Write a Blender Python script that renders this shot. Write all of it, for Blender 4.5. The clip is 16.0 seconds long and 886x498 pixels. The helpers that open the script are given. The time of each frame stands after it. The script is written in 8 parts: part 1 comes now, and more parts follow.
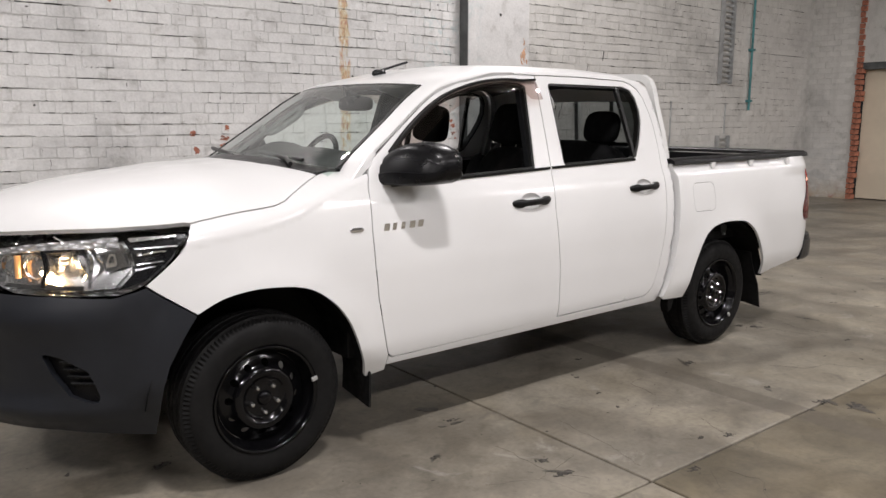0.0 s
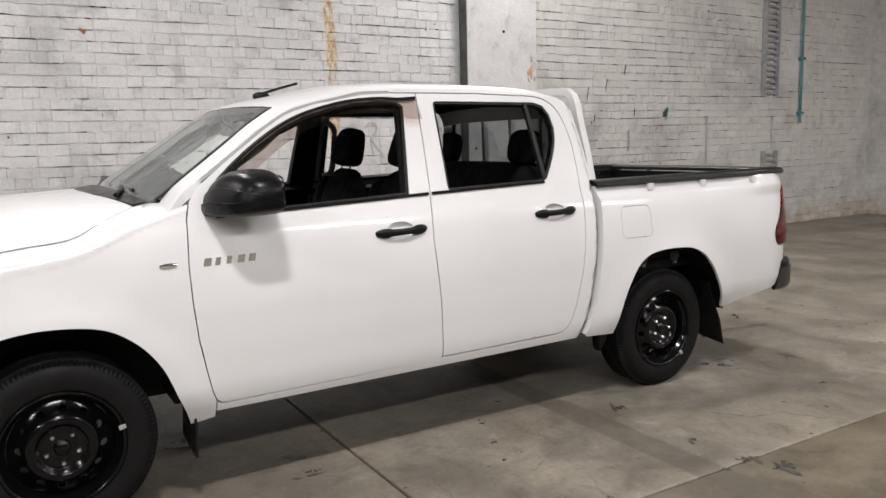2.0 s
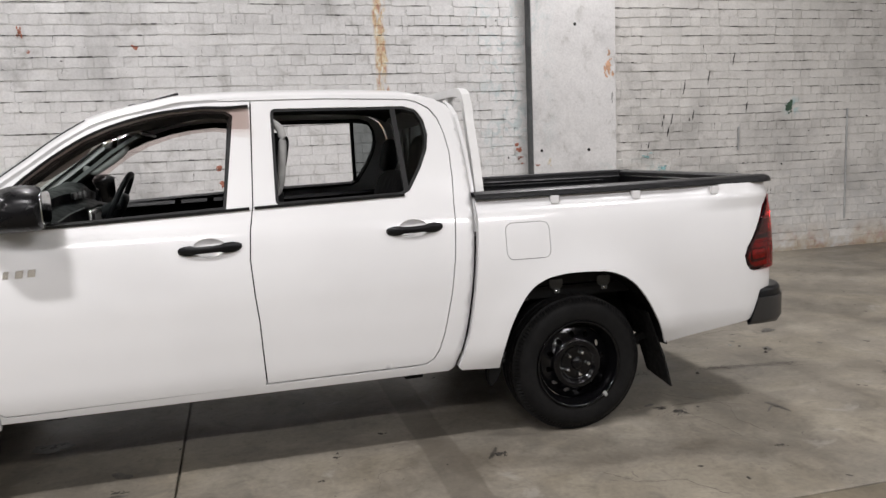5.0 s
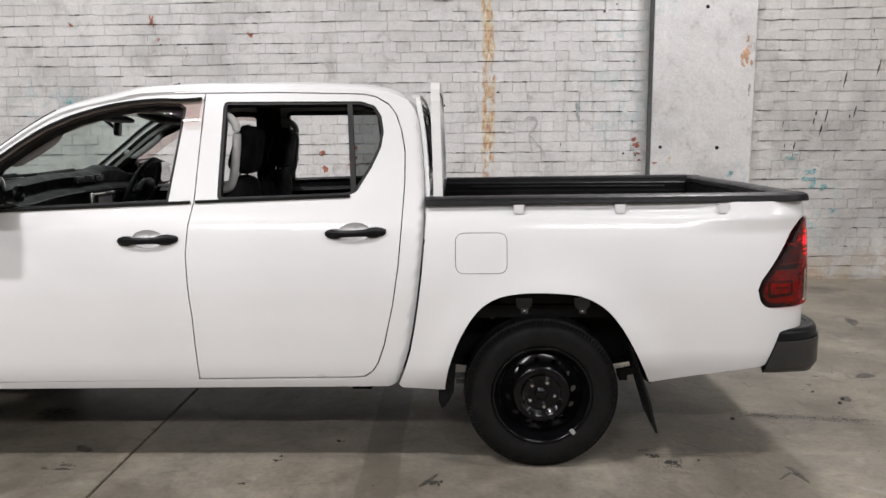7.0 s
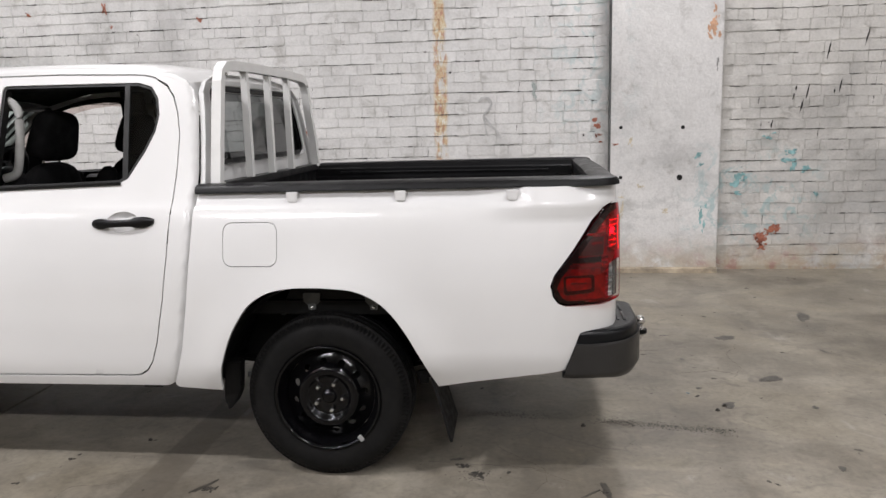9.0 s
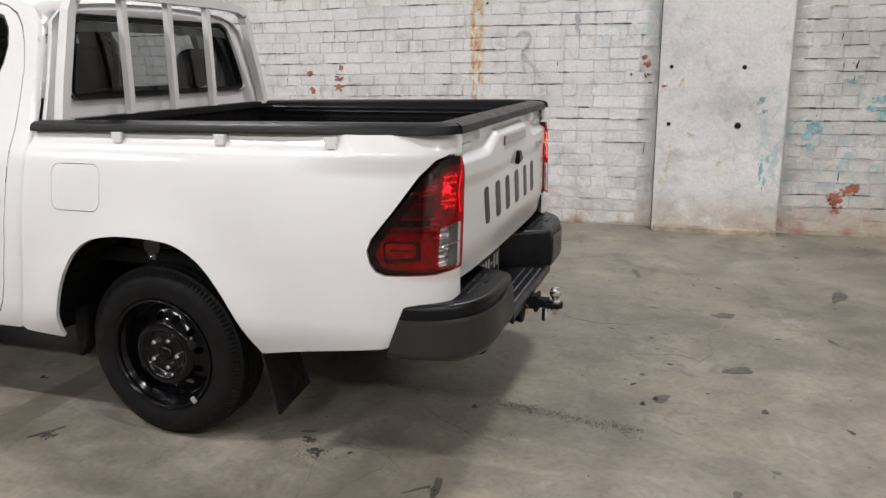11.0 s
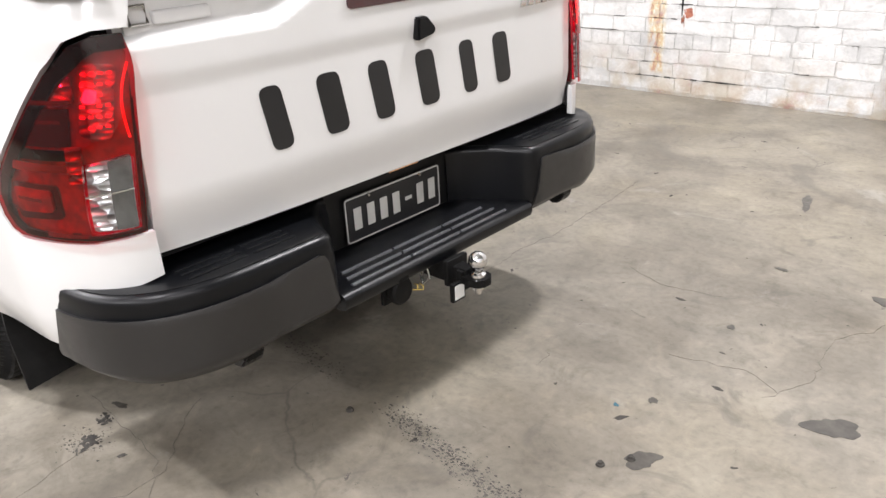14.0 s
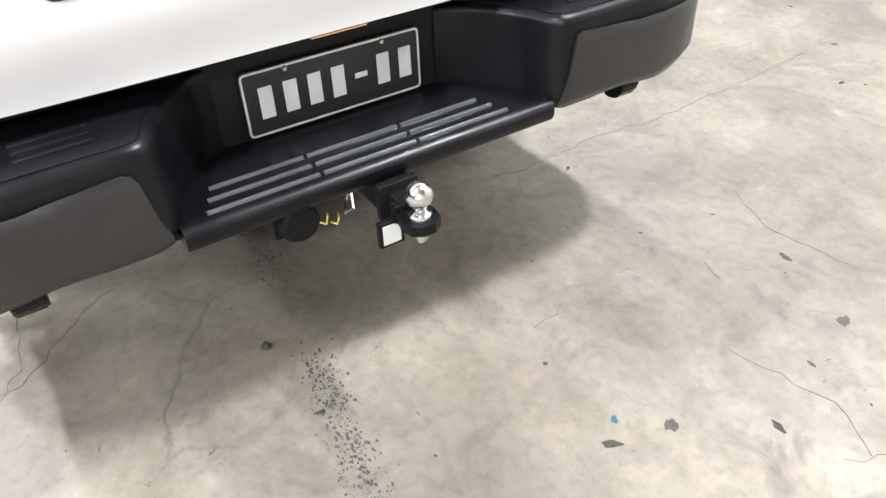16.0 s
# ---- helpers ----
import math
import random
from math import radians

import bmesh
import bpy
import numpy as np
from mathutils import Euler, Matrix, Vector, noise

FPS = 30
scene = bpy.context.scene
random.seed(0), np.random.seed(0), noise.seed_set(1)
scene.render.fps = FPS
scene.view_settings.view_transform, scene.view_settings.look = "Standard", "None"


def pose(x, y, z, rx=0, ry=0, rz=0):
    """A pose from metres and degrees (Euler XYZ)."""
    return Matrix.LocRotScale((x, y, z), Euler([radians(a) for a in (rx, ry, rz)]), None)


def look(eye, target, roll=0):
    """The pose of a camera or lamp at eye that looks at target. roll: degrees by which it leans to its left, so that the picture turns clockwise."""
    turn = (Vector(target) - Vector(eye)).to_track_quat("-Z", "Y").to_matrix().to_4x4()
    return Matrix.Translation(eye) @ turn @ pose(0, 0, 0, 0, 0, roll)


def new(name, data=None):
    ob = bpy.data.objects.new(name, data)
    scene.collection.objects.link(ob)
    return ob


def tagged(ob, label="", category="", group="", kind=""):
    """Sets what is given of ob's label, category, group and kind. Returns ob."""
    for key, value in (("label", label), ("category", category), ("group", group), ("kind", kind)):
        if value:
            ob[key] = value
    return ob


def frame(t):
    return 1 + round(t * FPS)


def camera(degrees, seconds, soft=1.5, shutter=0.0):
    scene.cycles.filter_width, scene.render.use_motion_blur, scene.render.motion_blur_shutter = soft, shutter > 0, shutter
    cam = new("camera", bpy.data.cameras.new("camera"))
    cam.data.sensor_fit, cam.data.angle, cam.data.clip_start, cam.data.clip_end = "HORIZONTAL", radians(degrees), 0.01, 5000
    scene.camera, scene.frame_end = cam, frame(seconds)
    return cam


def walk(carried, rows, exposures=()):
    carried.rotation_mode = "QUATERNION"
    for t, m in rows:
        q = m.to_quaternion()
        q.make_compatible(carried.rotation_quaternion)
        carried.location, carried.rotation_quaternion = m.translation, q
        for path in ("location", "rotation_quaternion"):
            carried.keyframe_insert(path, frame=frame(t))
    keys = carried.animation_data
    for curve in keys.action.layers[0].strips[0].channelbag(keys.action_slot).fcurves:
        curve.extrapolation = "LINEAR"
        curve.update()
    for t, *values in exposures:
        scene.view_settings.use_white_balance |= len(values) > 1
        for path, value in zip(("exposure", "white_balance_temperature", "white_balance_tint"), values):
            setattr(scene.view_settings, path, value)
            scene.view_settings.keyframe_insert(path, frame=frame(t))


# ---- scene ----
from mathutils.geometry import delaunay_2d_cdt

cam = camera(60.1, 16.0)
PATH = [
    (0, (0.028, -0.131, 1.42), (1.239, 1.426, 1.088), -0.0),
    (0.5, (0.277, -0.235, 1.404), (1.459, 1.336, 1.037), -2.7),
    (1, (0.511, -0.406, 1.418), (1.576, 1.258, 1.101), -1.8),
    (1.5, (0.785, -0.435, 1.392), (1.834, 1.241, 1.086), -1.7),
    (2, (1.074, -0.45, 1.412), (2.093, 1.249, 1.137), -1.4),
    (2.5, (1.362, -0.592, 1.416), (2.266, 1.177, 1.18), -1.1),
    (3, (1.635, -0.65, 1.395), (2.464, 1.149, 1.125), -0.7),
    (3.5, (1.949, -0.627, 1.414), (2.701, 1.21, 1.165), -0.8),
    (4, (2.245, -0.7, 1.408), (2.93, 1.167, 1.196), -1.2),
    (4.5, (2.519, -0.764, 1.415), (3.118, 1.128, 1.166), -0.7),
    (4.7, (2.62, -0.784, 1.404), (3.186, 1.118, 1.149), -1.5),
    (6.8, (3.852, -0.665, 1.454), (3.873, 1.314, 1.165), 0.0),
    (7, (3.959, -0.646, 1.451), (3.925, 1.333, 1.161), -0.4),
    (7.5, (4.271, -0.638, 1.453), (4.102, 1.337, 1.188), -0.5),
    (8, (4.546, -0.571, 1.426), (4.334, 1.392, 1.112), -0.1),
    (8.5, (4.849, -0.404, 1.436), (4.68, 1.557, 1.083), 0.2),
    (9, (5.152, -0.299, 1.416), (4.917, 1.661, 1.091), -1.3),
    (9.5, (5.438, -0.18, 1.392), (5.085, 1.748, 0.993), -0.7),
    (10, (5.691, 0.019, 1.398), (5.291, 1.928, 0.955), -0.5),
    (10.2, (5.79, 0.069, 1.404), (5.361, 1.97, 0.956), -0.4),
    (12.3, (6.719, 0.976, 1.377), (5.677, 2.585, 0.807), -0.4),
    (12.5, (6.756, 1.091, 1.373), (5.652, 2.649, 0.778), -0.2),
    (13, (6.766, 1.432, 1.337), (5.581, 2.892, 0.654), -2.3),
    (13.5, (6.774, 1.736, 1.306), (5.569, 3.138, 0.544), -2.9),
    (14, (6.797, 2.043, 1.278), (5.557, 3.382, 0.46), -3.0),
    (14.5, (6.765, 2.261, 1.229), (5.481, 3.475, 0.291), -3.9),
    (15, (6.655, 2.479, 1.203), (5.334, 3.575, 0.176), -3.8),
    (15.5, (6.6, 2.672, 1.188), (5.278, 3.64, 0.04), -4.6),
    (16, (6.592, 2.874, 1.161), (5.241, 3.694, -0.065), -2.6),
]
EXPOSURES = [(0.0, -0.25, 6600, 10), (3.5, -0.25, 6500, 9), (7.0, -0.20, 6450, 9), (10.0, -0.15, 6450, 9), (12.5, 0.12, 6480, 9), (13.0, 0.46, 6450, 9), (13.5, 0.75, 6430, 9), (14.5, 0.98, 6330, 9), (15.0, 1.30, 6230, 8), (16.0, 1.54, 6110, 7)]
walk(cam, [(t, look(eye, target, roll)) for t, eye, target, roll in PATH], EXPOSURES)

# ---- light ----
world = bpy.data.worlds.new("world")
world.use_nodes = True
world.node_tree.nodes["Background"].inputs["Color"].default_value = (0.8, 0.85, 0.9, 1)
world.node_tree.nodes["Background"].inputs["Strength"].default_value = 0.02
scene.world = world


def overhead_light(x, y, z, watts, size=(0.60, 0.22), colour=(1.0, 0.962, 0.985)):
    d = bpy.data.lights.new("overhead_light", "AREA")
    d.shape, d.size, d.size_y, d.energy, d.color = "RECTANGLE", size[0], size[1], watts, colour
    ob = new("overhead_light", d)
    ob.location = (x, y, z)
    return ob


LAMP_Z = 5.6
# unseen; x 12.2 and (-4.2, 6.0) only added to brighten tailgate and wall
for lx, ly, watts in ((6.80, 0.75, 132), (1.2, 0.05, 300), (-4.2, 0.05, 260), (12.2, 0.05, 205), (6.5, 6.0, 190), (1.2, 6.0, 118), (-4.2, 6.0, 175)):
    overhead_light(lx, ly, LAMP_Z, watts)
# broad fill lights out of view, made up to brighten the truck's side and rear
for lx, ly, watts in ((6.65, -5.6, 430), (1.2, -5.6, 460), (-4.2, -5.6, 340), (12.2, -5.6, 340)):
    overhead_light(lx, ly, LAMP_Z, watts, (2.4, 0.5))


# ---- materials ----
def material(name):
    m = bpy.data.materials.new(name)
    m.use_nodes = True
    t = m.node_tree
    return m, t, t.nodes["Principled BSDF"]


def node(t, kind, inputs=None, **attrs):
    n = t.nodes.new(kind)
    if "data_type" in attrs:
        n.data_type = attrs["data_type"]
    if "blend_type" in attrs:
        n.blend_type = attrs["blend_type"]
    if "operation" in attrs:
        n.operation = attrs["operation"]
    if "use_clamp" in attrs:
        n.use_clamp = attrs["use_clamp"]
    if "feature" in attrs:
        n.feature = attrs["feature"]
    if "bands_direction" in attrs:
        n.bands_direction = attrs["bands_direction"]
    for k, v in (inputs or {}).items():
        if isinstance(v, bpy.types.NodeSocket):
            t.links.new(v, n.inputs[k])
        else:
            n.inputs[k].default_value = v
    return n


def rgba(c):
    return (c[0], c[1], c[2], 1.0)


def place(t):
    return node(t, "ShaderNodeNewGeometry").outputs["Position"]


def local(t):
    return node(t, "ShaderNodeTexCoord").outputs["Object"]


def scaled(t, vec, s):
    return node(t, "ShaderNodeMapping", {"Vector": vec, "Scale": s}).outputs["Vector"]


def noisy(t, vec, scale, detail=4.0, rough=0.55, warp=0.0):
    return node(t, "ShaderNodeTexNoise", {"Vector": vec, "Scale": scale, "Detail": detail, "Roughness": rough, "Distortion": warp}).outputs["Fac"]


def steps(t, fac, stops, ease="EASE"):
    n = node(t, "ShaderNodeValToRGB", {"Fac": fac})
    r = n.color_ramp
    r.interpolation = ease
    while len(r.elements) < len(stops):
        r.elements.new(0.5)
    for e, (p, c) in zip(r.elements, stops):
        e.position, e.color = p, rgba(c) if len(c) == 3 else c
    return n.outputs["Color"]


def grey(v):
    return (v, v, v)


def mixed(t, fac, a, b, how="MIX"):
    n = node(t, "ShaderNodeMix", {}, data_type="RGBA", blend_type=how)
    for k, v in ((0, fac), (6, a), (7, b)):
        if isinstance(v, bpy.types.NodeSocket):
            t.links.new(v, n.inputs[k])
        else:
            n.inputs[k].default_value = rgba(v) if k else v
    return n.outputs[2]


def maths(t, how, a, b=0.0, clamp=False):
    n = node(t, "ShaderNodeMath", {}, operation=how, use_clamp=clamp)
    for k, v in ((0, a), (1, b)):
        if isinstance(v, bpy.types.NodeSocket):
            t.links.new(v, n.inputs[k])
        else:
            n.inputs[k].default_value = v
    return n.outputs[0]


def bumped(t, b, height, strength=0.3, distance=0.002):
    n = node(t, "ShaderNodeBump", {"Height": height, "Strength": strength, "Distance": distance})
    t.links.new(n.outputs["Normal"], b.inputs["Normal"])


def plain(name, colour, rough=0.5, metal=0.0, grain=0.0, grain_scale=400.0, vary=0.15, vary_scale=6.0, coat=0.0, spec=0.5):
    """A material with soft variation of tone and gloss, and a fine grain."""
    m, t, b = material(name)
    v = local(t)
    f = noisy(t, v, vary_scale, 5, 0.6)
    lo = tuple(c * (1 - vary) for c in colour)
    hi = tuple(min(1.0, c * (1 + vary)) for c in colour)
    t.links.new(steps(t, f, [(0.3, lo), (0.7, hi)]), b.inputs["Base Color"])
    t.links.new(steps(t, noisy(t, v, vary_scale * 3, 4), [(0.3, grey(max(0.02, rough * 0.85))), (0.7, grey(min(1.0, rough * 1.15)))]), b.inputs["Roughness"])
    b.inputs["Metallic"].default_value = metal
    b.inputs["Specular IOR Level"].default_value = spec
    b.inputs["Coat Weight"].default_value = coat
    b.inputs["Coat Roughness"].default_value = 0.04
    if grain:
        bumped(t, b, noisy(t, v, grain_scale, 2), grain, 0.0006)
    return m


def paint_white():
    m, t, b = material("white_car_paint")
    v = local(t)
    f = noisy(t, v, 1.7, 3)
    t.links.new(steps(t, f, [(0.3, (0.625, 0.625, 0.62)), (0.7, (0.655, 0.655, 0.65))]), b.inputs["Base Color"])
    b.inputs["Roughness"].default_value = 0.38
    b.inputs["Coat Weight"].default_value = 0.75
    t.links.new(steps(t, noisy(t, v, 9, 5), [(0.35, grey(0.10)), (0.75, grey(0.19))]), b.inputs["Coat Roughness"])
    bumped(t, b, noisy(t, v, 260, 1), 0.02, 0.0004)
    return m


def thin_glass(name, tint, film=0.0):
    """A thin pane: it lets light straight through, takes some of it, and mirrors by Fresnel. film: a haze of dust."""
    m, t, b = material(name)
    out = t.nodes["Material Output"]
    clear = node(t, "ShaderNodeBsdfTransparent", {"Color": rgba(tint)})
    gloss = node(t, "ShaderNodeBsdfGlossy", {"Color": (1, 1, 1, 1), "Roughness": 0.02})
    facing = node(t, "ShaderNodeLayerWeight", {"Blend": 0.5}).outputs["Facing"]
    f = maths(t, "ADD", 0.04, maths(t, "MULTIPLY", maths(t, "POWER", facing, 5.0), 0.9), True)
    mix = node(t, "ShaderNodeMixShader", {0: f, 1: clear.outputs[0], 2: gloss.outputs[0]})
    last = mix.outputs[0]
    if film:
        dust = node(t, "ShaderNodeBsdfDiffuse", {"Color": (0.75, 0.78, 0.76, 1)})
        d = steps(t, noisy(t, scaled(t, local(t), (1, 1.5, 3)), 3.0, 6, 0.65), [(0.3, grey(film * 0.55)), (0.75, grey(film * 1.3))])
        last = node(t, "ShaderNodeMixShader", {0: d, 1: last, 2: dust.outputs[0]}).outputs[0]
    t.links.new(last, out.inputs["Surface"])
    return m


def rubber():
    m, t, b = material("tyre_rubber")
    v = local(t)
    t.links.new(steps(t, noisy(t, v, 14, 6, 0.65), [(0.3, grey(0.0045)), (0.75, (0.0085, 0.0082, 0.008))]), b.inputs["Base Color"])
    t.links.new(steps(t, noisy(t, v, 30, 4), [(0.3, grey(0.55)), (0.7, grey(0.75))]), b.inputs["Roughness"])
    b.inputs["Specular IOR Level"].default_value = 0.14
    bumped(t, b, noisy(t, v, 350, 2), 0.15, 0.0005)
    return m


def concrete():
    m, t, b = material("worn_concrete")
    p = place(t)
    big = noisy(t, p, 0.55, 6, 0.6, 0.4)
    mid = noisy(t, p, 2.6, 7, 0.65, 0.6)
    fine = noisy(t, p, 38, 5, 0.6)
    c = steps(t, big, [(0.28, (0.148, 0.132, 0.105)), (0.50, (0.204, 0.184, 0.149)), (0.74, (0.262, 0.239, 0.198))])
    c = mixed(t, 0.95, c, steps(t, mid, [(0.28, (0.66, 0.64, 0.61)), (0.44, (0.90, 0.89, 0.88)), (0.56, grey(1.03)), (0.74, (1.20, 1.20, 1.18))]), "MULTIPLY")
    worn = noisy(t, mixed(t, 0.25, p, node(t, "ShaderNodeTexNoise", {"Vector": p, "Scale": 1.3, "Detail": 3.0}).outputs["Color"], "ADD"), 7.5, 9, 0.72, 0.8)
    patch = noisy(t, p, 1.5, 5, 0.5, 0.7)
    c = mixed(t, 0.7, c, steps(t, patch, [(0.38, (0.70, 0.70, 0.70)), (0.45, (0.82, 0.82, 0.815)), (0.50, grey(1.0)), (0.62, (1.16, 1.15, 1.10))]), "MULTIPLY")
    c = mixed(t, 0.72, c, steps(t, worn, [(0.30, (0.66, 0.65, 0.63)), (0.50, grey(1.0)), (0.66, (1.20, 1.19, 1.17))]), "MULTIPLY")
    c = mixed(t, 0.42, c, steps(t, fine, [(0.33, grey(0.70)), (0.50, grey(1.0)), (0.66, grey(1.18))]), "MULTIPLY")
    drag = noisy(t, node(t, "ShaderNodeMapping", {"Vector": p, "Rotation": (0, 0, 0.5), "Scale": (1.2, 9.0, 1.0)}).outputs[0], 1.6, 7, 0.65)
    c = mixed(t, 0.18, c, steps(t, drag, [(0.34, grey(0.74)), (0.52, grey(1.0)), (0.70, grey(1.12))]), "MULTIPLY")
    # dark damp blotches
    blot = steps(t, noisy(t, p, 1.15, 8, 0.62, 1.2), [(0.55, grey(0.0)), (0.70, grey(1.0))])
    c = mixed(t, maths(t, "MULTIPLY", blot, 0.45), c, (0.085, 0.078, 0.068))
    # small black specks and scuffs
    speck = steps(t, noisy(t, p, 9.0, 8, 0.74, 2.0), [(0.645, grey(0.0)), (0.685, grey(1.0))])
    c = mixed(t, maths(t, "MULTIPLY", speck, 0.75), c, (0.055, 0.05, 0.045))
    smudge = steps(t, noisy(t, p, 4.2, 6, 0.62, 1.4), [(0.58, grey(0.0)), (0.72, grey(1.0))])
    c = mixed(t, maths(t, "MULTIPLY", smudge, 0.5), c, (0.095, 0.086, 0.074))
    pale = steps(t, noisy(t, p, 3.1, 8, 0.68, 0.9), [(0.60, grey(0.0)), (0.70, grey(1.0))])
    c = mixed(t, maths(t, "MULTIPLY", pale, 0.35), c, (0.36, 0.345, 0.31))
    # hair cracks, only here and there
    vor = node(t, "ShaderNodeTexVoronoi", {"Vector": mixed(t, 0.16, p, node(t, "ShaderNodeTexNoise", {"Vector": p, "Scale": 2.2, "Detail": 6.0}).outputs["Color"], "ADD"), "Scale": 1.1}, feature="DISTANCE_TO_EDGE")
    line = steps(t, vor.outputs["Distance"], [(0.0, grey(1.0)), (0.004, grey(0.0))], "LINEAR")
    crack = maths(t, "MULTIPLY", line, steps(t, noisy(t, p, 0.9, 3), [(0.56, grey(0.0)), (0.68, grey(0.5))]))
    c = mixed(t, crack, c, (0.05, 0.045, 0.04))
    # one slab is toned darker and browner; a painted shadow band runs towards the wall
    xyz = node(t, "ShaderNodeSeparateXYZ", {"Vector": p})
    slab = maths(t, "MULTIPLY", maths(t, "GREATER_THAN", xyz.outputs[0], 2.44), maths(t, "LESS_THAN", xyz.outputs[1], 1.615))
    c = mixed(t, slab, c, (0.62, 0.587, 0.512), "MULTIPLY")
    shade_band = maths(t, "ABSOLUTE", maths(t, "SUBTRACT", maths(t, "ADD", xyz.outputs[0], maths(t, "MULTIPLY", mid, 0.05)), 3.645))
    shade_band = steps(t, shade_band, [(0.078, grey(1.0)), (0.094, grey(0.0))])
    c = mixed(t, maths(t, "MULTIPLY", shade_band, 0.50), c, (0.080, 0.068, 0.053))
    t.links.new(c, b.inputs["Base Color"])
    t.links.new(steps(t, mid, [(0.3, grey(0.38)), (0.7, grey(0.60))]), b.inputs["Roughness"])
    b.inputs["Specular IOR Level"].default_value = 0.38
    bumped(t, b, maths(t, "ADD", maths(t, "MULTIPLY", fine, 0.5), maths(t, "MULTIPLY", crack, -1.0)), 0.25, 0.003)
    return m


def box_mask(t, xyz, x0, x1, z0, z1, soft):
    """1 inside a box of the wall's face, fading over soft metres."""
    out = None
    for axis, lo, hi in ((0, x0, x1), (2, z0, z1)):
        a = node(t, "ShaderNodeMapRange", {"Value": xyz.outputs[axis], "From Min": lo - soft, "From Max": lo + soft})
        c = node(t, "ShaderNodeMapRange", {"Value": xyz.outputs[axis], "From Min": hi + soft, "From Max": hi - soft})
        k = maths(t, "MULTIPLY", a.outputs[0], c.outputs[0])
        out = k if out is None else maths(t, "MULTIPLY", out, k)
    return out


def wall_paint(name, base=(0.658, 0.654, 0.642), pieces=True):
    """Old white paint over brick, with grime, flakes, washed-out teal and rust."""
    m, t, b = material(name)
    p = place(t)
    wob = node(t, "ShaderNodeTexNoise", {"Vector": p, "Scale": 5.0, "Detail": 6.0}).outputs["Color"]
    q = mixed(t, 0.10, p, wob, "ADD")
    xyz = node(t, "ShaderNodeSeparateXYZ", {"Vector": q})
    big = noisy(t, p, 0.8, 6, 0.6, 0.5)
    mid = noisy(t, p, 5.5, 7, 0.66, 0.4)
    fine = noisy(t, p, 55, 4, 0.6)
    dim = tuple(k * 0.70 for k in base)
    c = steps(t, big, [(0.28, dim), (0.48, base), (0.75, tuple(min(0.86, k * 1.12) for k in base))])
    older = node(t, "ShaderNodeMapRange", {"Value": xyz.outputs[0], "From Min": 6.86, "From Max": 6.92}).outputs[0]
    c = mixed(t, older, c, (0.885, 0.872, 0.845), "MULTIPLY")
    c = mixed(t, 0.8, c, steps(t, mid, [(0.27, (0.66, 0.65, 0.63)), (0.46, grey(1.0)), (0.72, grey(1.08))]), "MULTIPLY")
    c = mixed(t, 0.4, c, steps(t, fine, [(0.33, grey(0.80)), (0.62, grey(1.06))]), "MULTIPLY")
    if pieces:
        rnd = node(t, "ShaderNodeObjectInfo").outputs["Random"]
        isl = node(t, "ShaderNodeNewGeometry").outputs["Random Per Island"]
        tone = steps(t, maths(t, "FRACT", maths(t, "ADD", rnd, isl)), [(0.0, grey(0.93)), (0.5, grey(1.0)), (1.0, grey(1.035))], "LINEAR")
        c = mixed(t, 0.9, c, tone, "MULTIPLY")
    streak = steps(t, noisy(t, scaled(t, p, (6.0, 6.0, 0.55)), 1.0, 6, 0.6), [(0.52, grey(0.0)), (0.75, grey(1.0))])
    c = mixed(t, maths(t, "MULTIPLY", streak, 0.28), c, (0.36, 0.35, 0.33))
    # washed teal beside the pillar and low on the wall beyond it
    teal = maths(t, "ADD", maths(t, "MULTIPLY", box_mask(t, xyz, 5.35, 5.98, 1.35, 4.0, 0.22), 0.55), maths(t, "MULTIPLY", box_mask(t, xyz, 6.62, 7.75, 0.30, 1.12, 0.16), 0.95), True)
    teal = maths(t, "ADD", teal, maths(t, "MULTIPLY", box_mask(t, xyz, -0.4, 0.65, 1.65, 2.05, 0.15), 0.6), True)
    teal = maths(t, "ADD", teal, maths(t, "MULTIPLY", box_mask(t, xyz, 9.20, 9.38, 1.70, 1.86, 0.06), 1.4), True)
    teal = maths(t, "MULTIPLY", teal, steps(t, noisy(t, p, 6.5, 7, 0.7, 1.0), [(0.50, grey(0.0)), (0.60, grey(1.0))]))
    c = mixed(t, maths(t, "MULTIPLY", teal, 0.55), c, (0.22, 0.42, 0.44))
    # rust and ochre where a pipe once hung
    strip = maths(t, "MULTIPLY", box_mask(t, xyz, 4.275, 4.392, 0.2, 6.0, 0.012), steps(t, noisy(t, scaled(t, p, (5, 5, 1.6)), 2.2, 6, 0.7), [(0.42, grey(0.05)), (0.50, grey(1.0))]))
    tan = steps(t, noisy(t, scaled(t, p, (9, 9, 4.0)), 2.5, 6, 0.75), [(0.38, (0.74, 0.71, 0.64)), (0.46, (0.60, 0.50, 0.30)), (0.52, (0.55, 0.36, 0.18)), (0.60, (0.40, 0.16, 0.09))])
    c = mixed(t, maths(t, "MULTIPLY", strip, 0.85), c, tan)
    # grey noise patches, fading in below 1.35 m
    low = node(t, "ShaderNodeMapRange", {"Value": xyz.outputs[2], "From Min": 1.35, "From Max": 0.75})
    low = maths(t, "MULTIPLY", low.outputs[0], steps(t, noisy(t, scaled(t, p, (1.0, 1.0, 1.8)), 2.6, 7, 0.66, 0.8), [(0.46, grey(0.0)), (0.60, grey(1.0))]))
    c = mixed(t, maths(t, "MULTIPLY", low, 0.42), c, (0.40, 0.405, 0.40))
    # ochre damp along the foot of the wall
    foot = node(t, "ShaderNodeMapRange", {"Value": xyz.outputs[2], "From Min": 0.42, "From Max": 0.05})
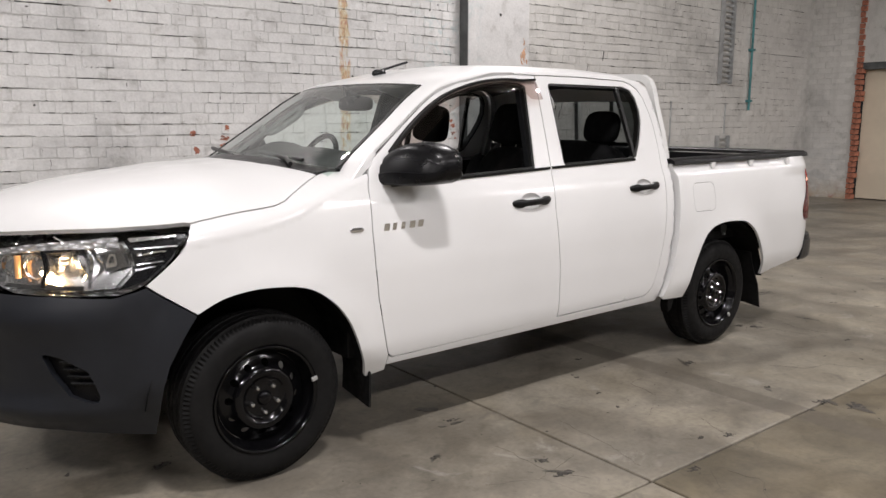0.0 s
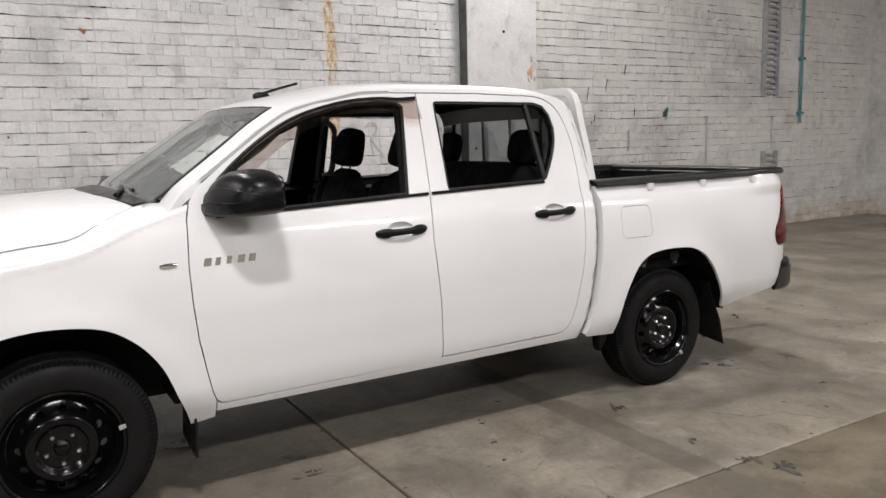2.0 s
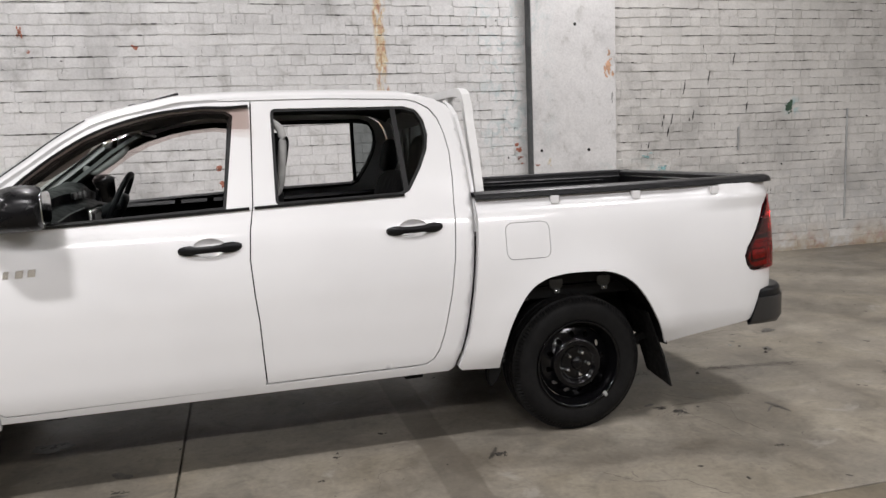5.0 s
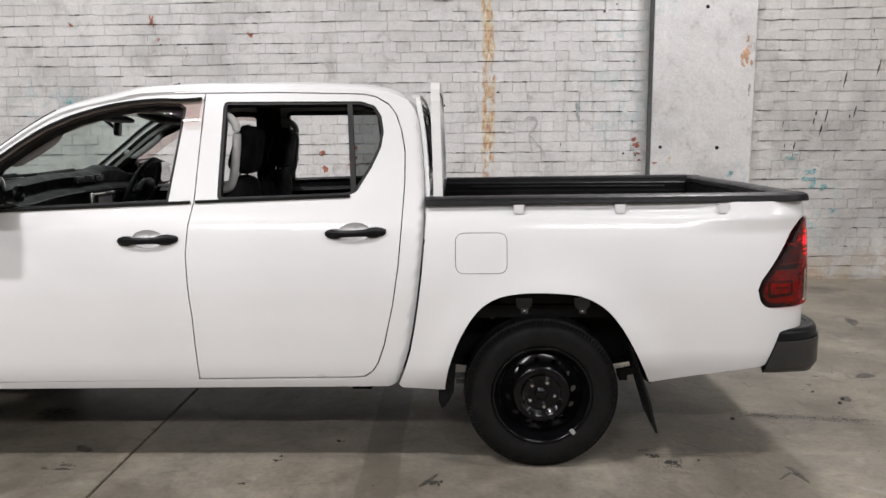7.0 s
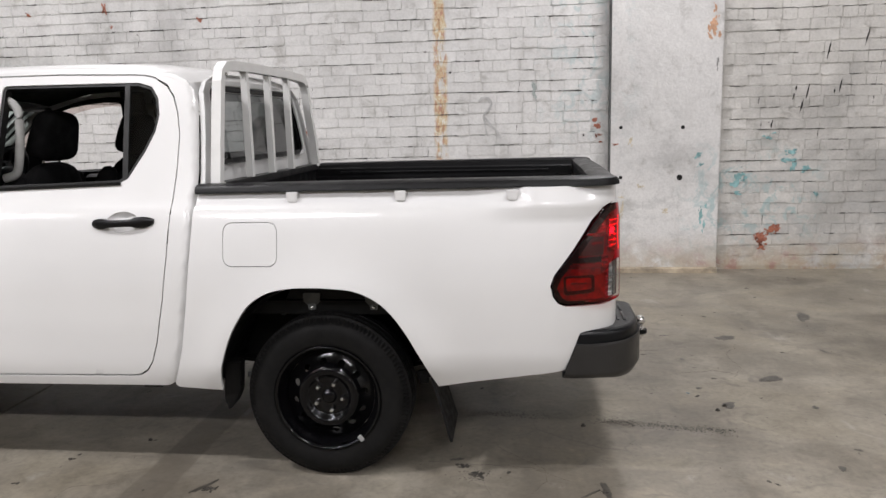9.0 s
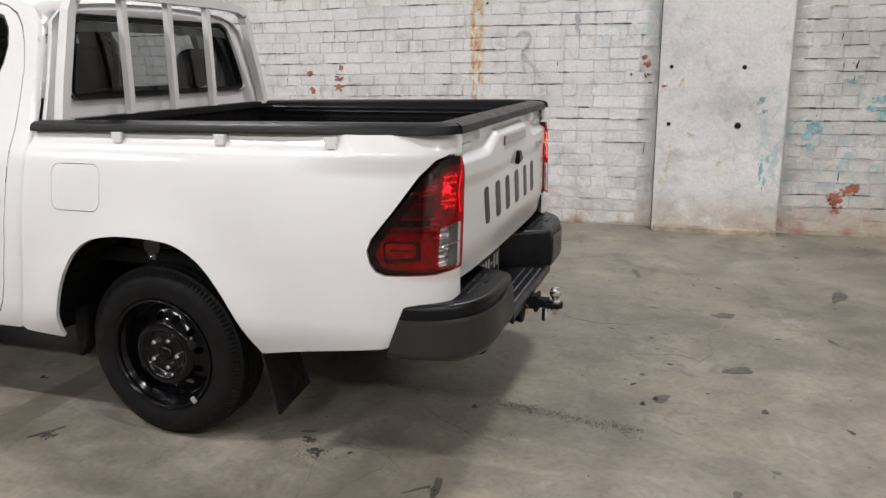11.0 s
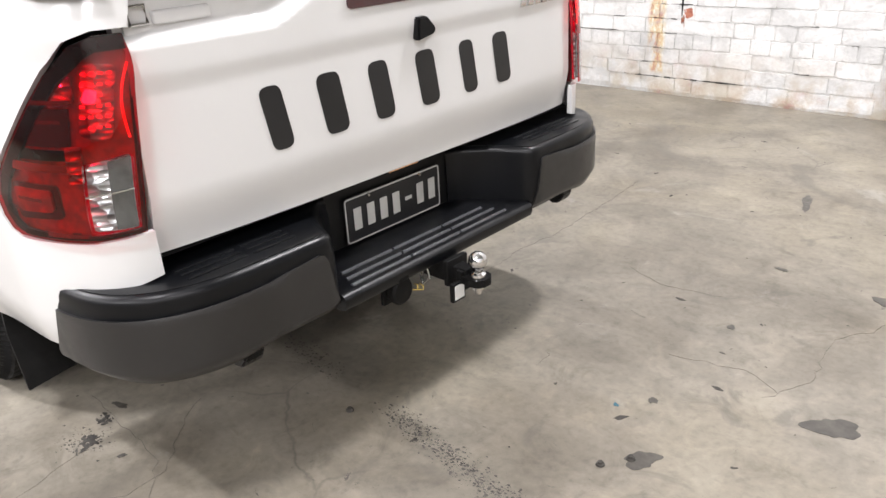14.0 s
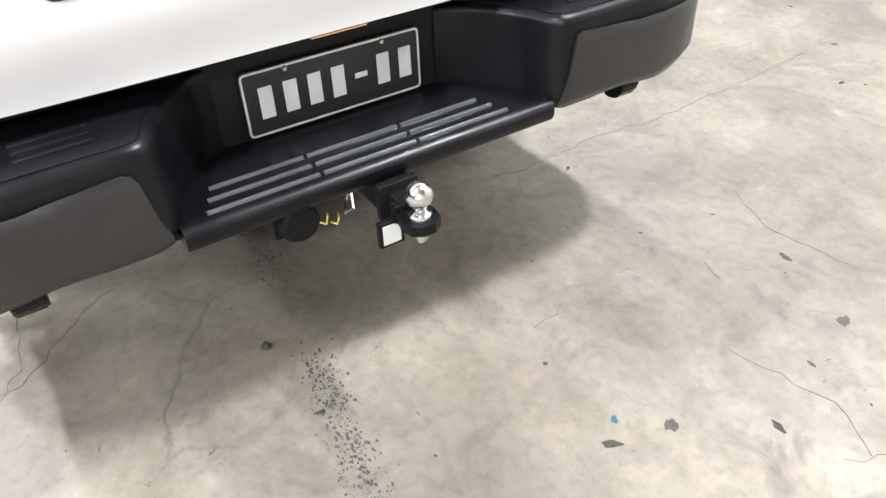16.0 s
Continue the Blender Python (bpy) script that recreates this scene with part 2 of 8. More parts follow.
    foot = maths(t, "MULTIPLY", foot.outputs[0], steps(t, noisy(t, p, 3.3, 6, 0.7), [(0.38, grey(0.0)), (0.56, grey(1.0))]))
    c = mixed(t, maths(t, "MULTIPLY", foot, 0.75), c, steps(t, noisy(t, p, 7.0, 5, 0.6), [(0.40, (0.42, 0.36, 0.26)), (0.55, (0.36, 0.25, 0.14)), (0.66, (0.30, 0.11, 0.06))]))
    # flakes down to red brick
    ragged = maths(t, "MULTIPLY", maths(t, "SUBTRACT", noisy(t, p, 30.0, 5, 0.7), 0.36), 7.0)
    flake = steps(t, noisy(t, p, 3.1, 8, 0.70, 1.5), [(0.735, grey(0.0)), (0.75, grey(1.0))])
    for x, z, r in ((7.25, 0.30, 0.055), (7.34, 0.38, 0.035), (7.38, 0.39, 0.035), (5.75, 1.36, 0.03), (5.72, 1.42, 0.02), (1.95, 2.46, 0.025), (1.05, 2.42, 0.02), (2.62, 1.30, 0.03), (2.66, 1.14, 0.03), (4.50, 0.55, 0.03), (4.52, 0.66, 0.02)):
        dx = maths(t, "SUBTRACT", xyz.outputs[0], x + 0.05)
        dz = maths(t, "SUBTRACT", xyz.outputs[2], z + 0.05)
        d = maths(t, "ADD", maths(t, "MULTIPLY", dx, dx), maths(t, "MULTIPLY", dz, dz))
        flake = maths(t, "ADD", flake, maths(t, "LESS_THAN", d, maths(t, "MULTIPLY", ragged, r * r)), True)
    c = mixed(t, flake, c, steps(t, fine, [(0.3, (0.24, 0.075, 0.045)), (0.7, (0.42, 0.16, 0.10))]))
    # dark scuffs on a slant
    scuff = steps(t, noisy(t, node(t, "ShaderNodeMapping", {"Vector": p, "Rotation": (0, 0.45, 0), "Scale": (22.0, 1.0, 2.6)}).outputs[0], 1.0, 4, 0.6), [(0.70, grey(0.0)), (0.735, grey(1.0))])
    scuff = maths(t, "MULTIPLY", scuff, maths(t, "ADD", 0.12, maths(t, "MULTIPLY", box_mask(t, xyz, 7.5, 9.2, 1.2, 3.4, 0.4), 0.25)))
    c = mixed(t, scuff, c, (0.05, 0.05, 0.045))
    t.links.new(c, b.inputs["Base Color"])
    b.inputs["Roughness"].default_value = 0.62
    lump = noisy(t, p, 2.2, 5, 0.6)
    daub = noisy(t, p, 15.0, 4, 0.55, 0.6)
    relief = maths(t, "ADD", maths(t, "ADD", maths(t, "MULTIPLY", fine, 0.22), mid), maths(t, "ADD", lump, maths(t, "MULTIPLY", daub, 0.75)))
    bumped(t, b, relief, 0.8, 0.0085 if pieces else 0.005)
    return m


WHITE = paint_white()
TRIM = plain("black_grained_plastic", (0.0032, 0.0034, 0.004), 0.33, grain=0.3, grain_scale=520, spec=0.26)
SATIN = plain("satin_black_plastic", (0.0038, 0.0038, 0.0044), 0.30, grain=0.1, spec=0.20)
GREYPL = plain("dark_grey_plastic", (0.0175, 0.0168, 0.0166), 0.36, grain=0.3, grain_scale=480, spec=0.5)
NAVYPL = plain("slate_bumper_plastic", (0.0092, 0.0106, 0.0140), 0.42, grain=0.3, grain_scale=480, spec=0.36)
LINER = plain("bed_liner_plastic", (0.0038, 0.0038, 0.0043), 0.38, grain=0.5, grain_scale=260, spec=0.22)
SEAL = plain("black_rubber_seal", (0.005, 0.005, 0.005), 0.5, spec=0.3)
STEEL_B = plain("black_wheel_enamel", (0.002, 0.002, 0.0024), 0.13, vary_scale=12, spec=0.26)
RUBBER = rubber()
CHROME = plain("chrome", (0.72, 0.72, 0.73), 0.10, metal=1.0, vary=0.06)
STEEL = plain("bright_steel", (0.55, 0.54, 0.52), 0.24, metal=1.0, grain=0.1)
CHASSIS = plain("chassis_black", (0.004, 0.004, 0.004), 0.55, grain=0.3, spec=0.16)
FABRIC = plain("black_seat_cloth", (0.006, 0.006, 0.0065), 0.9, grain=0.8, grain_scale=700, spec=0.2)
DASH = plain("charcoal_dash_plastic", (0.0045, 0.005, 0.006), 0.55, grain=0.4, spec=0.2)
TRIMGREY = plain("light_grey_cabin_trim", (0.30, 0.30, 0.29), 0.6, grain=0.3)
PILLARGREY = plain("grey_pillar_trim", (0.13, 0.135, 0.13), 0.6, grain=0.3)
HEADLINE = plain("grey_headlining", (0.025, 0.025, 0.025), 0.9, grain=0.6, spec=0.2)
GLASS = thin_glass("pale_green_glass", (0.76, 0.85, 0.81), 0.05)
DARKGLASS = thin_glass("smoked_glass", (0.27, 0.29, 0.29))
VISOR = thin_glass("smoked_acrylic", (0.72, 0.64, 0.61))
LENS = thin_glass("clear_lens", (0.93, 0.94, 0.95))
DARKRED = plain("dark_red_lens", (0.045, 0.002, 0.0025), 0.12, coat=1.0)
AMBER = plain("amber_bulb", (0.62, 0.33, 0.14), 0.2)
REFLECT = plain("lamp_reflector", (0.88, 0.88, 0.87), 0.24, metal=1.0, vary=0.1, vary_scale=20)
DECAL = plain("black_decal", (0.012, 0.012, 0.013), 0.35)
RACK = plain("white_enamel", (0.58, 0.58, 0.565), 0.35, vary=0.05)
PLATE_B = plain("black_plate", (0.012, 0.012, 0.013), 0.4)
PLATE_W = plain("silver_plate_ink", (0.50, 0.50, 0.48), 0.4)
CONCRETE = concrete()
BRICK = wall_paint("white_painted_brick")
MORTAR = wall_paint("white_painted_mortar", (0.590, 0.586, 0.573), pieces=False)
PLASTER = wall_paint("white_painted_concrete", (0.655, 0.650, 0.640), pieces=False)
REDBRICK = plain("bare_red_brick", (0.34, 0.13, 0.08), 0.85, grain=0.8, grain_scale=90, vary=0.4, vary_scale=14)
GALV = plain("galvanised_steel", (0.42, 0.43, 0.43), 0.45, metal=0.7, vary=0.2)
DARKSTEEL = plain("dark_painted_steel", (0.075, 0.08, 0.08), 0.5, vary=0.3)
TEALPIPE = plain("teal_painted_conduit", (0.05, 0.20, 0.21), 0.5, vary=0.3)
CREAM = plain("cream_door_paint", (0.62, 0.54, 0.42), 0.5, vary=0.08, vary_scale=1.5)
# for walls out of view, kept dark to weaken reflections in black parts
DARK_WALL = plain("dark_grey_wall_paint", (0.15, 0.15, 0.145), 0.8, vary=0.3, vary_scale=1.2)
TERRA = plain("bare_terracotta_render", (0.56, 0.34, 0.22), 0.9, grain=0.6, grain_scale=120, vary=0.25, vary_scale=16)
TEALWASH = plain("washed_teal_paint", (0.24, 0.42, 0.43), 0.8, vary=0.3, vary_scale=20)
CRACKED = plain("dusty_crack", (0.105, 0.095, 0.080), 0.9, vary=0.5, vary_scale=9)
OCHRE = plain("old_ochre_paint", (0.58, 0.52, 0.40), 0.8, vary=0.2, vary_scale=20)
DARKFLAKE = plain("dark_red_brick", (0.20, 0.07, 0.045), 0.9, grain=0.8, grain_scale=90, vary=0.5, vary_scale=20)
TEALGREY = plain("grey_green_grime", (0.33, 0.37, 0.36), 0.8, vary=0.25, vary_scale=25)
SCRAWL = plain("faded_grey_spray", (0.47, 0.47, 0.465), 0.75, vary=0.12, vary_scale=30)
SHEET = plain("pale_roof_sheet", (0.45, 0.45, 0.44), 0.6)
DAMP = plain("damp_stain", (0.062, 0.056, 0.047), 0.38, vary=0.35, vary_scale=18)
PITTED = plain("broken_dark_concrete", (0.036, 0.032, 0.027), 0.7, vary=0.5, vary_scale=40)
CRUMB = plain("crumbled_concrete", (0.062, 0.057, 0.050), 0.8, vary=0.4, vary_scale=25)
BLUE = plain("blue_paint_fleck", (0.02, 0.09, 0.13), 0.5)
BEDBLACK = plain("matt_liner_plastic", (0.0035, 0.0035, 0.004), 0.5, grain=0.5, grain_scale=260, spec=0.10)
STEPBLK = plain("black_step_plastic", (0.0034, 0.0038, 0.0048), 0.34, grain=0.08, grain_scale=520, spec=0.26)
# glossy, and far paler than the step: the ribs' highlights are put into the colour
RIBSHINE = plain("shine_toned_rib", (0.055, 0.057, 0.063), 0.22, spec=0.8)
m, t, b = material("glowing_bulb")
b.inputs["Emission Color"].default_value = (1.0, 0.62, 0.30, 1)
b.inputs["Emission Strength"].default_value = 6.0
BULB = m
AERIAL = (-0.463, -0.02, 1.652)


def lamp_inner():
    m, t, b = material("faceted_lamp_reflector")
    v = local(t)
    vor = node(t, "ShaderNodeTexVoronoi", {"Vector": scaled(t, v, (1.0, 1.0, 2.2)), "Scale": 34.0})
    t.links.new(steps(t, vor.outputs["Distance"], [(0.1, grey(0.92)), (0.8, grey(0.42))]), b.inputs["Base Color"])
    b.inputs["Metallic"].default_value = 0.75
    b.inputs["Roughness"].default_value = 0.28
    bumped(t, b, vor.outputs["Distance"], 0.9, 0.02)
    return m


FACETS = lamp_inner()
REDGLASS = thin_glass("red_lamp_cover", (0.58, 0.003, 0.018))
REDIN = plain("deep_red_lamp_body", (0.40, 0.002, 0.014), 0.16, vary=0.45, vary_scale=30, coat=1.0)
BULB.node_tree.nodes["Principled BSDF"].inputs["Emission Strength"].default_value = 190.0
GRIME = plain("open_joint_grime", (0.075, 0.072, 0.066), 0.9, vary=0.5, vary_scale=3.0)


def glowing(name, colour, strength):
    m, t, b = material(name)
    b.inputs["Base Color"].default_value = rgba(colour)
    b.inputs["Emission Color"].default_value = rgba(colour)
    b.inputs["Emission Strength"].default_value = strength
    return m


LIT_RED = glowing("lit_red_light_guide", (1.0, 0.10, 0.06), 2.2)
LIT_BULB = glowing("lit_tail_bulb", (1.0, 0.55, 0.35), 9.0)
# glow painted into reflector facets, in place of the bulb's reflections
GLOW_FACET = glowing("glowing_reflection_facet", (1.0, 0.30, 0.22), 2.2)
SMOKY = plain("smoky_lens_body", (0.085, 0.085, 0.08), 0.16, vary=0.3, vary_scale=30)
YELLOWWIRE = plain("yellow_wire", (0.34, 0.25, 0.05), 0.5)
LIT_PLATE = glowing("lit_plate_lamp", (1.0, 0.50, 0.22), 0.16)

# ---- form of the pickup's body, in its own frame: x to the rear, z up, w = distance from the middle ----
def curve(pts):
    """A smooth line through (a, b) pairs."""
    xs = [p[0] for p in pts]
    ys = [p[1] for p in pts]
    n = len(xs)
    d = [(ys[i + 1] - ys[i]) / (xs[i + 1] - xs[i]) for i in range(n - 1)]
    m = [d[0]] + [0.0 if d[i - 1] * d[i] <= 0 else 2 * d[i - 1] * d[i] / (d[i - 1] + d[i]) for i in range(1, n - 1)] + [d[-1]]

    def at(a):
        if a <= xs[0]:
            return ys[0] + m[0] * (a - xs[0])
        if a >= xs[-1]:
            return ys[-1] + m[-1] * (a - xs[-1])
        i = 0
        while a > xs[i + 1]:
            i += 1
        h = xs[i + 1] - xs[i]
        t = (a - xs[i]) / h
        return ((1 + 2 * t) * (1 - t) ** 2 * ys[i] + t * (1 - t) ** 2 * h * m[i]
                + t * t * (3 - 2 * t) * ys[i + 1] + t * t * (t - 1) * h * m[i + 1])
    return at


def ramp(a, lo, hi):
    t = min(1.0, max(0.0, (a - lo) / (hi - lo)))
    return t * t * (3 - 2 * t)


flank = curve([(0.30, 0.810), (0.36, 0.837), (0.42, 0.859), (0.48, 0.871), (0.56, 0.877), (0.66, 0.882), (0.78, 0.883), (0.88, 0.877), (0.96, 0.866), (1.03, 0.853), (1.09, 0.837), (1.14, 0.814), (1.19, 0.795), (1.30, 0.759), (1.45, 0.708), (1.60, 0.655), (1.70, 0.618)])
rail_z = curve([(-1.25, 1.138), (-1.10, 1.208), (-0.995, 1.281), (-0.818, 1.403), (-0.674, 1.503), (-0.537, 1.574), (-0.327, 1.624), (-0.2, 1.649),
                (0.075, 1.658), (0.41, 1.659), (0.71, 1.651), (0.83, 1.638), (0.91, 1.615), (0.965, 1.568), (1.0, 1.493)])
cab_back = curve([(0.35, 0.905), (0.40, 0.919), (0.523, 0.963), (0.70, 0.997), (0.893, 1.022), (1.08, 1.038), (1.2, 1.042), (1.35, 1.034), (1.5, 1.018), (1.62, 0.995), (1.7, 0.97)])
shoulder_z = curve([(-2.6, 0.85), (-2.2, 0.92), (-1.9, 0.955), (-1.65, 0.985), (-1.45, 1.02), (-1.25, 1.10), (-1.0, 1.185)])
crown = curve([(-2.6, 0.15), (-2.4, 0.195), (-2.2, 0.222), (-1.9, 0.237), (-1.65, 0.238), (-1.45, 0.215), (-1.25, 0.145), (-1.0, 0.070)])


def arch(x, z, cx):
    """How far a wheel arch swells out."""
    r = math.hypot(x - cx, z - 0.335)
    return 0.020 * math.exp(-((r - 0.44) / 0.10) ** 2) * ramp(z, 0.3, 0.5)


def corner_line(x0, w0, a, b, n, sign):
    """A plan line that runs along the side up to x0 and then turns the corner; u is the way along it."""
    pts = []
    for i in range(201):
        q = i / 200 * math.pi / 2
        pts.append((x0 + sign * a * math.sin(q) ** (2 / n), w0 - b * (1 - math.cos(q) ** (2 / n))))
    way = [0.0]
    for p, q in zip(pts, pts[1:]):
        way.append(way[-1] + math.dist(p, q))

    def at(u):
        s = (u - x0) * sign
        if s <= 0:
            return u, w0
        if s >= way[-1]:
            return pts[-1][0], pts[-1][1] - (s - way[-1])
        k = int(np.searchsorted(way, s))
        f = (s - way[k - 1]) / (way[k] - way[k - 1])
        a0, a1 = pts[k - 1], pts[k]
        return a0[0] + f * (a1[0] - a0[0]), a0[1] + f * (a1[1] - a0[1])
    at.end = x0 + sign * way[-1]
    return at


nose_line = corner_line(-1.55, 0.883, 0.96, 0.883, 2.5, -1)
tail_line = corner_line(2.40, 0.893, 0.285, 0.193, 2.1, 1)
N_TOP = 2.2


def cab_side(x, z):
    w = flank(z) + arch(x, z, -1.5425)
    back = x - (cab_back(z) - 0.030)
    if back > 0:
        w -= 0.030 * (1 - math.sqrt(max(0.0, 1 - (min(back, 0.0299) / 0.030) ** 2)))
    return (x, w, z)


def nose_side(u, q):
    """Front wing and front end, below the shoulder by height, above it rolled over to the bonnet."""
    x, w = nose_line(u)
    zs = shoulder_z(x)
    turn = ramp(-u, 1.75, 2.3)
    if q <= zs:
        lean = turn * 0.11 * max(0.0, (q - 0.72) / 0.3) ** 1.6
        return (x + lean, w + flank(q) - 0.883 + arch(x, q, -1.5425) - 0.3 * lean, q)
    ws = w + flank(zs) - 0.883 + arch(x, zs, -1.5425)
    a = min(math.pi / 2, (q - zs) / 0.16)
    return (x + turn * 0.11 * max(0.0, (zs - 0.72) / 0.3) ** 1.6, ws * math.cos(a) ** (2 / N_TOP), zs + crown(x) * math.sin(a) ** (2 / N_TOP))


def bonnet_top(x, y):
    zs = shoulder_z(x)
    u = x
    for k in range(4):
        u += x - nose_line(u)[0]
    ws = nose_line(u)[1] + flank(zs) - 0.883 + arch(x, zs, -1.5425)
    t = min(0.9999, abs(y) / ws)
    return (x, y, zs + crown(x) * (1 - t ** N_TOP) ** (1 / N_TOP))


def wing_q(x, y):
    """The height-like coordinate of nose_side at which the wing meets the line y of the bonnet."""
    zs = shoulder_z(x)
    u = x
    for k in range(6):
        u += x - nose_side(u, zs)[0]
    ws = nose_side(u, zs)[1]
    return (u, zs + 0.16 * math.acos(min(1.0, abs(y) / ws) ** (N_TOP / 2)))


def bed_side(u, z):
    x, w = tail_line(u)
    out = 0.010 * (1 - ramp(u, 2.4, 2.6))
    w += flank(z) - 0.883 + out + arch(x, z, 1.5425)
    w += 0.022 * ramp(z, 1.05, 1.12) * ramp(x, 2.1, 2.4)
    w -= 0.022 * ramp(0.56 - z, 0.0, 0.16) * ramp(x, 1.6, 1.9)
    dent = ramp(z, 1.105, 1.130)
    w -= 0.020 * dent * (1 - ramp(x, 2.30, 2.37))
    return (x, w, z)


roof_rise = curve([(-1.25, 0.012), (-0.9, 0.03), (-0.6, 0.045), (-0.3, 0.052), (0.2, 0.056), (0.7, 0.054), (0.9, 0.05), (1.0, 0.04)])
roof_bow = curve([(-1.25, 0.20), (-0.6, 0.10), (-0.2, 0.03), (0.2, 0.0), (1.0, 0.0)])


def roof_top(s, a):
    """Roof and windscreen: s along the roof rail, a from 0 at the rail to 1 in the middle."""
    zr = rail_z(s)
    w = flank(zr)
    back = s - (cab_back(zr) - 0.030)
    if back > 0:
        w -= 0.030 * (1 - math.sqrt(max(0.0, 1 - (min(back, 0.0299) / 0.030) ** 2)))
    t = 1 - a
    n = 2.6
    return (s - roof_bow(s) * (1 - t * t), w * t, zr + roof_rise(s) * (1 - t ** n) ** (1 / n))


def tail_face(y, z):
    """Face of the tailgate: a proud panel that rises round the brake lamp, and a recessed band above it."""
    x = 2.672 + 0.022 * ramp(z, 0.66, 0.80) + 0.006 * ramp(z, 0.98, 1.03) - 0.020 * (abs(y) / 0.7) ** 4
    edge = 1.070 + 0.054 * (1 - ramp(abs(y + 0.03), 0.22, 0.38))
    return (x - 0.036 * ramp(z, edge, edge + 0.034), y, z)


# ---- end of form ----


# ---- mesh helpers ----
def part(name, bm, mat, parent=None, label="", smooth=True):
    """Links a bmesh, or a ready mesh, as one object under its parent."""
    if isinstance(bm, bmesh.types.BMesh):
        me = bpy.data.meshes.new(name)
        bmesh.ops.recalc_face_normals(bm, faces=bm.faces)
        if smooth:
            for f in bm.faces:
                f.smooth = True
            for e in bm.edges:
                if len(e.link_faces) == 2 and e.calc_face_angle(0.0) > 0.6:
                    e.smooth = False
        bm.to_mesh(me)
        bm.free()
    else:
        me = bm
    if mat and not me.materials:
        me.materials.append(mat)
    ob = new(name, me)
    ob.parent = parent
    if label:
        tagged(ob, label)
    return ob


def inside(p, poly):
    x, y = p
    hit = False
    j = len(poly) - 1
    for i in range(len(poly)):
        (xi, yi), (xj, yj) = poly[i], poly[j]
        if (yi > y) != (yj > y) and x < (xj - xi) * (y - yi) / (yj - yi) + xi:
            hit = not hit
        j = i
    return hit


def area2(poly):
    return sum(poly[i - 1][0] * poly[i][1] - poly[i][0] * poly[i - 1][1] for i in range(len(poly)))


def rounded(poly, r, n=5):
    """A closed outline with its corners rounded."""
    out = []
    k = len(poly)
    for i in range(k):
        a, b, c = (Vector(poly[(i + d) % k]) for d in (-1, 0, 1))
        u, v = a - b, c - b
        lu, lv = u.length, v.length
        u, v = u / lu, v / lv
        ang = math.acos(max(-1, min(1, u.dot(v))))
        d = min(r / max(1e-6, math.tan(ang / 2)), lu * 0.45, lv * 0.45) if ang < 3.0 else 0.0
        if d < 1e-4:
            out.append((b.x, b.y))
            continue
        for s in range(n + 1):
            t = s / n
            q = (b + u * d) * (1 - t) ** 2 + b * 2 * t * (1 - t) + (b + v * d) * t * t
            out.append((q.x, q.y))
    return out


def flowing(line, n=4):
    """An open line of points with more of them on a smooth curve through all."""
    out = []
    k = len(line)
    for i in range(k - 1):
        a, b, c, d = (Vector(line[max(0, min(k - 1, i + q))]) for q in (-1, 0, 1, 2))
        for s in range(n):
            t = s / n
            p = 0.5 * ((2 * b) + (c - a) * t + (2 * a - 5 * b + 4 * c - d) * t * t + (3 * b - a - 3 * c + d) * t ** 3)
            out.append((p.x, p.y))
    return out + [tuple(line[-1])]


def dense(poly, step):
    out = []
    for i in range(len(poly)):
        a, b = poly[i - 1], poly[i]
        n = max(1, math.ceil(math.dist(a, b) / step))
        out += [(a[0] + (b[0] - a[0]) * k / n, a[1] + (b[1] - a[1]) * k / n) for k in range(n)]
    return out


def inset(poly, d):
    """Shrinks a closed outline by d."""
    s = 1 if area2(poly) > 0 else -1
    poly = [p for i, p in enumerate(poly) if math.dist(p, poly[i - 1]) > 1e-5]
    out = []
    for i in range(len(poly)):
        a, b, c = (Vector(poly[(i + k) % len(poly)]) for k in (-1, 0, 1))
        n1 = Vector((-(b - a).y, (b - a).x)).normalized() * s
        n2 = Vector((-(c - b).y, (c - b).x)).normalized() * s
        m = (n1 + n2)
        m = m / max(0.35, m.length_squared / 2)
        out.append((b.x + m.x * d, b.y + m.y * d))
    return out


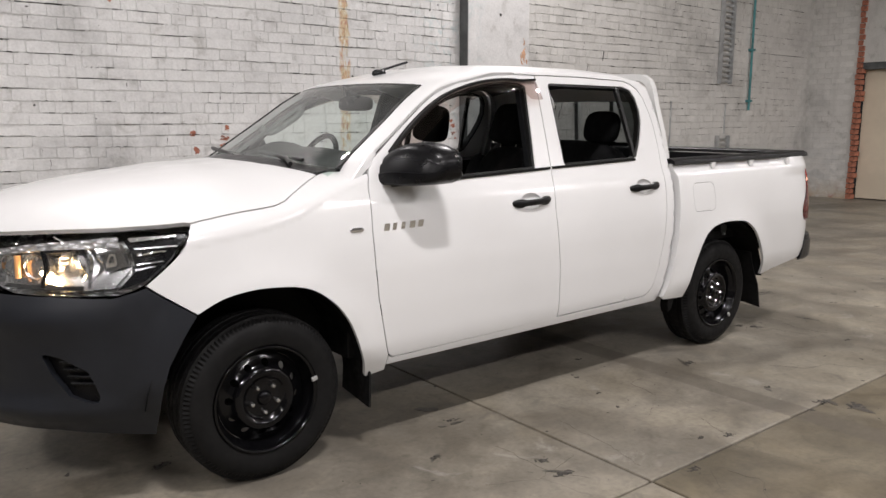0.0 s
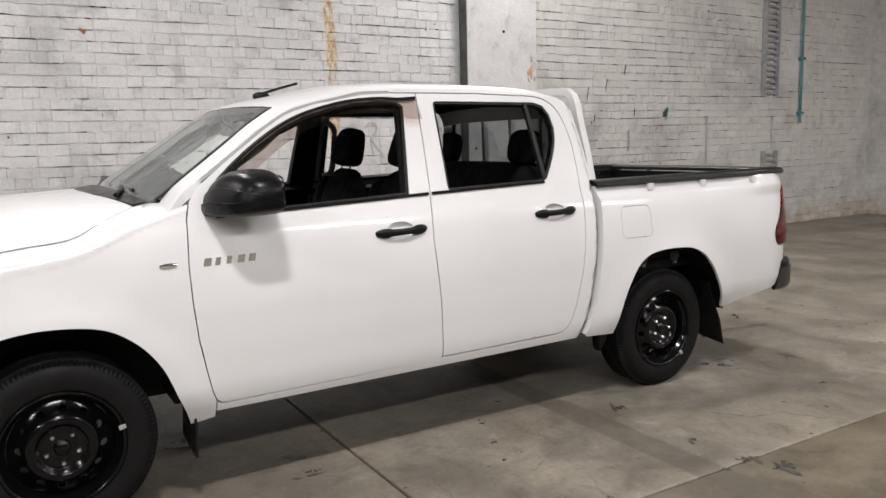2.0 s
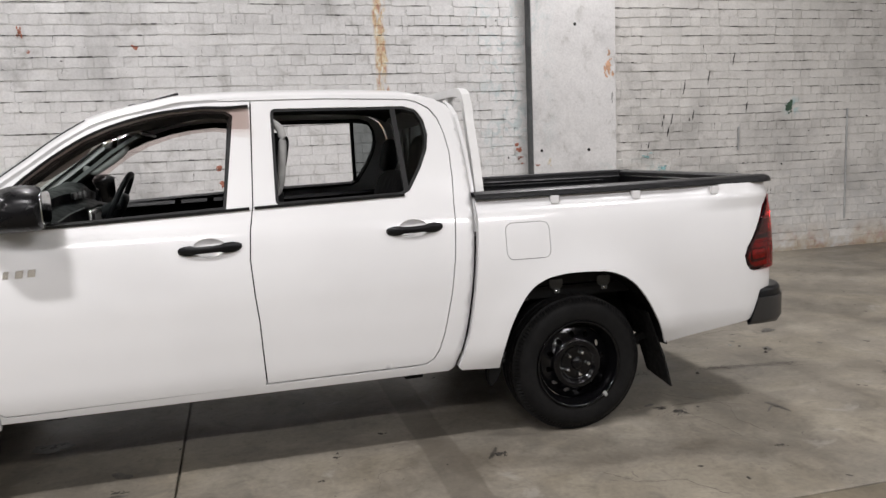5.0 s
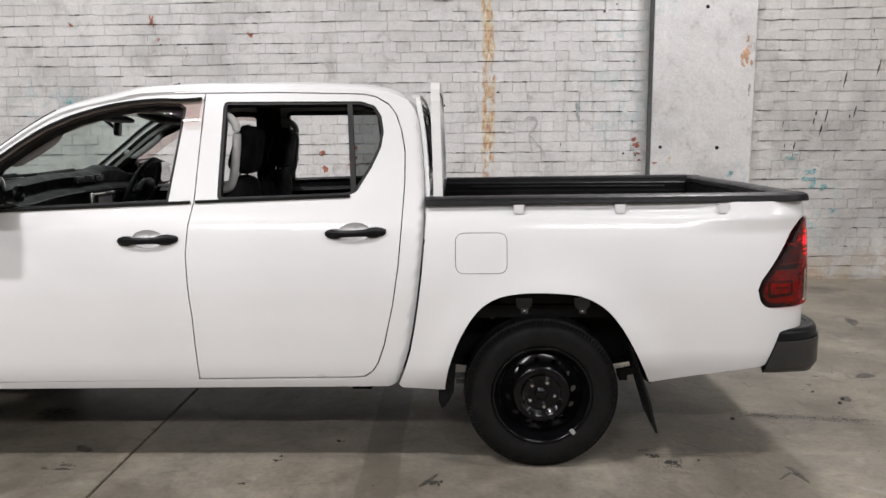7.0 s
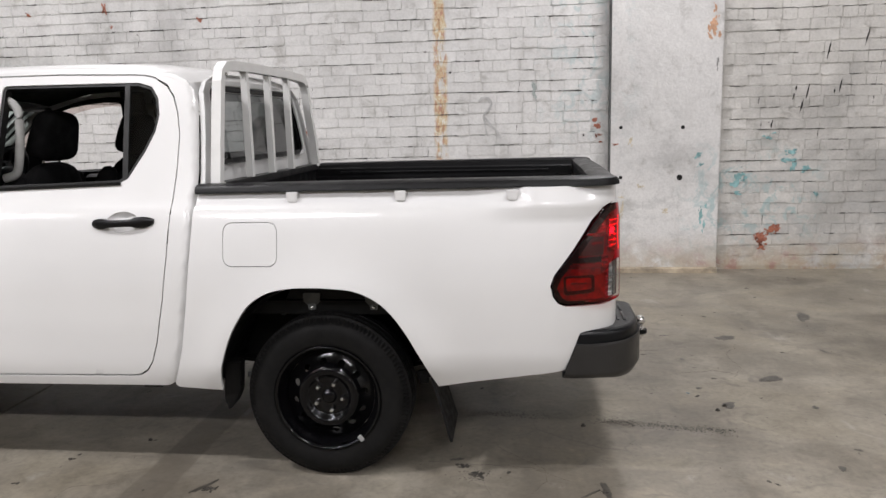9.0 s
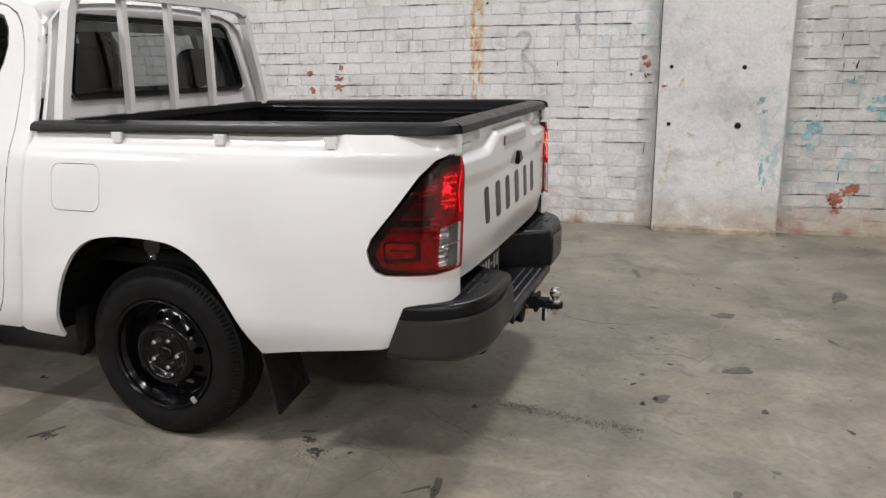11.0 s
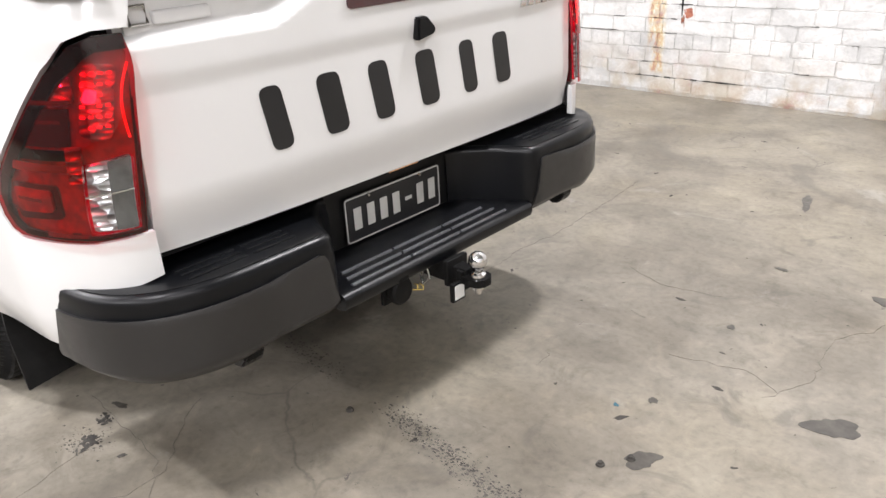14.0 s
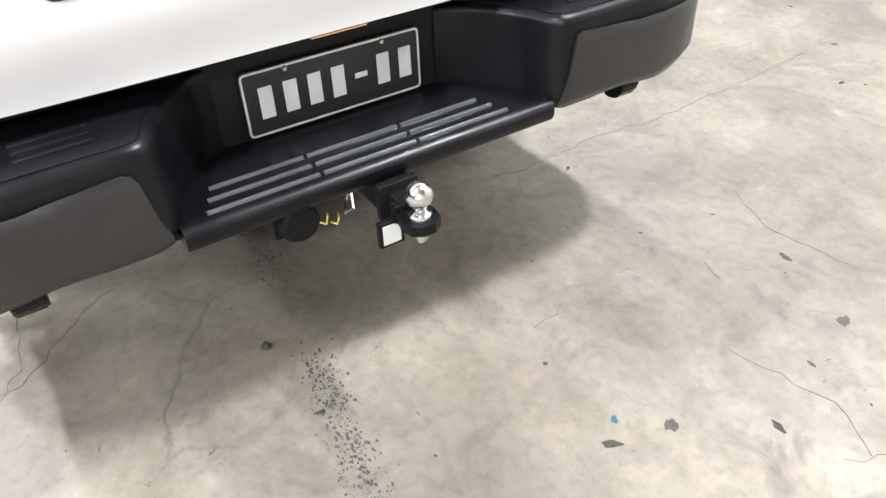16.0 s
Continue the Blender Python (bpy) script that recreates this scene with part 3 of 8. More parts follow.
def panel(outline, fn, holes=(), step=0.035, depth=0.016, side=0, lift=0.0, core=(0, 0, 0.75), out=None):
    """A curved sheet: the outline (with holes) on a surface fn(u, v) -> (x, w, z), its edges turned in by depth.
    side: -1 or 1 puts w on that side; 0 takes w as y. lift moves the sheet along its normal."""
    loops = [dense(outline, step)] + [dense(h, step) for h in holes]
    pts, edges = [], []
    for lp in loops:
        k = len(pts)
        pts += [Vector(p) for p in lp]
        edges += [(k + i, k + (i + 1) % len(lp)) for i in range(len(lp))]
    us, vs = [p[0] for p in loops[0]], [p[1] for p in loops[0]]
    ring = np.array([tuple(p) for p in pts])
    nu, nv = int((max(us) - min(us)) / step) + 1, int((max(vs) - min(vs)) / step) + 1
    for i in range(nu + 1):
        for j in range(nv + 1):
            p = (min(us) + (i + 0.5 * (j % 2)) * step, min(vs) + j * step)
            if inside(p, loops[0]) and not any(inside(p, h) for h in loops[1:]):
                if np.min(np.hypot(ring[:, 0] - p[0], ring[:, 1] - p[1])) > 0.5 * step:
                    pts.append(Vector(p))
    co, _, tris, *_ = delaunay_2d_cdt(pts, edges, [], 0, 1e-6)

    def at(u, v):
        x, w, z = fn(u, v)
        return Vector((x, w * side if side else w, z))
    verts, norms = [], []
    mid = Vector(core)
    for c in co:
        u, v = c
        e = 0.003
        p = at(u, v)
        n = (at(u + e, v) - at(u - e, v)).cross(at(u, v + e) - at(u, v - e))
        n = n.normalized() if n.length > 1e-12 else Vector((0, 0, 1))
        hint = Vector((p.x * 0.12, p.y, p.z - mid.z)) - Vector((mid.x * 0.12, mid.y, 0))
        if abs(p.x) > 2.2:
            hint = Vector((p.x - math.copysign(2.0, p.x), p.y * 0.6, (p.z - mid.z) * 0.4))
        if out is not None:
            hint = Vector(out)
        if n.dot(hint) < 0:
            n = -n
        norms.append(n)
        verts.append(p + n * lift)
    faces = []
    count = {}
    for t in tris:
        c = ((co[t[0]][0] + co[t[1]][0] + co[t[2]][0]) / 3, (co[t[0]][1] + co[t[1]][1] + co[t[2]][1]) / 3)
        if not inside(c, loops[0]) or any(inside(c, h) for h in loops[1:]):
            continue
        a, b, d = (verts[i] for i in t)
        t = tuple(t)
        if (b - a).cross(d - a).dot(norms[t[0]]) < 0:
            t = t[::-1]
        faces.append(t)
        for k in range(3):
            e = (t[k], t[(k + 1) % 3])
            count[e] = count.get(e, 0) + 1
    normals = [norms[i] for f in faces for i in f]
    twin = {}

    def edge_pair(i):
        if i not in twin:
            twin[i] = (len(verts), len(verts) + 1)
            verts.append(verts[i].copy())
            verts.append(verts[i] - norms[i] * depth)
        return twin[i]
    if depth:
        for a, b in [e for e in count if (e[1], e[0]) not in count]:
            a0, a1 = edge_pair(a)
            b0, b1 = edge_pair(b)
            faces.append((b0, a0, a1, b1))
            q = (verts[a0] - verts[b0]).cross(verts[a1] - verts[b0])
            q = q.normalized() if q.length else Vector((0, 0, 1))
            normals += [q] * 4
    me = bpy.data.meshes.new("panel")
    me.from_pydata(verts, [], faces)
    for f in me.polygons:
        f.use_smooth = True
    me.normals_split_custom_set(normals)
    return me


def box(bm, x0, x1, y0, y1, z0, z1, bevel=0.0, seg=2, turn=None):
    r = bmesh.ops.create_cube(bm, size=1.0)
    vs = r["verts"]
    m = Matrix.Translation(((x0 + x1) / 2, (y0 + y1) / 2, (z0 + z1) / 2)) @ (turn or Matrix()) @ Matrix.Diagonal((x1 - x0, y1 - y0, z1 - z0, 1))
    bmesh.ops.transform(bm, matrix=m, verts=vs)
    if bevel:
        es = list({e for v in vs for e in v.link_edges})
        bmesh.ops.bevel(bm, geom=es, offset=bevel, segments=seg, affect="EDGES", profile=0.5)
    return bm


def blob(bm, centre, half, power=3.0, rings=12, segs=20, turn=None, taper=0.0):
    """A rounded cushion-like solid."""
    def sp(a, e):
        return math.copysign(abs(a) ** (2 / e), a)
    c = Vector(centre)
    rows = []
    for i in range(rings + 1):
        th = -math.pi / 2 + math.pi * i / rings
        row = []
        for j in range(segs):
            ph = 2 * math.pi * j / segs
            z = sp(math.sin(th), power)
            k = 1 - taper * (z * 0.5 + 0.5)
            p = Vector((half[0] * k * sp(math.cos(th), power) * sp(math.cos(ph), power), half[1] * k * sp(math.cos(th), power) * sp(math.sin(ph), power), half[2] * z))
            row.append(p if turn is None else turn @ p)
        rows.append(row)
    vs = [[bm.verts.new(c + p) for p in (row if 0 < i < rings else row[:1])] for i, row in enumerate(rows)]
    for i in range(rings):
        for j in range(segs):
            k = (j + 1) % segs
            if i == 0:
                bm.faces.new((vs[0][0], vs[1][k], vs[1][j]))
            elif i == rings - 1:
                bm.faces.new((vs[i][j], vs[i][k], vs[rings][0]))
            else:
                bm.faces.new((vs[i][j], vs[i][k], vs[i + 1][k], vs[i + 1][j]))
    return bm


def sweep(bm, path, section, closed=False, caps=True, up=(0, 0, 1), ring=True):
    """Carries a section of (a, b) points along a path; a lies across, b along up."""
    path = [Vector(p) for p in path]
    rings = []
    for i, p in enumerate(path):
        if closed:
            d = path[(i + 1) % len(path)] - path[i - 1]
        else:
            d = path[min(i + 1, len(path) - 1)] - path[max(i - 1, 0)]
        d = d.normalized()
        u = Vector(up)
        s = d.cross(u)
        if s.length < 1e-4:
            s = d.cross(Vector((1, 0, 0)))
        s.normalize()
        u = s.cross(d).normalized()
        rings.append([bm.verts.new(p + s * a + u * b) for a, b in section])
    n = len(section)
    last = len(rings) if closed else len(rings) - 1
    for i in range(last):
        a, b = rings[i], rings[(i + 1) % len(rings)]
        for j in range(n if ring else n - 1):
            k = (j + 1) % n
            bm.faces.new((a[j], a[k], b[k], b[j]))
    if caps and not closed and ring:
        bm.faces.new(rings[0][::-1])
        bm.faces.new(rings[-1])
    return bm


def circle(r, n=10, rx=None):
    return [((rx or r) * math.cos(2 * math.pi * k / n), r * math.sin(2 * math.pi * k / n)) for k in range(n)]


def tube(bm, path, r, n=10, closed=False):
    return sweep(bm, path, circle(r, n), closed)


def lathe(bm, profile, n=64, axis="y", at=(0, 0, 0), close=False, ripple=None):
    """Turns (radius, height) pairs round an axis."""
    rings = []
    for k, (r, h) in enumerate(profile):
        row = []
        for j in range(n):
            a = 2 * math.pi * j / n
            rr = r + (ripple(k, j) if ripple else 0.0)
            c, s = rr * math.cos(a), rr * math.sin(a)
            p = {"y": (c, h, s), "z": (c, s, h), "x": (h, c, s)}[axis]
            row.append(bm.verts.new(Vector(at) + Vector(p)))
        rings.append(row)
    for i in range(len(rings) if close else len(rings) - 1):
        a, b = rings[i], rings[(i + 1) % len(rings)]
        for j in range(n):
            k = (j + 1) % n
            bm.faces.new((a[j], a[k], b[k], b[j]))
    return bm


def disc(bm, r, h, n=24, axis="y", at=(0, 0, 0), thick=0.01):
    lathe(bm, [(0.0005, h), (r, h), (r, h + thick), (0.0005, h + thick)], n, axis, at)
    return bm


def prism(bm, outline, lo, hi, axis="y"):
    """Pushes a flat outline out between lo and hi along an axis."""
    def at(p, h):
        return {"y": (p[0], h, p[1]), "x": (h, p[0], p[1]), "z": (p[0], p[1], h)}[axis]
    a = [bm.verts.new(at(p, lo)) for p in outline]
    b = [bm.verts.new(at(p, hi)) for p in outline]
    bm.faces.new(a[::-1])
    bm.faces.new(b)
    for i in range(len(a)):
        j = (i + 1) % len(a)
        bm.faces.new((a[i], a[j], b[j], b[i]))
    return bm


def BM():
    return bmesh.new()


# ---- the hall: floor, walls, roof ----
X0, X1, Y0, Y1, TOP = -9.0, 14.4, -11.0, 7.03, 6.2
PX0, PX1, PY = 5.852, 6.822, 6.88
HOLES = ((5.943, 1.338, 0.016), (6.490, 1.329, 0.018), (5.946, 0.884, 0.016), (6.472, 0.879, 0.026), (6.348, 2.65, 0.018))


def wall_y(x):
    """The long wall, bent away beyond the pillar to fit the camera's view."""
    return Y1 + 0.025 * max(0.0, x - PX1)


JX, JY, GAP = 2.44, 1.615, 0.006

bm = BM()
box(bm, X0 - 0.3, 20.0, Y0 - 0.3, Y1 + 0.6, -0.25, -0.022)
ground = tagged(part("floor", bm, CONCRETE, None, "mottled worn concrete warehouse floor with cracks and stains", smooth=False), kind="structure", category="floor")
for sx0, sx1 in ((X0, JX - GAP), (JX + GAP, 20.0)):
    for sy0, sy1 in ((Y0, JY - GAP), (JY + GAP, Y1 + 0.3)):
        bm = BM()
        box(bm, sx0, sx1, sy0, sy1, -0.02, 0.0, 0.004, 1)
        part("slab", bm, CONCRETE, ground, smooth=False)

# back wall: mortar face, bricks laid on it later
bm = BM()
prism(bm, [(X0, Y1), (PX1, Y1), (X1, wall_y(X1)), (X1, Y1 + 0.55), (X0, Y1 + 0.55)], 0.0, TOP, "z")
wall_back = tagged(part("wall_north", bm, MORTAR, None, "long white-painted old brick wall with peeling paint", smooth=False), kind="structure", category="wall")
bm = BM()
box(bm, X1, X1 + 0.13, 6.35, Y1 + 0.55, 0.0, TOP)
wall_end = tagged(part("wall_east", bm, MORTAR, None, "grey painted brick return wall with a bare brick edge", smooth=False), kind="structure", category="wall")
bm = BM()
box(bm, X1, X1 + 0.42, 3.6, 6.35, 2.42, TOP)
tagged(part("wall_east_lintel", bm, MORTAR, None, "painted wall above the wide doorway", smooth=False), kind="structure", category="wall")
# out of view, added to close the hall
bm = BM()
box(bm, X1, X1 + 0.42, Y0, 3.6, 0.0, TOP)
tagged(part("wall_east_south", bm, MORTAR, None, "unseen plain wall beside the wide doorway", smooth=False), kind="structure", category="wall")
# west and south walls are unseen, added dark so the truck mirrors less light
bm = BM()
box(bm, X0 - 0.3, X0, Y0, Y1 + 0.55, 0.0, TOP)
tagged(part("wall_west", bm, DARK_WALL, None, "unseen dark end wall that dims reflections", smooth=False), kind="structure", category="wall")
bm = BM()
box(bm, X0 - 0.3, X1 + 0.42, Y0 - 0.3, Y0, 0.0, TOP)
tagged(part("wall_south", bm, DARK_WALL, None, "unseen dark side wall that dims reflections", smooth=False), kind="structure", category="wall")
# made-up roof and beams out of view, to bounce light and be mirrored
bm = BM()
box(bm, X0 - 0.3, X1 + 0.42, Y0 - 0.3, Y1 + 0.55, TOP, TOP + 0.12)
for k in range(9):
    bx = X0 + 1.5 + 2.9 * k
    box(bm, bx - 0.08, bx + 0.08, Y0, Y1, TOP - 0.30, TOP - 0.004)
tagged(part("ceiling", bm, SHEET, None, "unseen pale roof on beams, added to close the hall", smooth=False), kind="structure", category="ceiling")

# the doorway in the end wall, shut by a cream door under a dark header
bm = BM()
for k in range(3):
    y0 = 6.285 - 0.90 * (k + 1)
    box(bm, X1 + 0.16, X1 + 0.21, y0 + 0.004, y0 + 0.896, 0.02, 2.30, 0.006)
tagged(part("door_1", bm, CREAM, None, "cream sliding door filling the wide doorway", smooth=False), kind="structure", category="door")
bm = BM()
box(bm, X1 + 0.02, X1 + 0.20, 3.58, 6.31, 2.30, 2.42, 0.006)
tagged(part("door_header", bm, DARKSTEEL, None, "dark steel header over the doorway", smooth=False), kind="structure", category="door header")

# bare red brick jamb of the doorway
jamb = new("doorway_jamb")
jamb.location = (X1 - 0.03, 6.32, 0)
tagged(jamb, "toothed bare red brick edge of the doorway", "brick jamb", kind="structure")
rng = random.Random(5)
jm = []
for k in range(4):
    bm = BM()
    box(bm, 0, 0.15, -0.03 - 0.012 * k, 0.045, 0.004, 0.088, 0.006, 1)
    me = bpy.data.meshes.new("jamb_brick")
    bm.to_mesh(me)
    bm.free()
    me.materials.append(REDBRICK)
    jm.append(me)
for k in range(56):
    o = new("brick", jm[rng.randrange(4)])
    o.parent = jamb
    o.location = (rng.uniform(-0.008, 0.008), rng.uniform(-0.012, 0.012), k * 0.097)

# concrete pillar, proud of the wall, with a thin dark plate added on its side
bm = BM()
box(bm, PX0, PX1, PY, Y1 + 0.1, 0.0, TOP - 0.01, 0.010, 2)
pillar = tagged(part("concrete_pillar", bm, PLASTER, None, "white-painted concrete pillar with chips and bolt holes", smooth=False), category="pillar")
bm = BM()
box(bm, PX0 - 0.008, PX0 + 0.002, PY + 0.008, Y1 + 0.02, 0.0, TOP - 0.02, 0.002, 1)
part("pillar_side", bm, DARKSTEEL, pillar, "thin dark plate on the pillar's side", smooth=False)
# flat black discs on the face stand in for the shade inside bolt holes
for k, (px, pz, pr) in enumerate(HOLES):
    bm = BM()
    disc(bm, pr, 0.0, 12, "y", (px, PY - 0.0015, pz), 0.002)
    tagged(part("bolt_hole", bm, SEAL, pillar), "")

# low ochre plinth of spilled mortar at the pillar's foot
bm = BM()
rng = random.Random(8)
path = [(5.87 + 0.05 * k, PY - 0.008 + rng.uniform(-0.008, 0.006), 0.02) for k in range(20)]
sweep(bm, path, [(-0.03, -0.02), (0.03, -0.02), (0.02, 0.018), (-0.008, 0.030)])
tagged(part("mortar_spill", bm, plain("ochre_mortar", (0.31, 0.26, 0.19), 0.9, grain=0.8, grain_scale=80, vary=0.4), None, "crumbling ochre mortar along the pillar's foot"), category="mortar")


def cable_tray(x, z0, z1):
    """Galvanised ladder tray fixed on the wall."""
    root = new("cable_tray")
    root.location = (x, wall_y(x) - 0.06, (z0 + z1) / 2)
    tagged(root, "galvanised perforated cable tray fixed upright on the wall", "cable tray")
    h = (z1 - z0) / 2
    for sx in (-0.15, 0.15):
        b = BM()
        box(b, sx - 0.008, sx + 0.008, -0.03, 0.045, -h, h)
        part("rail", b, GALV, root, smooth=False)
    n = int((z1 - z0) / 0.085)
    for k in range(n):
        b = BM()
        z = -h + 0.04 + k * 0.085
        box(b, -0.142, 0.142, 0.012, 0.02, z - 0.017, z + 0.017)
        part("rung", b, GALV, root, smooth=False)
    return root


cable_tray(11.44, 2.00, 4.6)
cable_tray(11.48, 0.05, 1.17)
bm = BM()
tube(bm, [(12.24, 7.12, 1.585), (12.24, 7.12, 3.0), (12.24, 7.12, 4.8)], 0.020, 10)
box(bm, 12.19, 12.29, 7.085, 7.165, 1.72, 1.76, 0.004)
box(bm, 12.19, 12.29, 7.085, 7.165, 2.56, 2.60, 0.004)
tagged(part("conduit", bm, TEALPIPE, None, "teal-painted conduit running up the wall with two clips"), category="conduit")
for x, z0, z1 in ((10.05, 0.35, 1.70), (8.49, 1.25, 1.52), (11.57, 1.2, 1.68)):
    bm = BM()
    tube(bm, [(x, wall_y(x) - 0.012, z0), (x, wall_y(x) - 0.012, z1)], 0.012, 8)
    tagged(part("thin_conduit", bm, GALV, None, "thin grey conduit clipped on the painted wall"), category="conduit")

# floor marks: damp stains, cut bolts, a blue fleck
def stain(x, y, rx, ry, turn, seed, mat=None, label="dark damp stain soaked into the concrete", name="floor_stain"):
    r = random.Random(seed)
    ph = [r.uniform(0, 6.28) for _ in range(5)]
    b = BM()
    out = []
    for k in range(40):
        a = 2 * math.pi * k / 40
        w = 1 + 0.20 * math.sin(2 * a + ph[0]) + 0.13 * math.sin(3 * a + ph[1]) + 0.09 * math.sin(5 * a + ph[2]) + 0.06 * math.sin(9 * a + ph[3])
        out.append((x + w * (rx * math.cos(a) * math.cos(turn) - ry * math.sin(a) * math.sin(turn)), y + w * (rx * math.cos(a) * math.sin(turn) + ry * math.sin(a) * math.cos(turn))))
    prism(b, out, 0.0003, 0.0012, "z")
    return tagged(part(name, b, mat or DAMP, None, label, smooth=False), category="floor mark", group="floor marks", kind="structure")


STAINS = ((6.386, 4.685, 0.065, 0.042), (6.435, 3.878, 0.058, 0.046), (6.112, 3.466, 0.045, 0.030), (6.52, 3.457, 0.022, 0.014), (6.39, 2.775, 0.03, 0.012), (5.43, 2.514, 0.07, 0.016),
          (6.017, 3.708, 0.016, 0.011), (6.025, 4.216, 0.017, 0.011), (6.002, 4.724, 0.022, 0.012), (6.526, 2.963, 0.016, 0.010), (4.825, 2.759, 0.03, 0.010), (5.37, 2.491, 0.05, 0.006),
          (3.80, 1.887, 0.02, 0.012), (3.878, 1.595, 0.045, 0.016), (3.898, 1.448, 0.055, 0.022), (2.231, 2.016, 0.03, 0.010), (2.211, 1.899, 0.05, 0.010), (2.12, 2.562, 0.022, 0.009),
          (2.20, 2.557, 0.04, 0.010), (0.939, 2.953, 0.03, 0.02), (1.889, 2.317, 0.035, 0.012), (3.836, 2.438, 0.06, 0.012), (7.05, 5.25, 0.14, 0.035), (5.85, 5.45, 0.10, 0.02), (6.9, 4.4, 0.04, 0.014), (2.19, 2.78, 0.05, 0.03), (1.80, 3.27, 0.10, 0.06))
for k, (x, y, rx, ry) in enumerate(STAINS):
    stain(x, y, rx, ry, 0.35 * k, 20 + k)


def pitting(line, n, spread, seed, label):
    """A band of small pits and crumbs where the concrete has broken up."""
    r = random.Random(seed)
    b = BM()
    for k in range(n):
        t = r.random() ** 0.8 * (len(line) - 1)
        i = min(int(t), len(line) - 2)
        f = t - i
        cx = line[i][0] + (line[i + 1][0] - line[i][0]) * f + r.gauss(0, spread)
        cy = line[i][1] + (line[i + 1][1] - line[i][1]) * f + r.gauss(0, spread)
        rad = 0.0007 + 0.0030 * r.random() ** 3
        a0 = r.uniform(0, 6.28)
        out = [(cx + rad * r.uniform(0.5, 1.3) * math.cos(a0 + 6.283 * q / 6) * 1.5, cy + rad * r.uniform(0.5, 1.3) * math.sin(a0 + 6.283 * q / 6)) for q in range(6)]
        prism(b, out, 0.0002, 0.0004 + 0.0004 * r.random(), "z")
    return tagged(part("pitted_concrete", b, CRUMB, None, label, smooth=False), category="floor mark", kind="stuff")


pitting([(5.46, 3.235), (5.6, 3.205), (5.80, 3.17), (6.05, 3.13)], 1250, 0.020, 3, "band of dark pitted and crumbling concrete")
pitting([(4.93, 3.29), (5.02, 3.28), (5.2, 3.26)], 260, 0.025, 4, "band of dark pitted and crumbling concrete")
pitting([(4.86, 2.60), (4.95, 2.63)], 200, 0.03, 6, "small patch of pitted concrete")
pitting([(6.8, 4.75), (7.2, 4.9)], 90, 0.08, 7, "patch of scuffed pitted concrete")


def floor_crack(pts, seed):
    r = random.Random(seed)
    b = BM()
    path = []
    for (x0, y0), (x1, y1) in zip(pts, pts[1:]):
        n = max(2, int(math.hypot(x1 - x0, y1 - y0) / 0.03))
        path += [(x0 + (x1 - x0) * k / n + r.gauss(0, 0.005), y0 + (y1 - y0) * k / n + r.gauss(0, 0.005), 0.0008) for k in range(n)]
    sweep(b, path, [(-0.0005, -0.0006), (0.0005, -0.0006), (0.0004, 0.0001), (-0.0004, 0.0001)])
    return tagged(part("floor_crack", b, CRACKED, None, "thin dark crack in the concrete", smooth=False), category="crack", group="cracks in the floor", kind="structure")


floor_crack([(4.98, 2.92), (5.10, 2.78), (5.19, 2.69), (5.20, 2.58), (5.12, 2.42), (5.16, 2.2)], 1)
floor_crack([(4.93, 2.62), (4.99, 2.45), (5.02, 2.2)], 2)
floor_crack([(5.55, 4.42), (5.7, 4.36), (5.95, 4.40)], 3)
floor_crack([(1.9, 2.0), (2.1, 1.9), (2.42, 1.98)], 5)
stain(5.947, 3.629, 0.008, 0.007, 0.2, 50, BLUE, "small blue paint fleck on the concrete", "paint_fleck")
for x, y in ((5.38, 3.155), (6.09, 3.452), (6.042, 3.388)):
    bm = BM()
    lathe(bm, [(0.0005, 0.010), (0.006, 0.010), (0.007, 0.004), (0.010, 0.004), (0.012, 0.0), (0.0005, 0.0)], 14, "z", (x, y, 0.0012))
    tagged(part("cut_bolt", bm, PITTED, None, "dark cut-off anchor bolt set in the concrete"), category="bolt", group="cut bolts in the floor")


def chips(n, seed):
    """Small dark chips knocked out of the floor, scattered at random."""
    r = random.Random(seed)
    b = BM()
    for k in range(n):
        cx, cy = r.uniform(-1.0, 9.0), r.uniform(-0.6, 6.7)
        rad, turn = 0.0018 + 0.0095 * r.random() ** 3, r.uniform(0, 3.14)
        out = []
        for q in range(9):
            a = 6.283 * q / 9
            u, v = rad * r.uniform(0.5, 1.4) * math.cos(a) * 1.7, rad * r.uniform(0.4, 1.2) * math.sin(a)
            out.append((cx + u * math.cos(turn) - v * math.sin(turn), cy + u * math.sin(turn) + v * math.cos(turn)))
        prism(b, out, 0.0002, 0.0010, "z")
    return tagged(part("floor_chips", b, PITTED, None, "small dark chips scattered over the concrete floor", smooth=False), category="floor mark", kind="stuff")


chips(620, 41)


def broken_spot(x, y, size, seed):
    """A pit with broken dark edges: several ragged chips side by side."""
    r = random.Random(seed)
    b = BM()
    for k in range(r.randint(18, 30)):
        cx, cy = x + r.gauss(0, size * 0.45), y + r.gauss(0, size * 0.24)
        rad, turn = size * r.uniform(0.05, 0.20), r.uniform(0, 3.14)
        out = []
        for q in range(10):
            a = 6.283 * q / 10
            u, v = rad * r.uniform(0.4, 1.4) * math.cos(a) * 1.5, rad * r.uniform(0.3, 1.1) * math.sin(a)
            out.append((cx + u * math.cos(turn) - v * math.sin(turn), cy + u * math.sin(turn) + v * math.cos(turn)))
        prism(b, out, 0.0002, 0.0009 + 0.00002 * k, "z")
    return tagged(part("broken_spot", b, PITTED, None, "dark broken pit in the concrete surface", smooth=False), category="floor mark", group="broken pits in the floor", kind="structure")


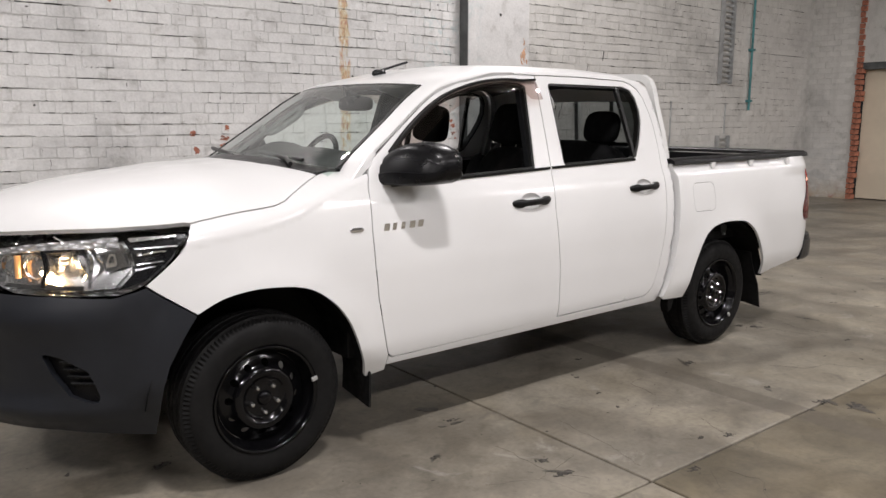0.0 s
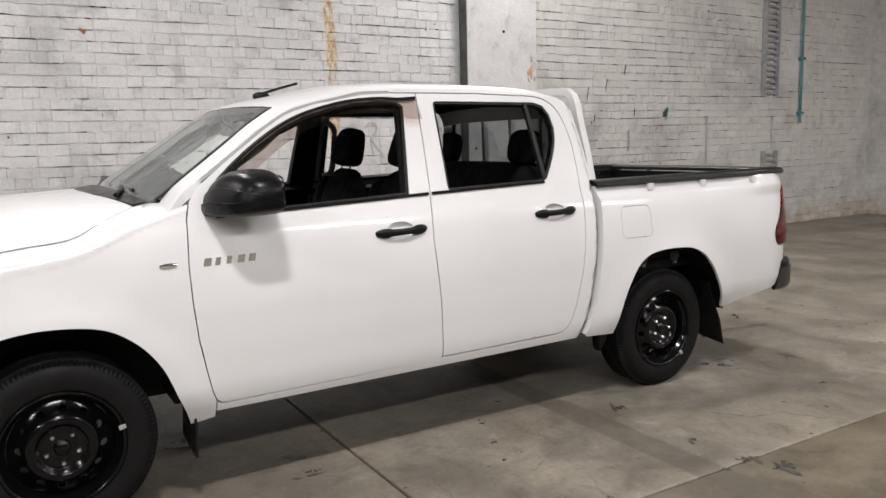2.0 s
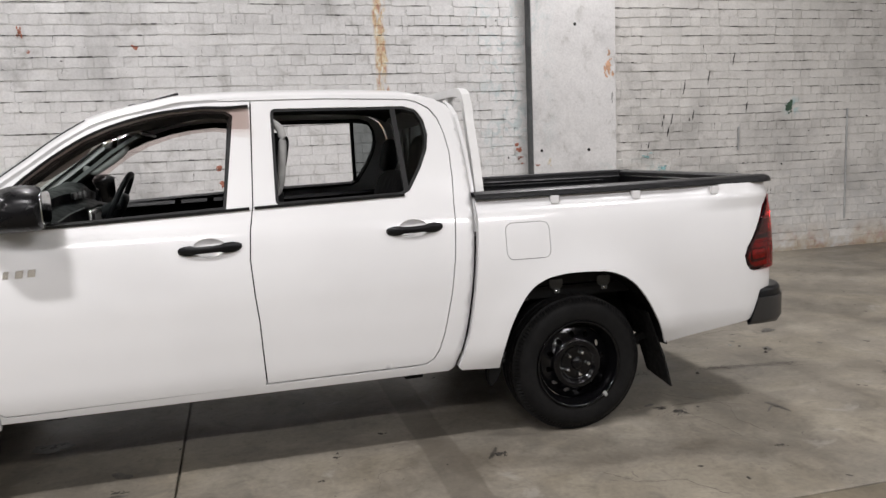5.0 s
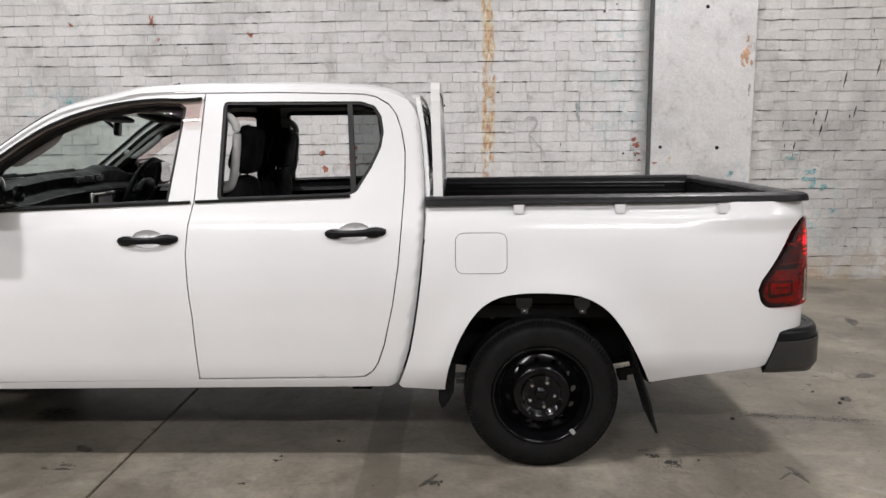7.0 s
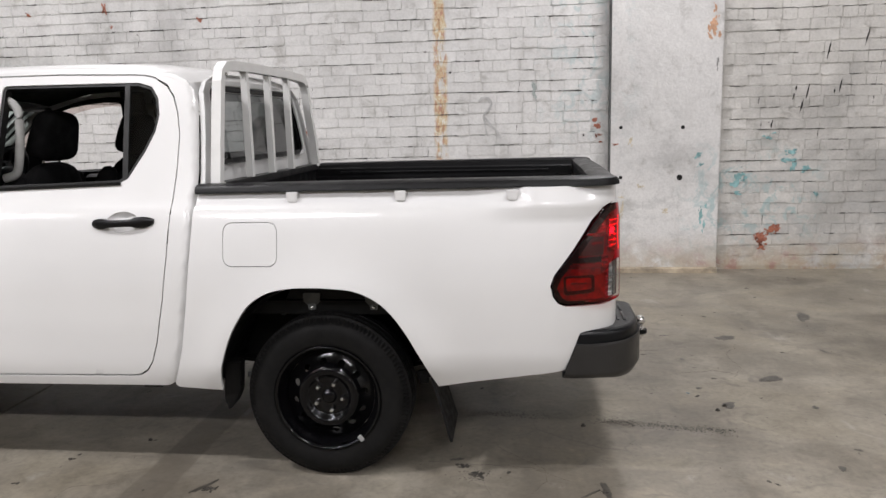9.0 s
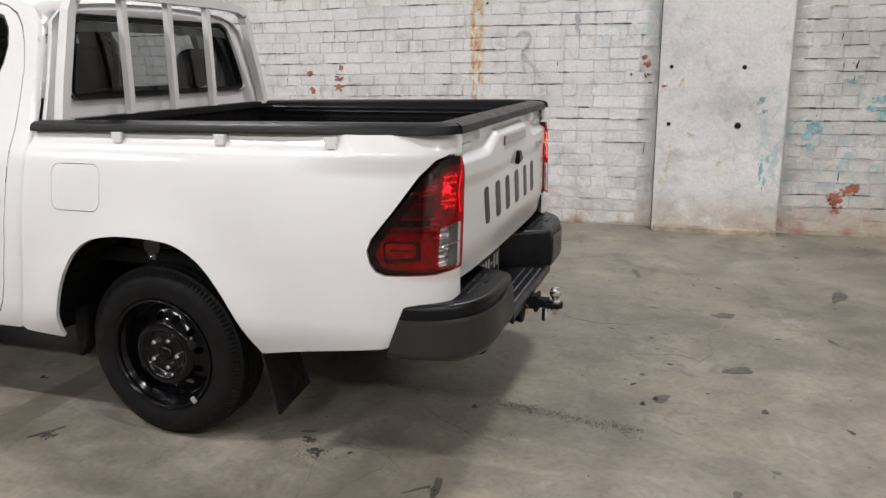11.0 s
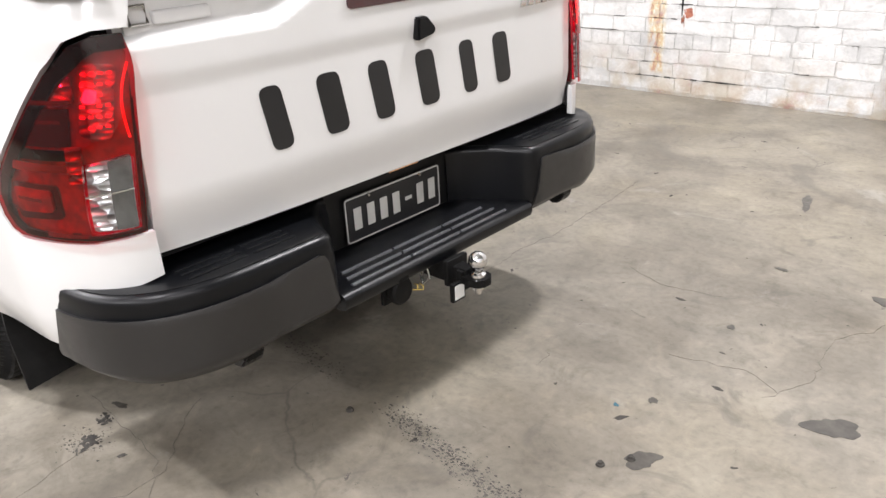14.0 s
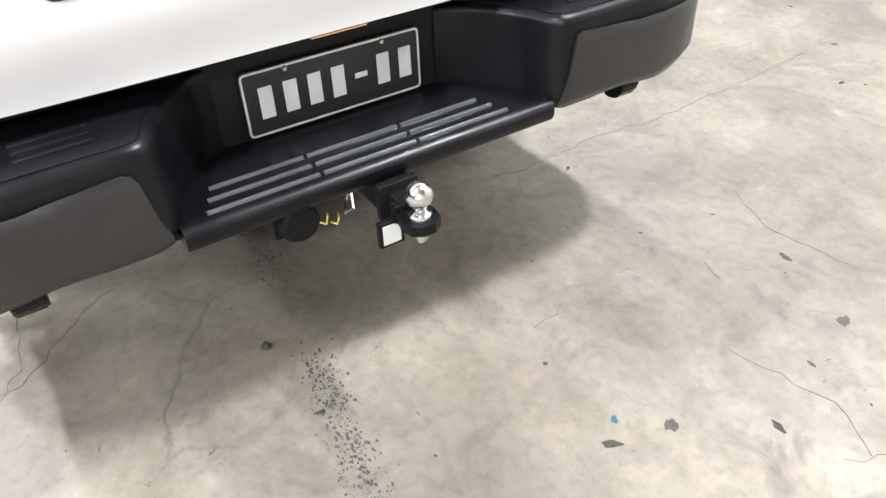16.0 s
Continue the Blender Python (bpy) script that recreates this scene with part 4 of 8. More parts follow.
for k, (x, y, size) in enumerate(((1.889, 2.317, 0.030), (2.231, 2.016, 0.032), (2.210, 1.875, 0.045), (2.209, 2.595, 0.035), (3.866, 2.425, 0.040), (3.855, 1.625, 0.045), (3.922, 1.50, 0.060), (5.10, 2.07, 0.025), (2.672, 1.573, 0.035), (3.094, 1.681, 0.030),
                                   (2.965, 1.742, 0.025), (0.939, 2.953, 0.040), (5.425, 2.505, 0.022), (1.803, 3.285, 0.060), (3.841, 1.908, 0.022), (4.922, 2.619, 0.055), (3.14, 2.649, 0.022), (4.86, 2.70, 0.04))):
    broken_spot(x, y, size, 700 + k)
floor_crack([(5.105, 5.30), (5.128, 4.922), (5.144, 4.52), (5.117, 4.336), (5.133, 4.191), (5.135, 4.035), (5.103, 3.891)], 21)
floor_crack([(4.703, 2.73), (4.962, 2.719), (5.141, 2.701), (5.201, 2.648), (5.317, 2.562)], 22)
floor_crack([(5.62, 3.973), (5.636, 3.905)], 23)
floor_crack([(5.648, 3.746), (5.658, 3.625)], 24)
floor_crack([(2.176, 2.24), (2.174, 1.959), (2.281, 1.749)], 25)
floor_crack([(2.605, 2.274), (2.569, 1.934), (2.506, 1.702)], 26)
floor_crack([(3.17, 1.879), (3.066, 1.663)], 27)
floor_crack([(6.25, 3.9), (6.32, 4.05), (6.30, 4.3), (6.42, 4.55)], 11)
floor_crack([(5.95, 3.95), (6.15, 4.0), (6.3, 3.93)], 12)
floor_crack([(3.0, 2.05), (3.25, 2.2), (3.3, 2.4), (3.5, 2.45)], 13)
floor_crack([(2.6, 1.2), (2.8, 1.35), (2.75, 1.5)], 14)
floor_crack([(4.2, 2.1), (4.3, 1.95), (4.5, 1.9), (4.6, 1.7)], 15)
floor_crack([(1.5, 1.3), (1.7, 1.25), (1.85, 1.1), (2.1, 1.05)], 16)


# ---- the pickup ----
truck = new("pickup_truck")
truck.location = (2.787, 3.395, 0)
tagged(truck, "white double-cab pickup truck with black steel wheels, parked on concrete", "pickup truck")

BC = [(0.076, 1.639), (0.064, 1.386), (0.054, 1.197), (0.036, 1.09), (0.027, 0.97), (0.036, 0.82), (0.048, 0.70), (0.053, 0.58), (0.060, 0.43)]
FRONT_DOOR = ([(-0.93, 0.405), (-0.965, 0.407), (-0.985, 0.423), (-1.000, 0.46), (-1.018, 0.543), (-1.042, 0.68), (-1.055, 0.83), (-1.058, 0.955), (-1.052, 1.05), (-1.044, 1.137), (-1.025, 1.21),
               (-0.995, 1.257), (-0.90, 1.327), (-0.818, 1.384), (-0.674, 1.484), (-0.60, 1.528), (-0.537, 1.556), (-0.43, 1.588), (-0.327, 1.606), (-0.2, 1.630), (-0.06, 1.638)]
              + BC + [(0.055, 0.415)])
FRONT_WINDOW = [(-0.90, 1.150), (-0.76, 1.151), (-0.40, 1.166), (-0.056, 1.181), (-0.001, 1.578), (-0.03, 1.598), (-0.12, 1.603), (-0.25, 1.592), (-0.36, 1.572), (-0.494, 1.534), (-0.609, 1.484), (-0.722, 1.414), (-0.82, 1.342), (-0.915, 1.262), (-0.935, 1.20), (-0.925, 1.165)]
REAR_DOOR = ([(0.080, 1.639), (0.411, 1.640), (0.709, 1.632), (0.78, 1.628), (0.83, 1.616), (0.883, 1.584), (0.915, 1.54), (0.938, 1.475), (0.954, 1.39), (0.954, 1.265), (0.941, 1.08), (0.927, 0.916), (0.902, 0.749),
              (0.863, 0.575), (0.835, 0.495), (0.81, 0.457), (0.775, 0.435), (0.74, 0.431), (0.064, 0.424)] + [(x + 0.003, z) for x, z in BC[::-1][1:-1]])
REAR_WINDOW = rounded([(0.160, 1.603), (0.76, 1.601), (0.82, 1.583), (0.852, 1.535), (0.863, 1.467), (0.852, 1.403), (0.815, 1.324), (0.750, 1.222), (0.709, 1.204), (0.152, 1.188)], 0.025)
def up(line):
    """Lifts the window line and roof edge of an outline a little."""
    return [(x, z + 0.006 * ramp(z, 1.2, 1.5)) for x, z in line]


BC, FRONT_DOOR, FRONT_WINDOW, REAR_DOOR, REAR_WINDOW = up(BC), up(FRONT_DOOR), up(FRONT_WINDOW), up(REAR_DOOR), up(REAR_WINDOW)
ARCH_R = [(1.122, 0.376), (1.128, 0.43), (1.144, 0.50), (1.188, 0.616), (1.259, 0.727), (1.341, 0.783), (1.436, 0.803), (1.512, 0.806), (1.589, 0.804), (1.696, 0.790), (1.792, 0.739), (1.866, 0.653), (1.931, 0.539), (1.997, 0.405)]
ARCH_F = [(-1.086, 0.333), (-1.108, 0.40), (-1.136, 0.467), (-1.185, 0.588), (-1.252, 0.682), (-1.34, 0.752), (-1.427, 0.783), (-1.544, 0.796), (-1.637, 0.793), (-1.728, 0.775), (-1.816, 0.732)]
ARCH_R, ARCH_F = flowing(ARCH_R), flowing(ARCH_F)
HEADLAMP = [(-1.810, 1.017), (-1.845, 0.977), (-1.904, 0.925), (-1.995, 0.852), (-2.04, 0.832), (-2.099, 0.819), (-2.293, 0.828), (-2.52, 0.832), (-2.61, 0.850), (-2.64, 0.890), (-2.63, 0.953), (-2.522, 0.969), (-2.207, 0.990), (-1.994, 1.010)]
TAILLAMP = [(2.430, 0.812), (2.440, 0.772), (2.458, 0.748), (2.485, 0.737), (2.65, 0.734), (2.750, 0.742), (2.758, 0.80), (2.762, 0.906), (2.757, 1.03), (2.748, 1.106), (2.69, 1.106), (2.645, 1.090), (2.59, 1.044), (2.51, 0.935), (2.445, 0.850)]


HANDLES = {"front_door": (-0.130, 1.028), "rear_door": (0.750, 1.054)}


def handle_bowl(which):
    """The outline of the hollow behind a door handle."""
    hx, hz = HANDLES[which]
    return [(hx - 0.004 + 0.068 * math.cos(a), hz + 0.001 + 0.041 * math.sin(a)) for a in [2 * math.pi * k / 36 for k in range(36)]]


def pushed(fn, d):
    """The surface fn moved in by d."""
    return lambda u, v: (fn(u, v)[0], fn(u, v)[1] - d, fn(u, v)[2])


def doors(sd):
    for which, outline, window in (("front_door", FRONT_DOOR, FRONT_WINDOW), ("rear_door", REAR_DOOR, REAR_WINDOW)):
        door = part(which, panel(inset(outline, 0.0012), cab_side, [window, handle_bowl(which)], 0.03, 0.022, sd), WHITE, truck, "white door with its window wound down")
        ring = panel(inset(window, -0.001), pushed(cab_side, 0.006), [inset(window, 0.013)], 0.02, 0.035, sd)
        part("window_seal", ring, SEAL, door, "black rubber window seal")
        hole = [(x, z if z > 1.27 else z - 0.075) for x, z in inset(window, 0.022)]
        rim = [(x, z if z > 1.27 else z - 0.085) for x, z in inset(window, 0.006)]
        if which == "front_door":
            part("window_frame_trim", panel(rim, pushed(cab_side, 0.030), [hole], 0.03, 0.03, sd), DASH, door, "black inner window frame")
        low = [p for p in outline if p[1] < 1.14]
        card = [(min(p[0] for p in low) + 0.04, 0.45), (max(p[0] for p in low) - 0.05, 0.45), (max(p[0] for p in low) - 0.02, 1.165), (min(p[0] for p in low) + 0.05, 1.145)]
        part("door_card", panel(card, pushed(cab_side, 0.075), [], 0.08, 0.05, sd), DASH, door, "black moulded inner door trim")
        # belt moulding under the window
        x0, x1 = (-0.93, 0.040) if which == "front_door" else (0.062, 0.722)
        z0 = lambda x: 1.140 + (x + 0.93) * 0.0385 if which == "front_door" else 1.1785 + (x - 0.06) * 0.032
        b = BM()
        path = []
        for k in range(25):
            x = x0 + (x1 - x0) * k / 24
            z = z0(x) + 0.005
            path.append((x, sd * (flank(z) + 0.003), z))
        sweep(b, path, [(-0.006, -0.006), (0.006, -0.006), (0.007, 0.005), (0.0, 0.007), (-0.007, 0.005)])
        part("belt_moulding", b, SEAL, door, "black rubber belt moulding")
        # grip
        hx, hz = HANDLES[which]
        b = BM()
        rim = handle_bowl(which)
        rings = []
        for k, deep in ((1.006, 0.001), (0.985, 0.0030), (0.94, 0.0065), (0.82, 0.0105), (0.62, 0.0135), (0.35, 0.0145)):
            rings.append([b.verts.new((hx + (x - hx) * k, sd * (cab_side(x, z)[1] - deep), hz + (z - hz) * k)) for x, z in rim])
        for p, q in zip(rings, rings[1:]):
            for j in range(len(rim)):
                k = (j + 1) % len(rim)
                b.faces.new((p[j], p[k], q[k], q[j]))
        b.faces.new(rings[-1])
        part("handle_bowl", b, WHITE, door, "white hollow behind the handle")
        b = BM()
        prof = [(-0.130, 0.005, 0.007), (-0.122, 0.013, 0.014), (-0.100, 0.019, 0.0205), (-0.076, 0.024, 0.0210), (-0.058, 0.028, 0.0155), (0.0, 0.032, 0.0145), (0.040, 0.029, 0.0150), (0.060, 0.024, 0.0215), (0.090, 0.019, 0.0225), (0.114, 0.013, 0.017), (0.128, 0.005, 0.009)]
        rings = []
        for dx, out, hh in prof:
            z = hz + 0.004 * (dx / 0.127) * 1.0
            w = flank(z) + out
            t = 0.010 if abs(dx) < 0.075 else out + 0.012
            rings.append([b.verts.new((hx + dx, sd * (w + a * 1.0), z + c * hh)) for a, c in ((0, -0.7), (0.003, 0), (0, 0.7), (-0.004, 1), (-t, 0.8), (-t, -0.8), (-0.004, -1))])
        for a, c in zip(rings, rings[1:]):
            for j in range(7):
                k = (j + 1) % 7
                b.faces.new((a[j], a[k], c[k], c[j]))
        b.faces.new(rings[0])
        b.faces.new(rings[-1][::-1])
        part("door_handle", b, TRIM, door, "black plastic pull handle")
        if which == "rear_door":
            bar = [(0.700, 1.600), (0.722, 1.600), (0.748, 1.215), (0.726, 1.200)]
            part("division_bar", panel(up(bar), pushed(cab_side, 0.004), [], 0.03, 0.02, sd), SEAL, door, "black division bar")
            quarter = inset([(0.722, 1.598), (0.80, 1.588), (0.84, 1.55), (0.858, 1.467), (0.846, 1.40), (0.81, 1.322), (0.748, 1.222)], 0.002)
            part("quarter_glass", panel(up(quarter), pushed(cab_side, 0.010), [], 0.03, 0.004, sd), DARKGLASS, door, "fixed quarter glass")
        else:
            sail = [(-0.975, 1.152), (-0.79, 1.155), (-0.80, 1.22), (-0.835, 1.325), (-0.91, 1.262), (-0.945, 1.21)]
            part("mirror_sail", panel(up(sail), pushed(cab_side, -0.004), [], 0.03, 0.02, sd), TRIM, door, "black triangular mirror base")
            # outside mirror: blunt at the back, slanting nose, two creases
            b = BM()
            shape = [(0.0, 0.14), (0.02, 0.05), (0.10, 0.0), (0.35, -0.012), (0.62, -0.012), (0.88, 0.0), (0.97, 0.05), (1.0, 0.18), (1.0, 0.36), (1.0, 0.60), (1.0, 0.80), (0.97, 0.92), (0.88, 0.985), (0.70, 1.0), (0.50, 0.985),
                     (0.36, 0.93), (0.27, 0.83), (0.215, 0.70), (0.190, 0.63), (0.135, 0.615), (0.095, 0.50), (0.062, 0.36), (0.055, 0.33), (0.018, 0.315)]
            rings = []
            for w, xa, xb, za, zb in ((0.765, -0.984, -0.84, 1.152, 1.270), (0.80, -0.984, -0.80, 1.150, 1.312), (0.85, -0.976, -0.757, 1.149, 1.336), (0.90, -0.962, -0.733, 1.150, 1.341), (0.95, -0.942, -0.722, 1.152, 1.334),
                                      (0.99, -0.922, -0.719, 1.157, 1.322), (1.02, -0.900, -0.720, 1.166, 1.308), (1.042, -0.870, -0.724, 1.180, 1.290), (1.054, -0.825, -0.735, 1.205, 1.264)):
                zb -= 0.012 * ramp(w, 0.765, 0.80)
                rings.append([b.verts.new((xa + (xb - xa) * u, sd * w, za + (zb - za) * v)) for u, v in shape])
            for p, q in zip(rings, rings[1:]):
                for j in range(len(shape)):
                    k = (j + 1) % len(shape)
                    b.faces.new((p[j], p[k], q[k], q[j]))
            b.faces.new(rings[0])
            b.faces.new(rings[-1][::-1])
            part("mirror_housing", b, SATIN, door, "black plastic outside mirror housing")
            b = BM()
            blob(b, (-0.7195, sd * 0.935, 1.240), (0.004, 0.085, 0.064), 4, 8, 20)
            part("mirror_glass", b, CHROME, door, "mirror glass")
            # chrome badge: plain bars
            for k in range(5):
                x = -1.005 + 0.044 * k
                z = 0.9765 + 0.0008 * k
                b = BM()
                wd = 0.028 if k not in (1, 2) else 0.020
                o = [(x, z - 0.015), (x + wd, z - 0.015), (x + wd + 0.006, z + 0.015), (x + 0.006, z + 0.015)]
                w = flank(z)
                prism(b, o, sd * (w - 0.001), sd * (w + 0.004), "y")
                part("badge_bar", b, REFLECT, door, "chrome badge bar", smooth=False)
            # smoked weather shield along the top of the window
            top = [(-0.905, 1.284), (-0.822, 1.354), (-0.722, 1.427), (-0.609, 1.496), (-0.494, 1.546), (-0.36, 1.584), (-0.25, 1.604), (-0.12, 1.615), (-0.03, 1.612), (0.066, 1.618)]
            low = [(0.066, 1.520), (0.052, 1.516), (-0.010, 1.520), (-0.035, 1.545), (-0.12, 1.555), (-0.25, 1.545), (-0.36, 1.522), (-0.494, 1.478), (-0.609, 1.421), (-0.70, 1.360), (-0.79, 1.290), (-0.86, 1.235), (-0.90, 1.235)]
            tops, lows = curve(up(top)), curve(up(low[::-1]))

            def shield_skin(x, z):
                v = max(0.0, min(1.0, (z - lows(x)) / max(0.02, tops(x) - lows(x))))
                px, w, pz = cab_side(x, z)
                return (px, w + 0.006 + 0.030 * (1 - v) ** 0.7 * ramp(x + 0.95, 0.0, 0.15), pz)
            part("weather_shield", panel(up(top + low), shield_skin, [], 0.015, 0.004, sd), VISOR, door, "smoked acrylic weather shield over the window")
            b = BM()
            line = flowing(up(top), 4)
            sweep(b, [(x, sd * (flank(z) + 0.012), z) for x, z in line], [(-0.010, -0.006), (0.006, -0.006), (0.007, 0.005), (-0.010, 0.006)])
            part("shield_edge", b, SEAL, door, "black upper edge of the weather shield")


def cab_shell(sd):
    # sill and rear corner round the doors
    back = [(cab_back(z) - 0.002, z) for z in (0.40, 0.47, 0.55, 0.65, 0.75, 0.85, 0.95, 1.05, 1.15, 1.25, 1.35, 1.45, 1.52)]
    edge = [(0.8265, 1.623), (0.8855, 1.590), (0.9185, 1.544), (0.9415, 1.477), (0.9575, 1.39), (0.9575, 1.265), (0.9445, 1.08), (0.9305, 0.916), (0.9055, 0.749), (0.8665, 0.573), (0.8375, 0.49), (0.8105, 0.450), (0.7770, 0.428), (0.7400, 0.4235), (0.0640, 0.4165), (-0.93, 0.399), (-0.966, 0.4005), (-0.984, 0.414)]
    outline = [(-0.985, 0.372), (-0.80, 0.372), (0.88, 0.383)] + back + [(0.995, 1.565), (0.965, 1.605), (0.91, 1.632), (0.83, 1.644), (0.71, 1.6475), (0.41, 1.6535), (0.075, 1.6515), (-0.06, 1.648), (-0.06, 1.6425), (0.075, 1.644), (0.41, 1.645), (0.71, 1.6365), (0.78, 1.634)] + edge
    part("cab_side", panel(up(outline), cab_side, [], 0.03, 0.03, sd), WHITE, truck, "white sill and rear cab corner")
    # inner pillars and roof lining
    b = BM()
    for x0, x1 in ((-0.01, 0.15),):
        path = [(0.03 + 0.02 * k / 6, sd * (flank(1.12 + 0.085 * k) - 0.05), 1.12 + 0.085 * k) for k in range(7)]
        sweep(b, path, [(-0.07, -0.012), (0.07, -0.012), (0.06, 0.014), (-0.06, 0.014)], up=(0, -sd, 0))
    part("pillar_trim", b, DASH, truck, "dark inner pillar trim")
    b = BM()
    grip = flowing([(0.118, 1.552), (0.165, 1.548), (0.200, 1.518), (0.207, 1.470), (0.200, 1.38), (0.186, 1.285), (0.165, 1.238), (0.115, 1.222)])
    sweep(b, [(x, sd * (0.640 - 0.02 * (z - 1.4)), z) for x, z in grip], circle(0.019, 12, 0.015))
    part("grab_handle", b, TRIMGREY, truck, "light grey grab handle on the pillar")
    # wheel houses
    for cx, outline in ((-1.5425, ARCH_F), (1.5425, ARCH_R)):
        b = BM()
        r = 0.455
        rings = []
        for k in range(25):
            a = math.radians(6 + 168 * k / 24)
            rings.append([b.verts.new((cx + (r + 0.012 * (j == 0)) * math.cos(a), sd * w, 0.345 + (r + 0.012 * (j == 0)) * math.sin(a))) for j, w in enumerate((0.868 if cx > 0 else 0.845, 0.79, 0.52))])
        for p, q in zip(rings, rings[1:]):
            for j in range(2):
                b.faces.new((p[j], p[j + 1], q[j + 1], q[j]))
        b.faces.new([p[2] for p in rings])
        part("wheel_house", b, CHASSIS, truck, "black wheel-arch liner")


SEAM = [(-1.800, 0.811), (-1.70, 0.813), (-1.60, 0.814), (-1.52, 0.815), (-1.465, 0.814), (-1.42, 0.804), (-1.345, 0.765), (-1.27, 0.720), (-1.20, 0.675)]


def front_end(sd):
    seam = [(-1.030, 1.212), (-1.047, 1.137), (-1.0545, 1.05), (-1.0605, 0.955), (-1.0575, 0.83), (-1.0445, 0.68), (-1.0205, 0.543), (-1.0025, 0.46), (-0.9875, 0.42), (-0.990, 0.345)]
    wing = seam + [(-1.06, 0.335)] + ARCH_F + [(-1.90, 0.790), (-1.989, 0.848), (-1.898, 0.921), (-1.838, 0.974), (-1.803, 1.017)]
    # upper edge runs along the bonnet seam, then to the foot of the windscreen pillar
    wing += [wing_q(x, y) for x, y in SEAM] + [wing_q(x, y) for x, y in ((-1.15, 0.672), (-1.10, 0.705), (-1.06, 0.74))]
    wing_p = part("front_wing", panel(inset(wing, 0.001), nose_side, [], 0.012, 0.02, sd), WHITE, truck, "white front wing")
    # side repeater
    x, z = -1.135, 0.9765
    b = BM()
    blob(b, (x, sd * (nose_side(x, z)[1] + 0.002), z), (0.034, 0.007, 0.011), 2.6, 8, 20)
    part("side_repeater", b, CHROME, wing_p, "small clear side repeater lamp")
    # headlamp: dark bowl behind a clear cover, bright reflectors, bulbs
    bowl = part("headlamp", panel(inset(HEADLAMP, 0.001), nose_side, [], 0.03, 0.03, sd, -0.055), FACETS, truck, "clear headlamp with chrome reflectors and an orange bulb")
    part("lamp_cover", panel(inset(HEADLAMP, 0.002), nose_side, [], 0.03, 0.01, sd, -0.002), LENS, bowl, "clear polycarbonate cover")
    def inner(name, outline, mat, lift, label="", deep=0.010):
        return part(name, panel(outline, nose_side, [], 0.025, deep, sd, lift), mat, bowl, label)
    inner("reflector", [(-2.06, 0.850), (-2.28, 0.842), (-2.56, 0.858), (-2.59, 0.935), (-2.36, 0.962), (-2.12, 0.978), (-2.07, 0.975), (-2.05, 0.90)], REFLECT, -0.045, "chrome reflector")
    inner("dark_tip", [(-1.825, 1.005), (-1.860, 0.972), (-1.912, 0.928), (-1.99, 0.866), (-2.09, 0.838), (-2.03, 0.905), (-2.075, 0.988), (-1.99, 1.000)], SATIN, -0.024, "dark striped inner fin")
    for z0, z1, ua, ub in ((0.984, 0.995, -2.05, -1.87), (0.966, 0.970, -2.04, -1.87), (0.944, 0.957, -2.03, -1.92), (0.925, 0.930, -2.03, -1.93), (0.905, 0.913, -2.03, -1.96)):
        inner("chrome_stripe", [(ub, z1 + 0.004), (ub + 0.004, z1), (ua, z0 - 0.004), (ua - 0.004, z1 - 0.004)], REFLECT, -0.014, "", 0.006)
    inner("chrome_block", [(-2.085, 0.978), (-2.060, 0.922), (-2.15, 0.905), (-2.19, 0.972)], CHROME, -0.020)
    inner("chrome_block", [(-2.06, 0.905), (-2.105, 0.846), (-2.20, 0.846), (-2.17, 0.892)], REFLECT, -0.024)
    inner("upper_trim", [(-2.09, 0.992), (-2.10, 0.966), (-2.36, 0.956), (-2.58, 0.936), (-2.60, 0.950), (-2.40, 0.972)], FACETS, -0.010)
    inner("lamp_rib", [(-2.205, 0.975), (-2.185, 0.852), (-2.197, 0.850), (-2.217, 0.973)], CHROME, -0.016)
    inner("lamp_rib", [(-2.360, 0.955), (-2.350, 0.850), (-2.366, 0.850), (-2.376, 0.953)], SATIN, -0.012)
    inner("lamp_rib", [(-2.225, 0.968), (-2.222, 0.960), (-2.355, 0.948), (-2.358, 0.956)], SATIN, -0.012)
    inner("chrome_sill", [(-2.21, 0.858), (-2.21, 0.842), (-2.56, 0.850), (-2.56, 0.862)], CHROME, -0.014)
    for u, z, r, mat, nm in ((-2.285, 0.912, 0.056, CHROME, "main_beam_bowl"), (-2.43, 0.905, 0.045, REFLECT, "low_beam_bowl"), (-2.53, 0.905, 0.04, CHROME, "inner_beam_bowl")):
        p = Vector(nose_side(u, z))
        p.y *= sd
        ax = Vector((-0.80, sd * 0.6, 0)).normalized()
        b = BM()
        lathe(b, [(0.004, -0.03), (r * 0.6, -0.02), (r, 0.012), (r * 1.06, 0.013), (r * 1.08, -0.02)], 28, "z")
        m = Matrix.Translation(p - ax * 0.050) @ ax.to_track_quat("Z", "Y").to_matrix().to_4x4()
        bmesh.ops.transform(b, matrix=m, verts=b.verts)
        part(nm, b, mat, bowl)
    # amber column, and the bulb that glows
    p = Vector(nose_side(-2.475, 0.91))
    b = BM()
    tube(b, [(p.x + 0.012, sd * (p.y - 0.022), 0.872), (p.x + 0.014, sd * (p.y - 0.022), 0.952)], 0.011, 10)
    part("amber_column", b, AMBER, bowl, "amber turn signal column")
    p = Vector(nose_side(-2.335, 0.875))
    for dz, dx, r in ((0.0, 0.0, 0.015), (0.022, 0.022, 0.007)):
        b = BM()
        blob(b, (p.x + 0.012 - dx, sd * (p.y - 0.020 - dx), 0.872 + dz), (r, r, r), 2, 8, 12)
        part("bulb", b, BULB, bowl, "warm glowing parking bulb")
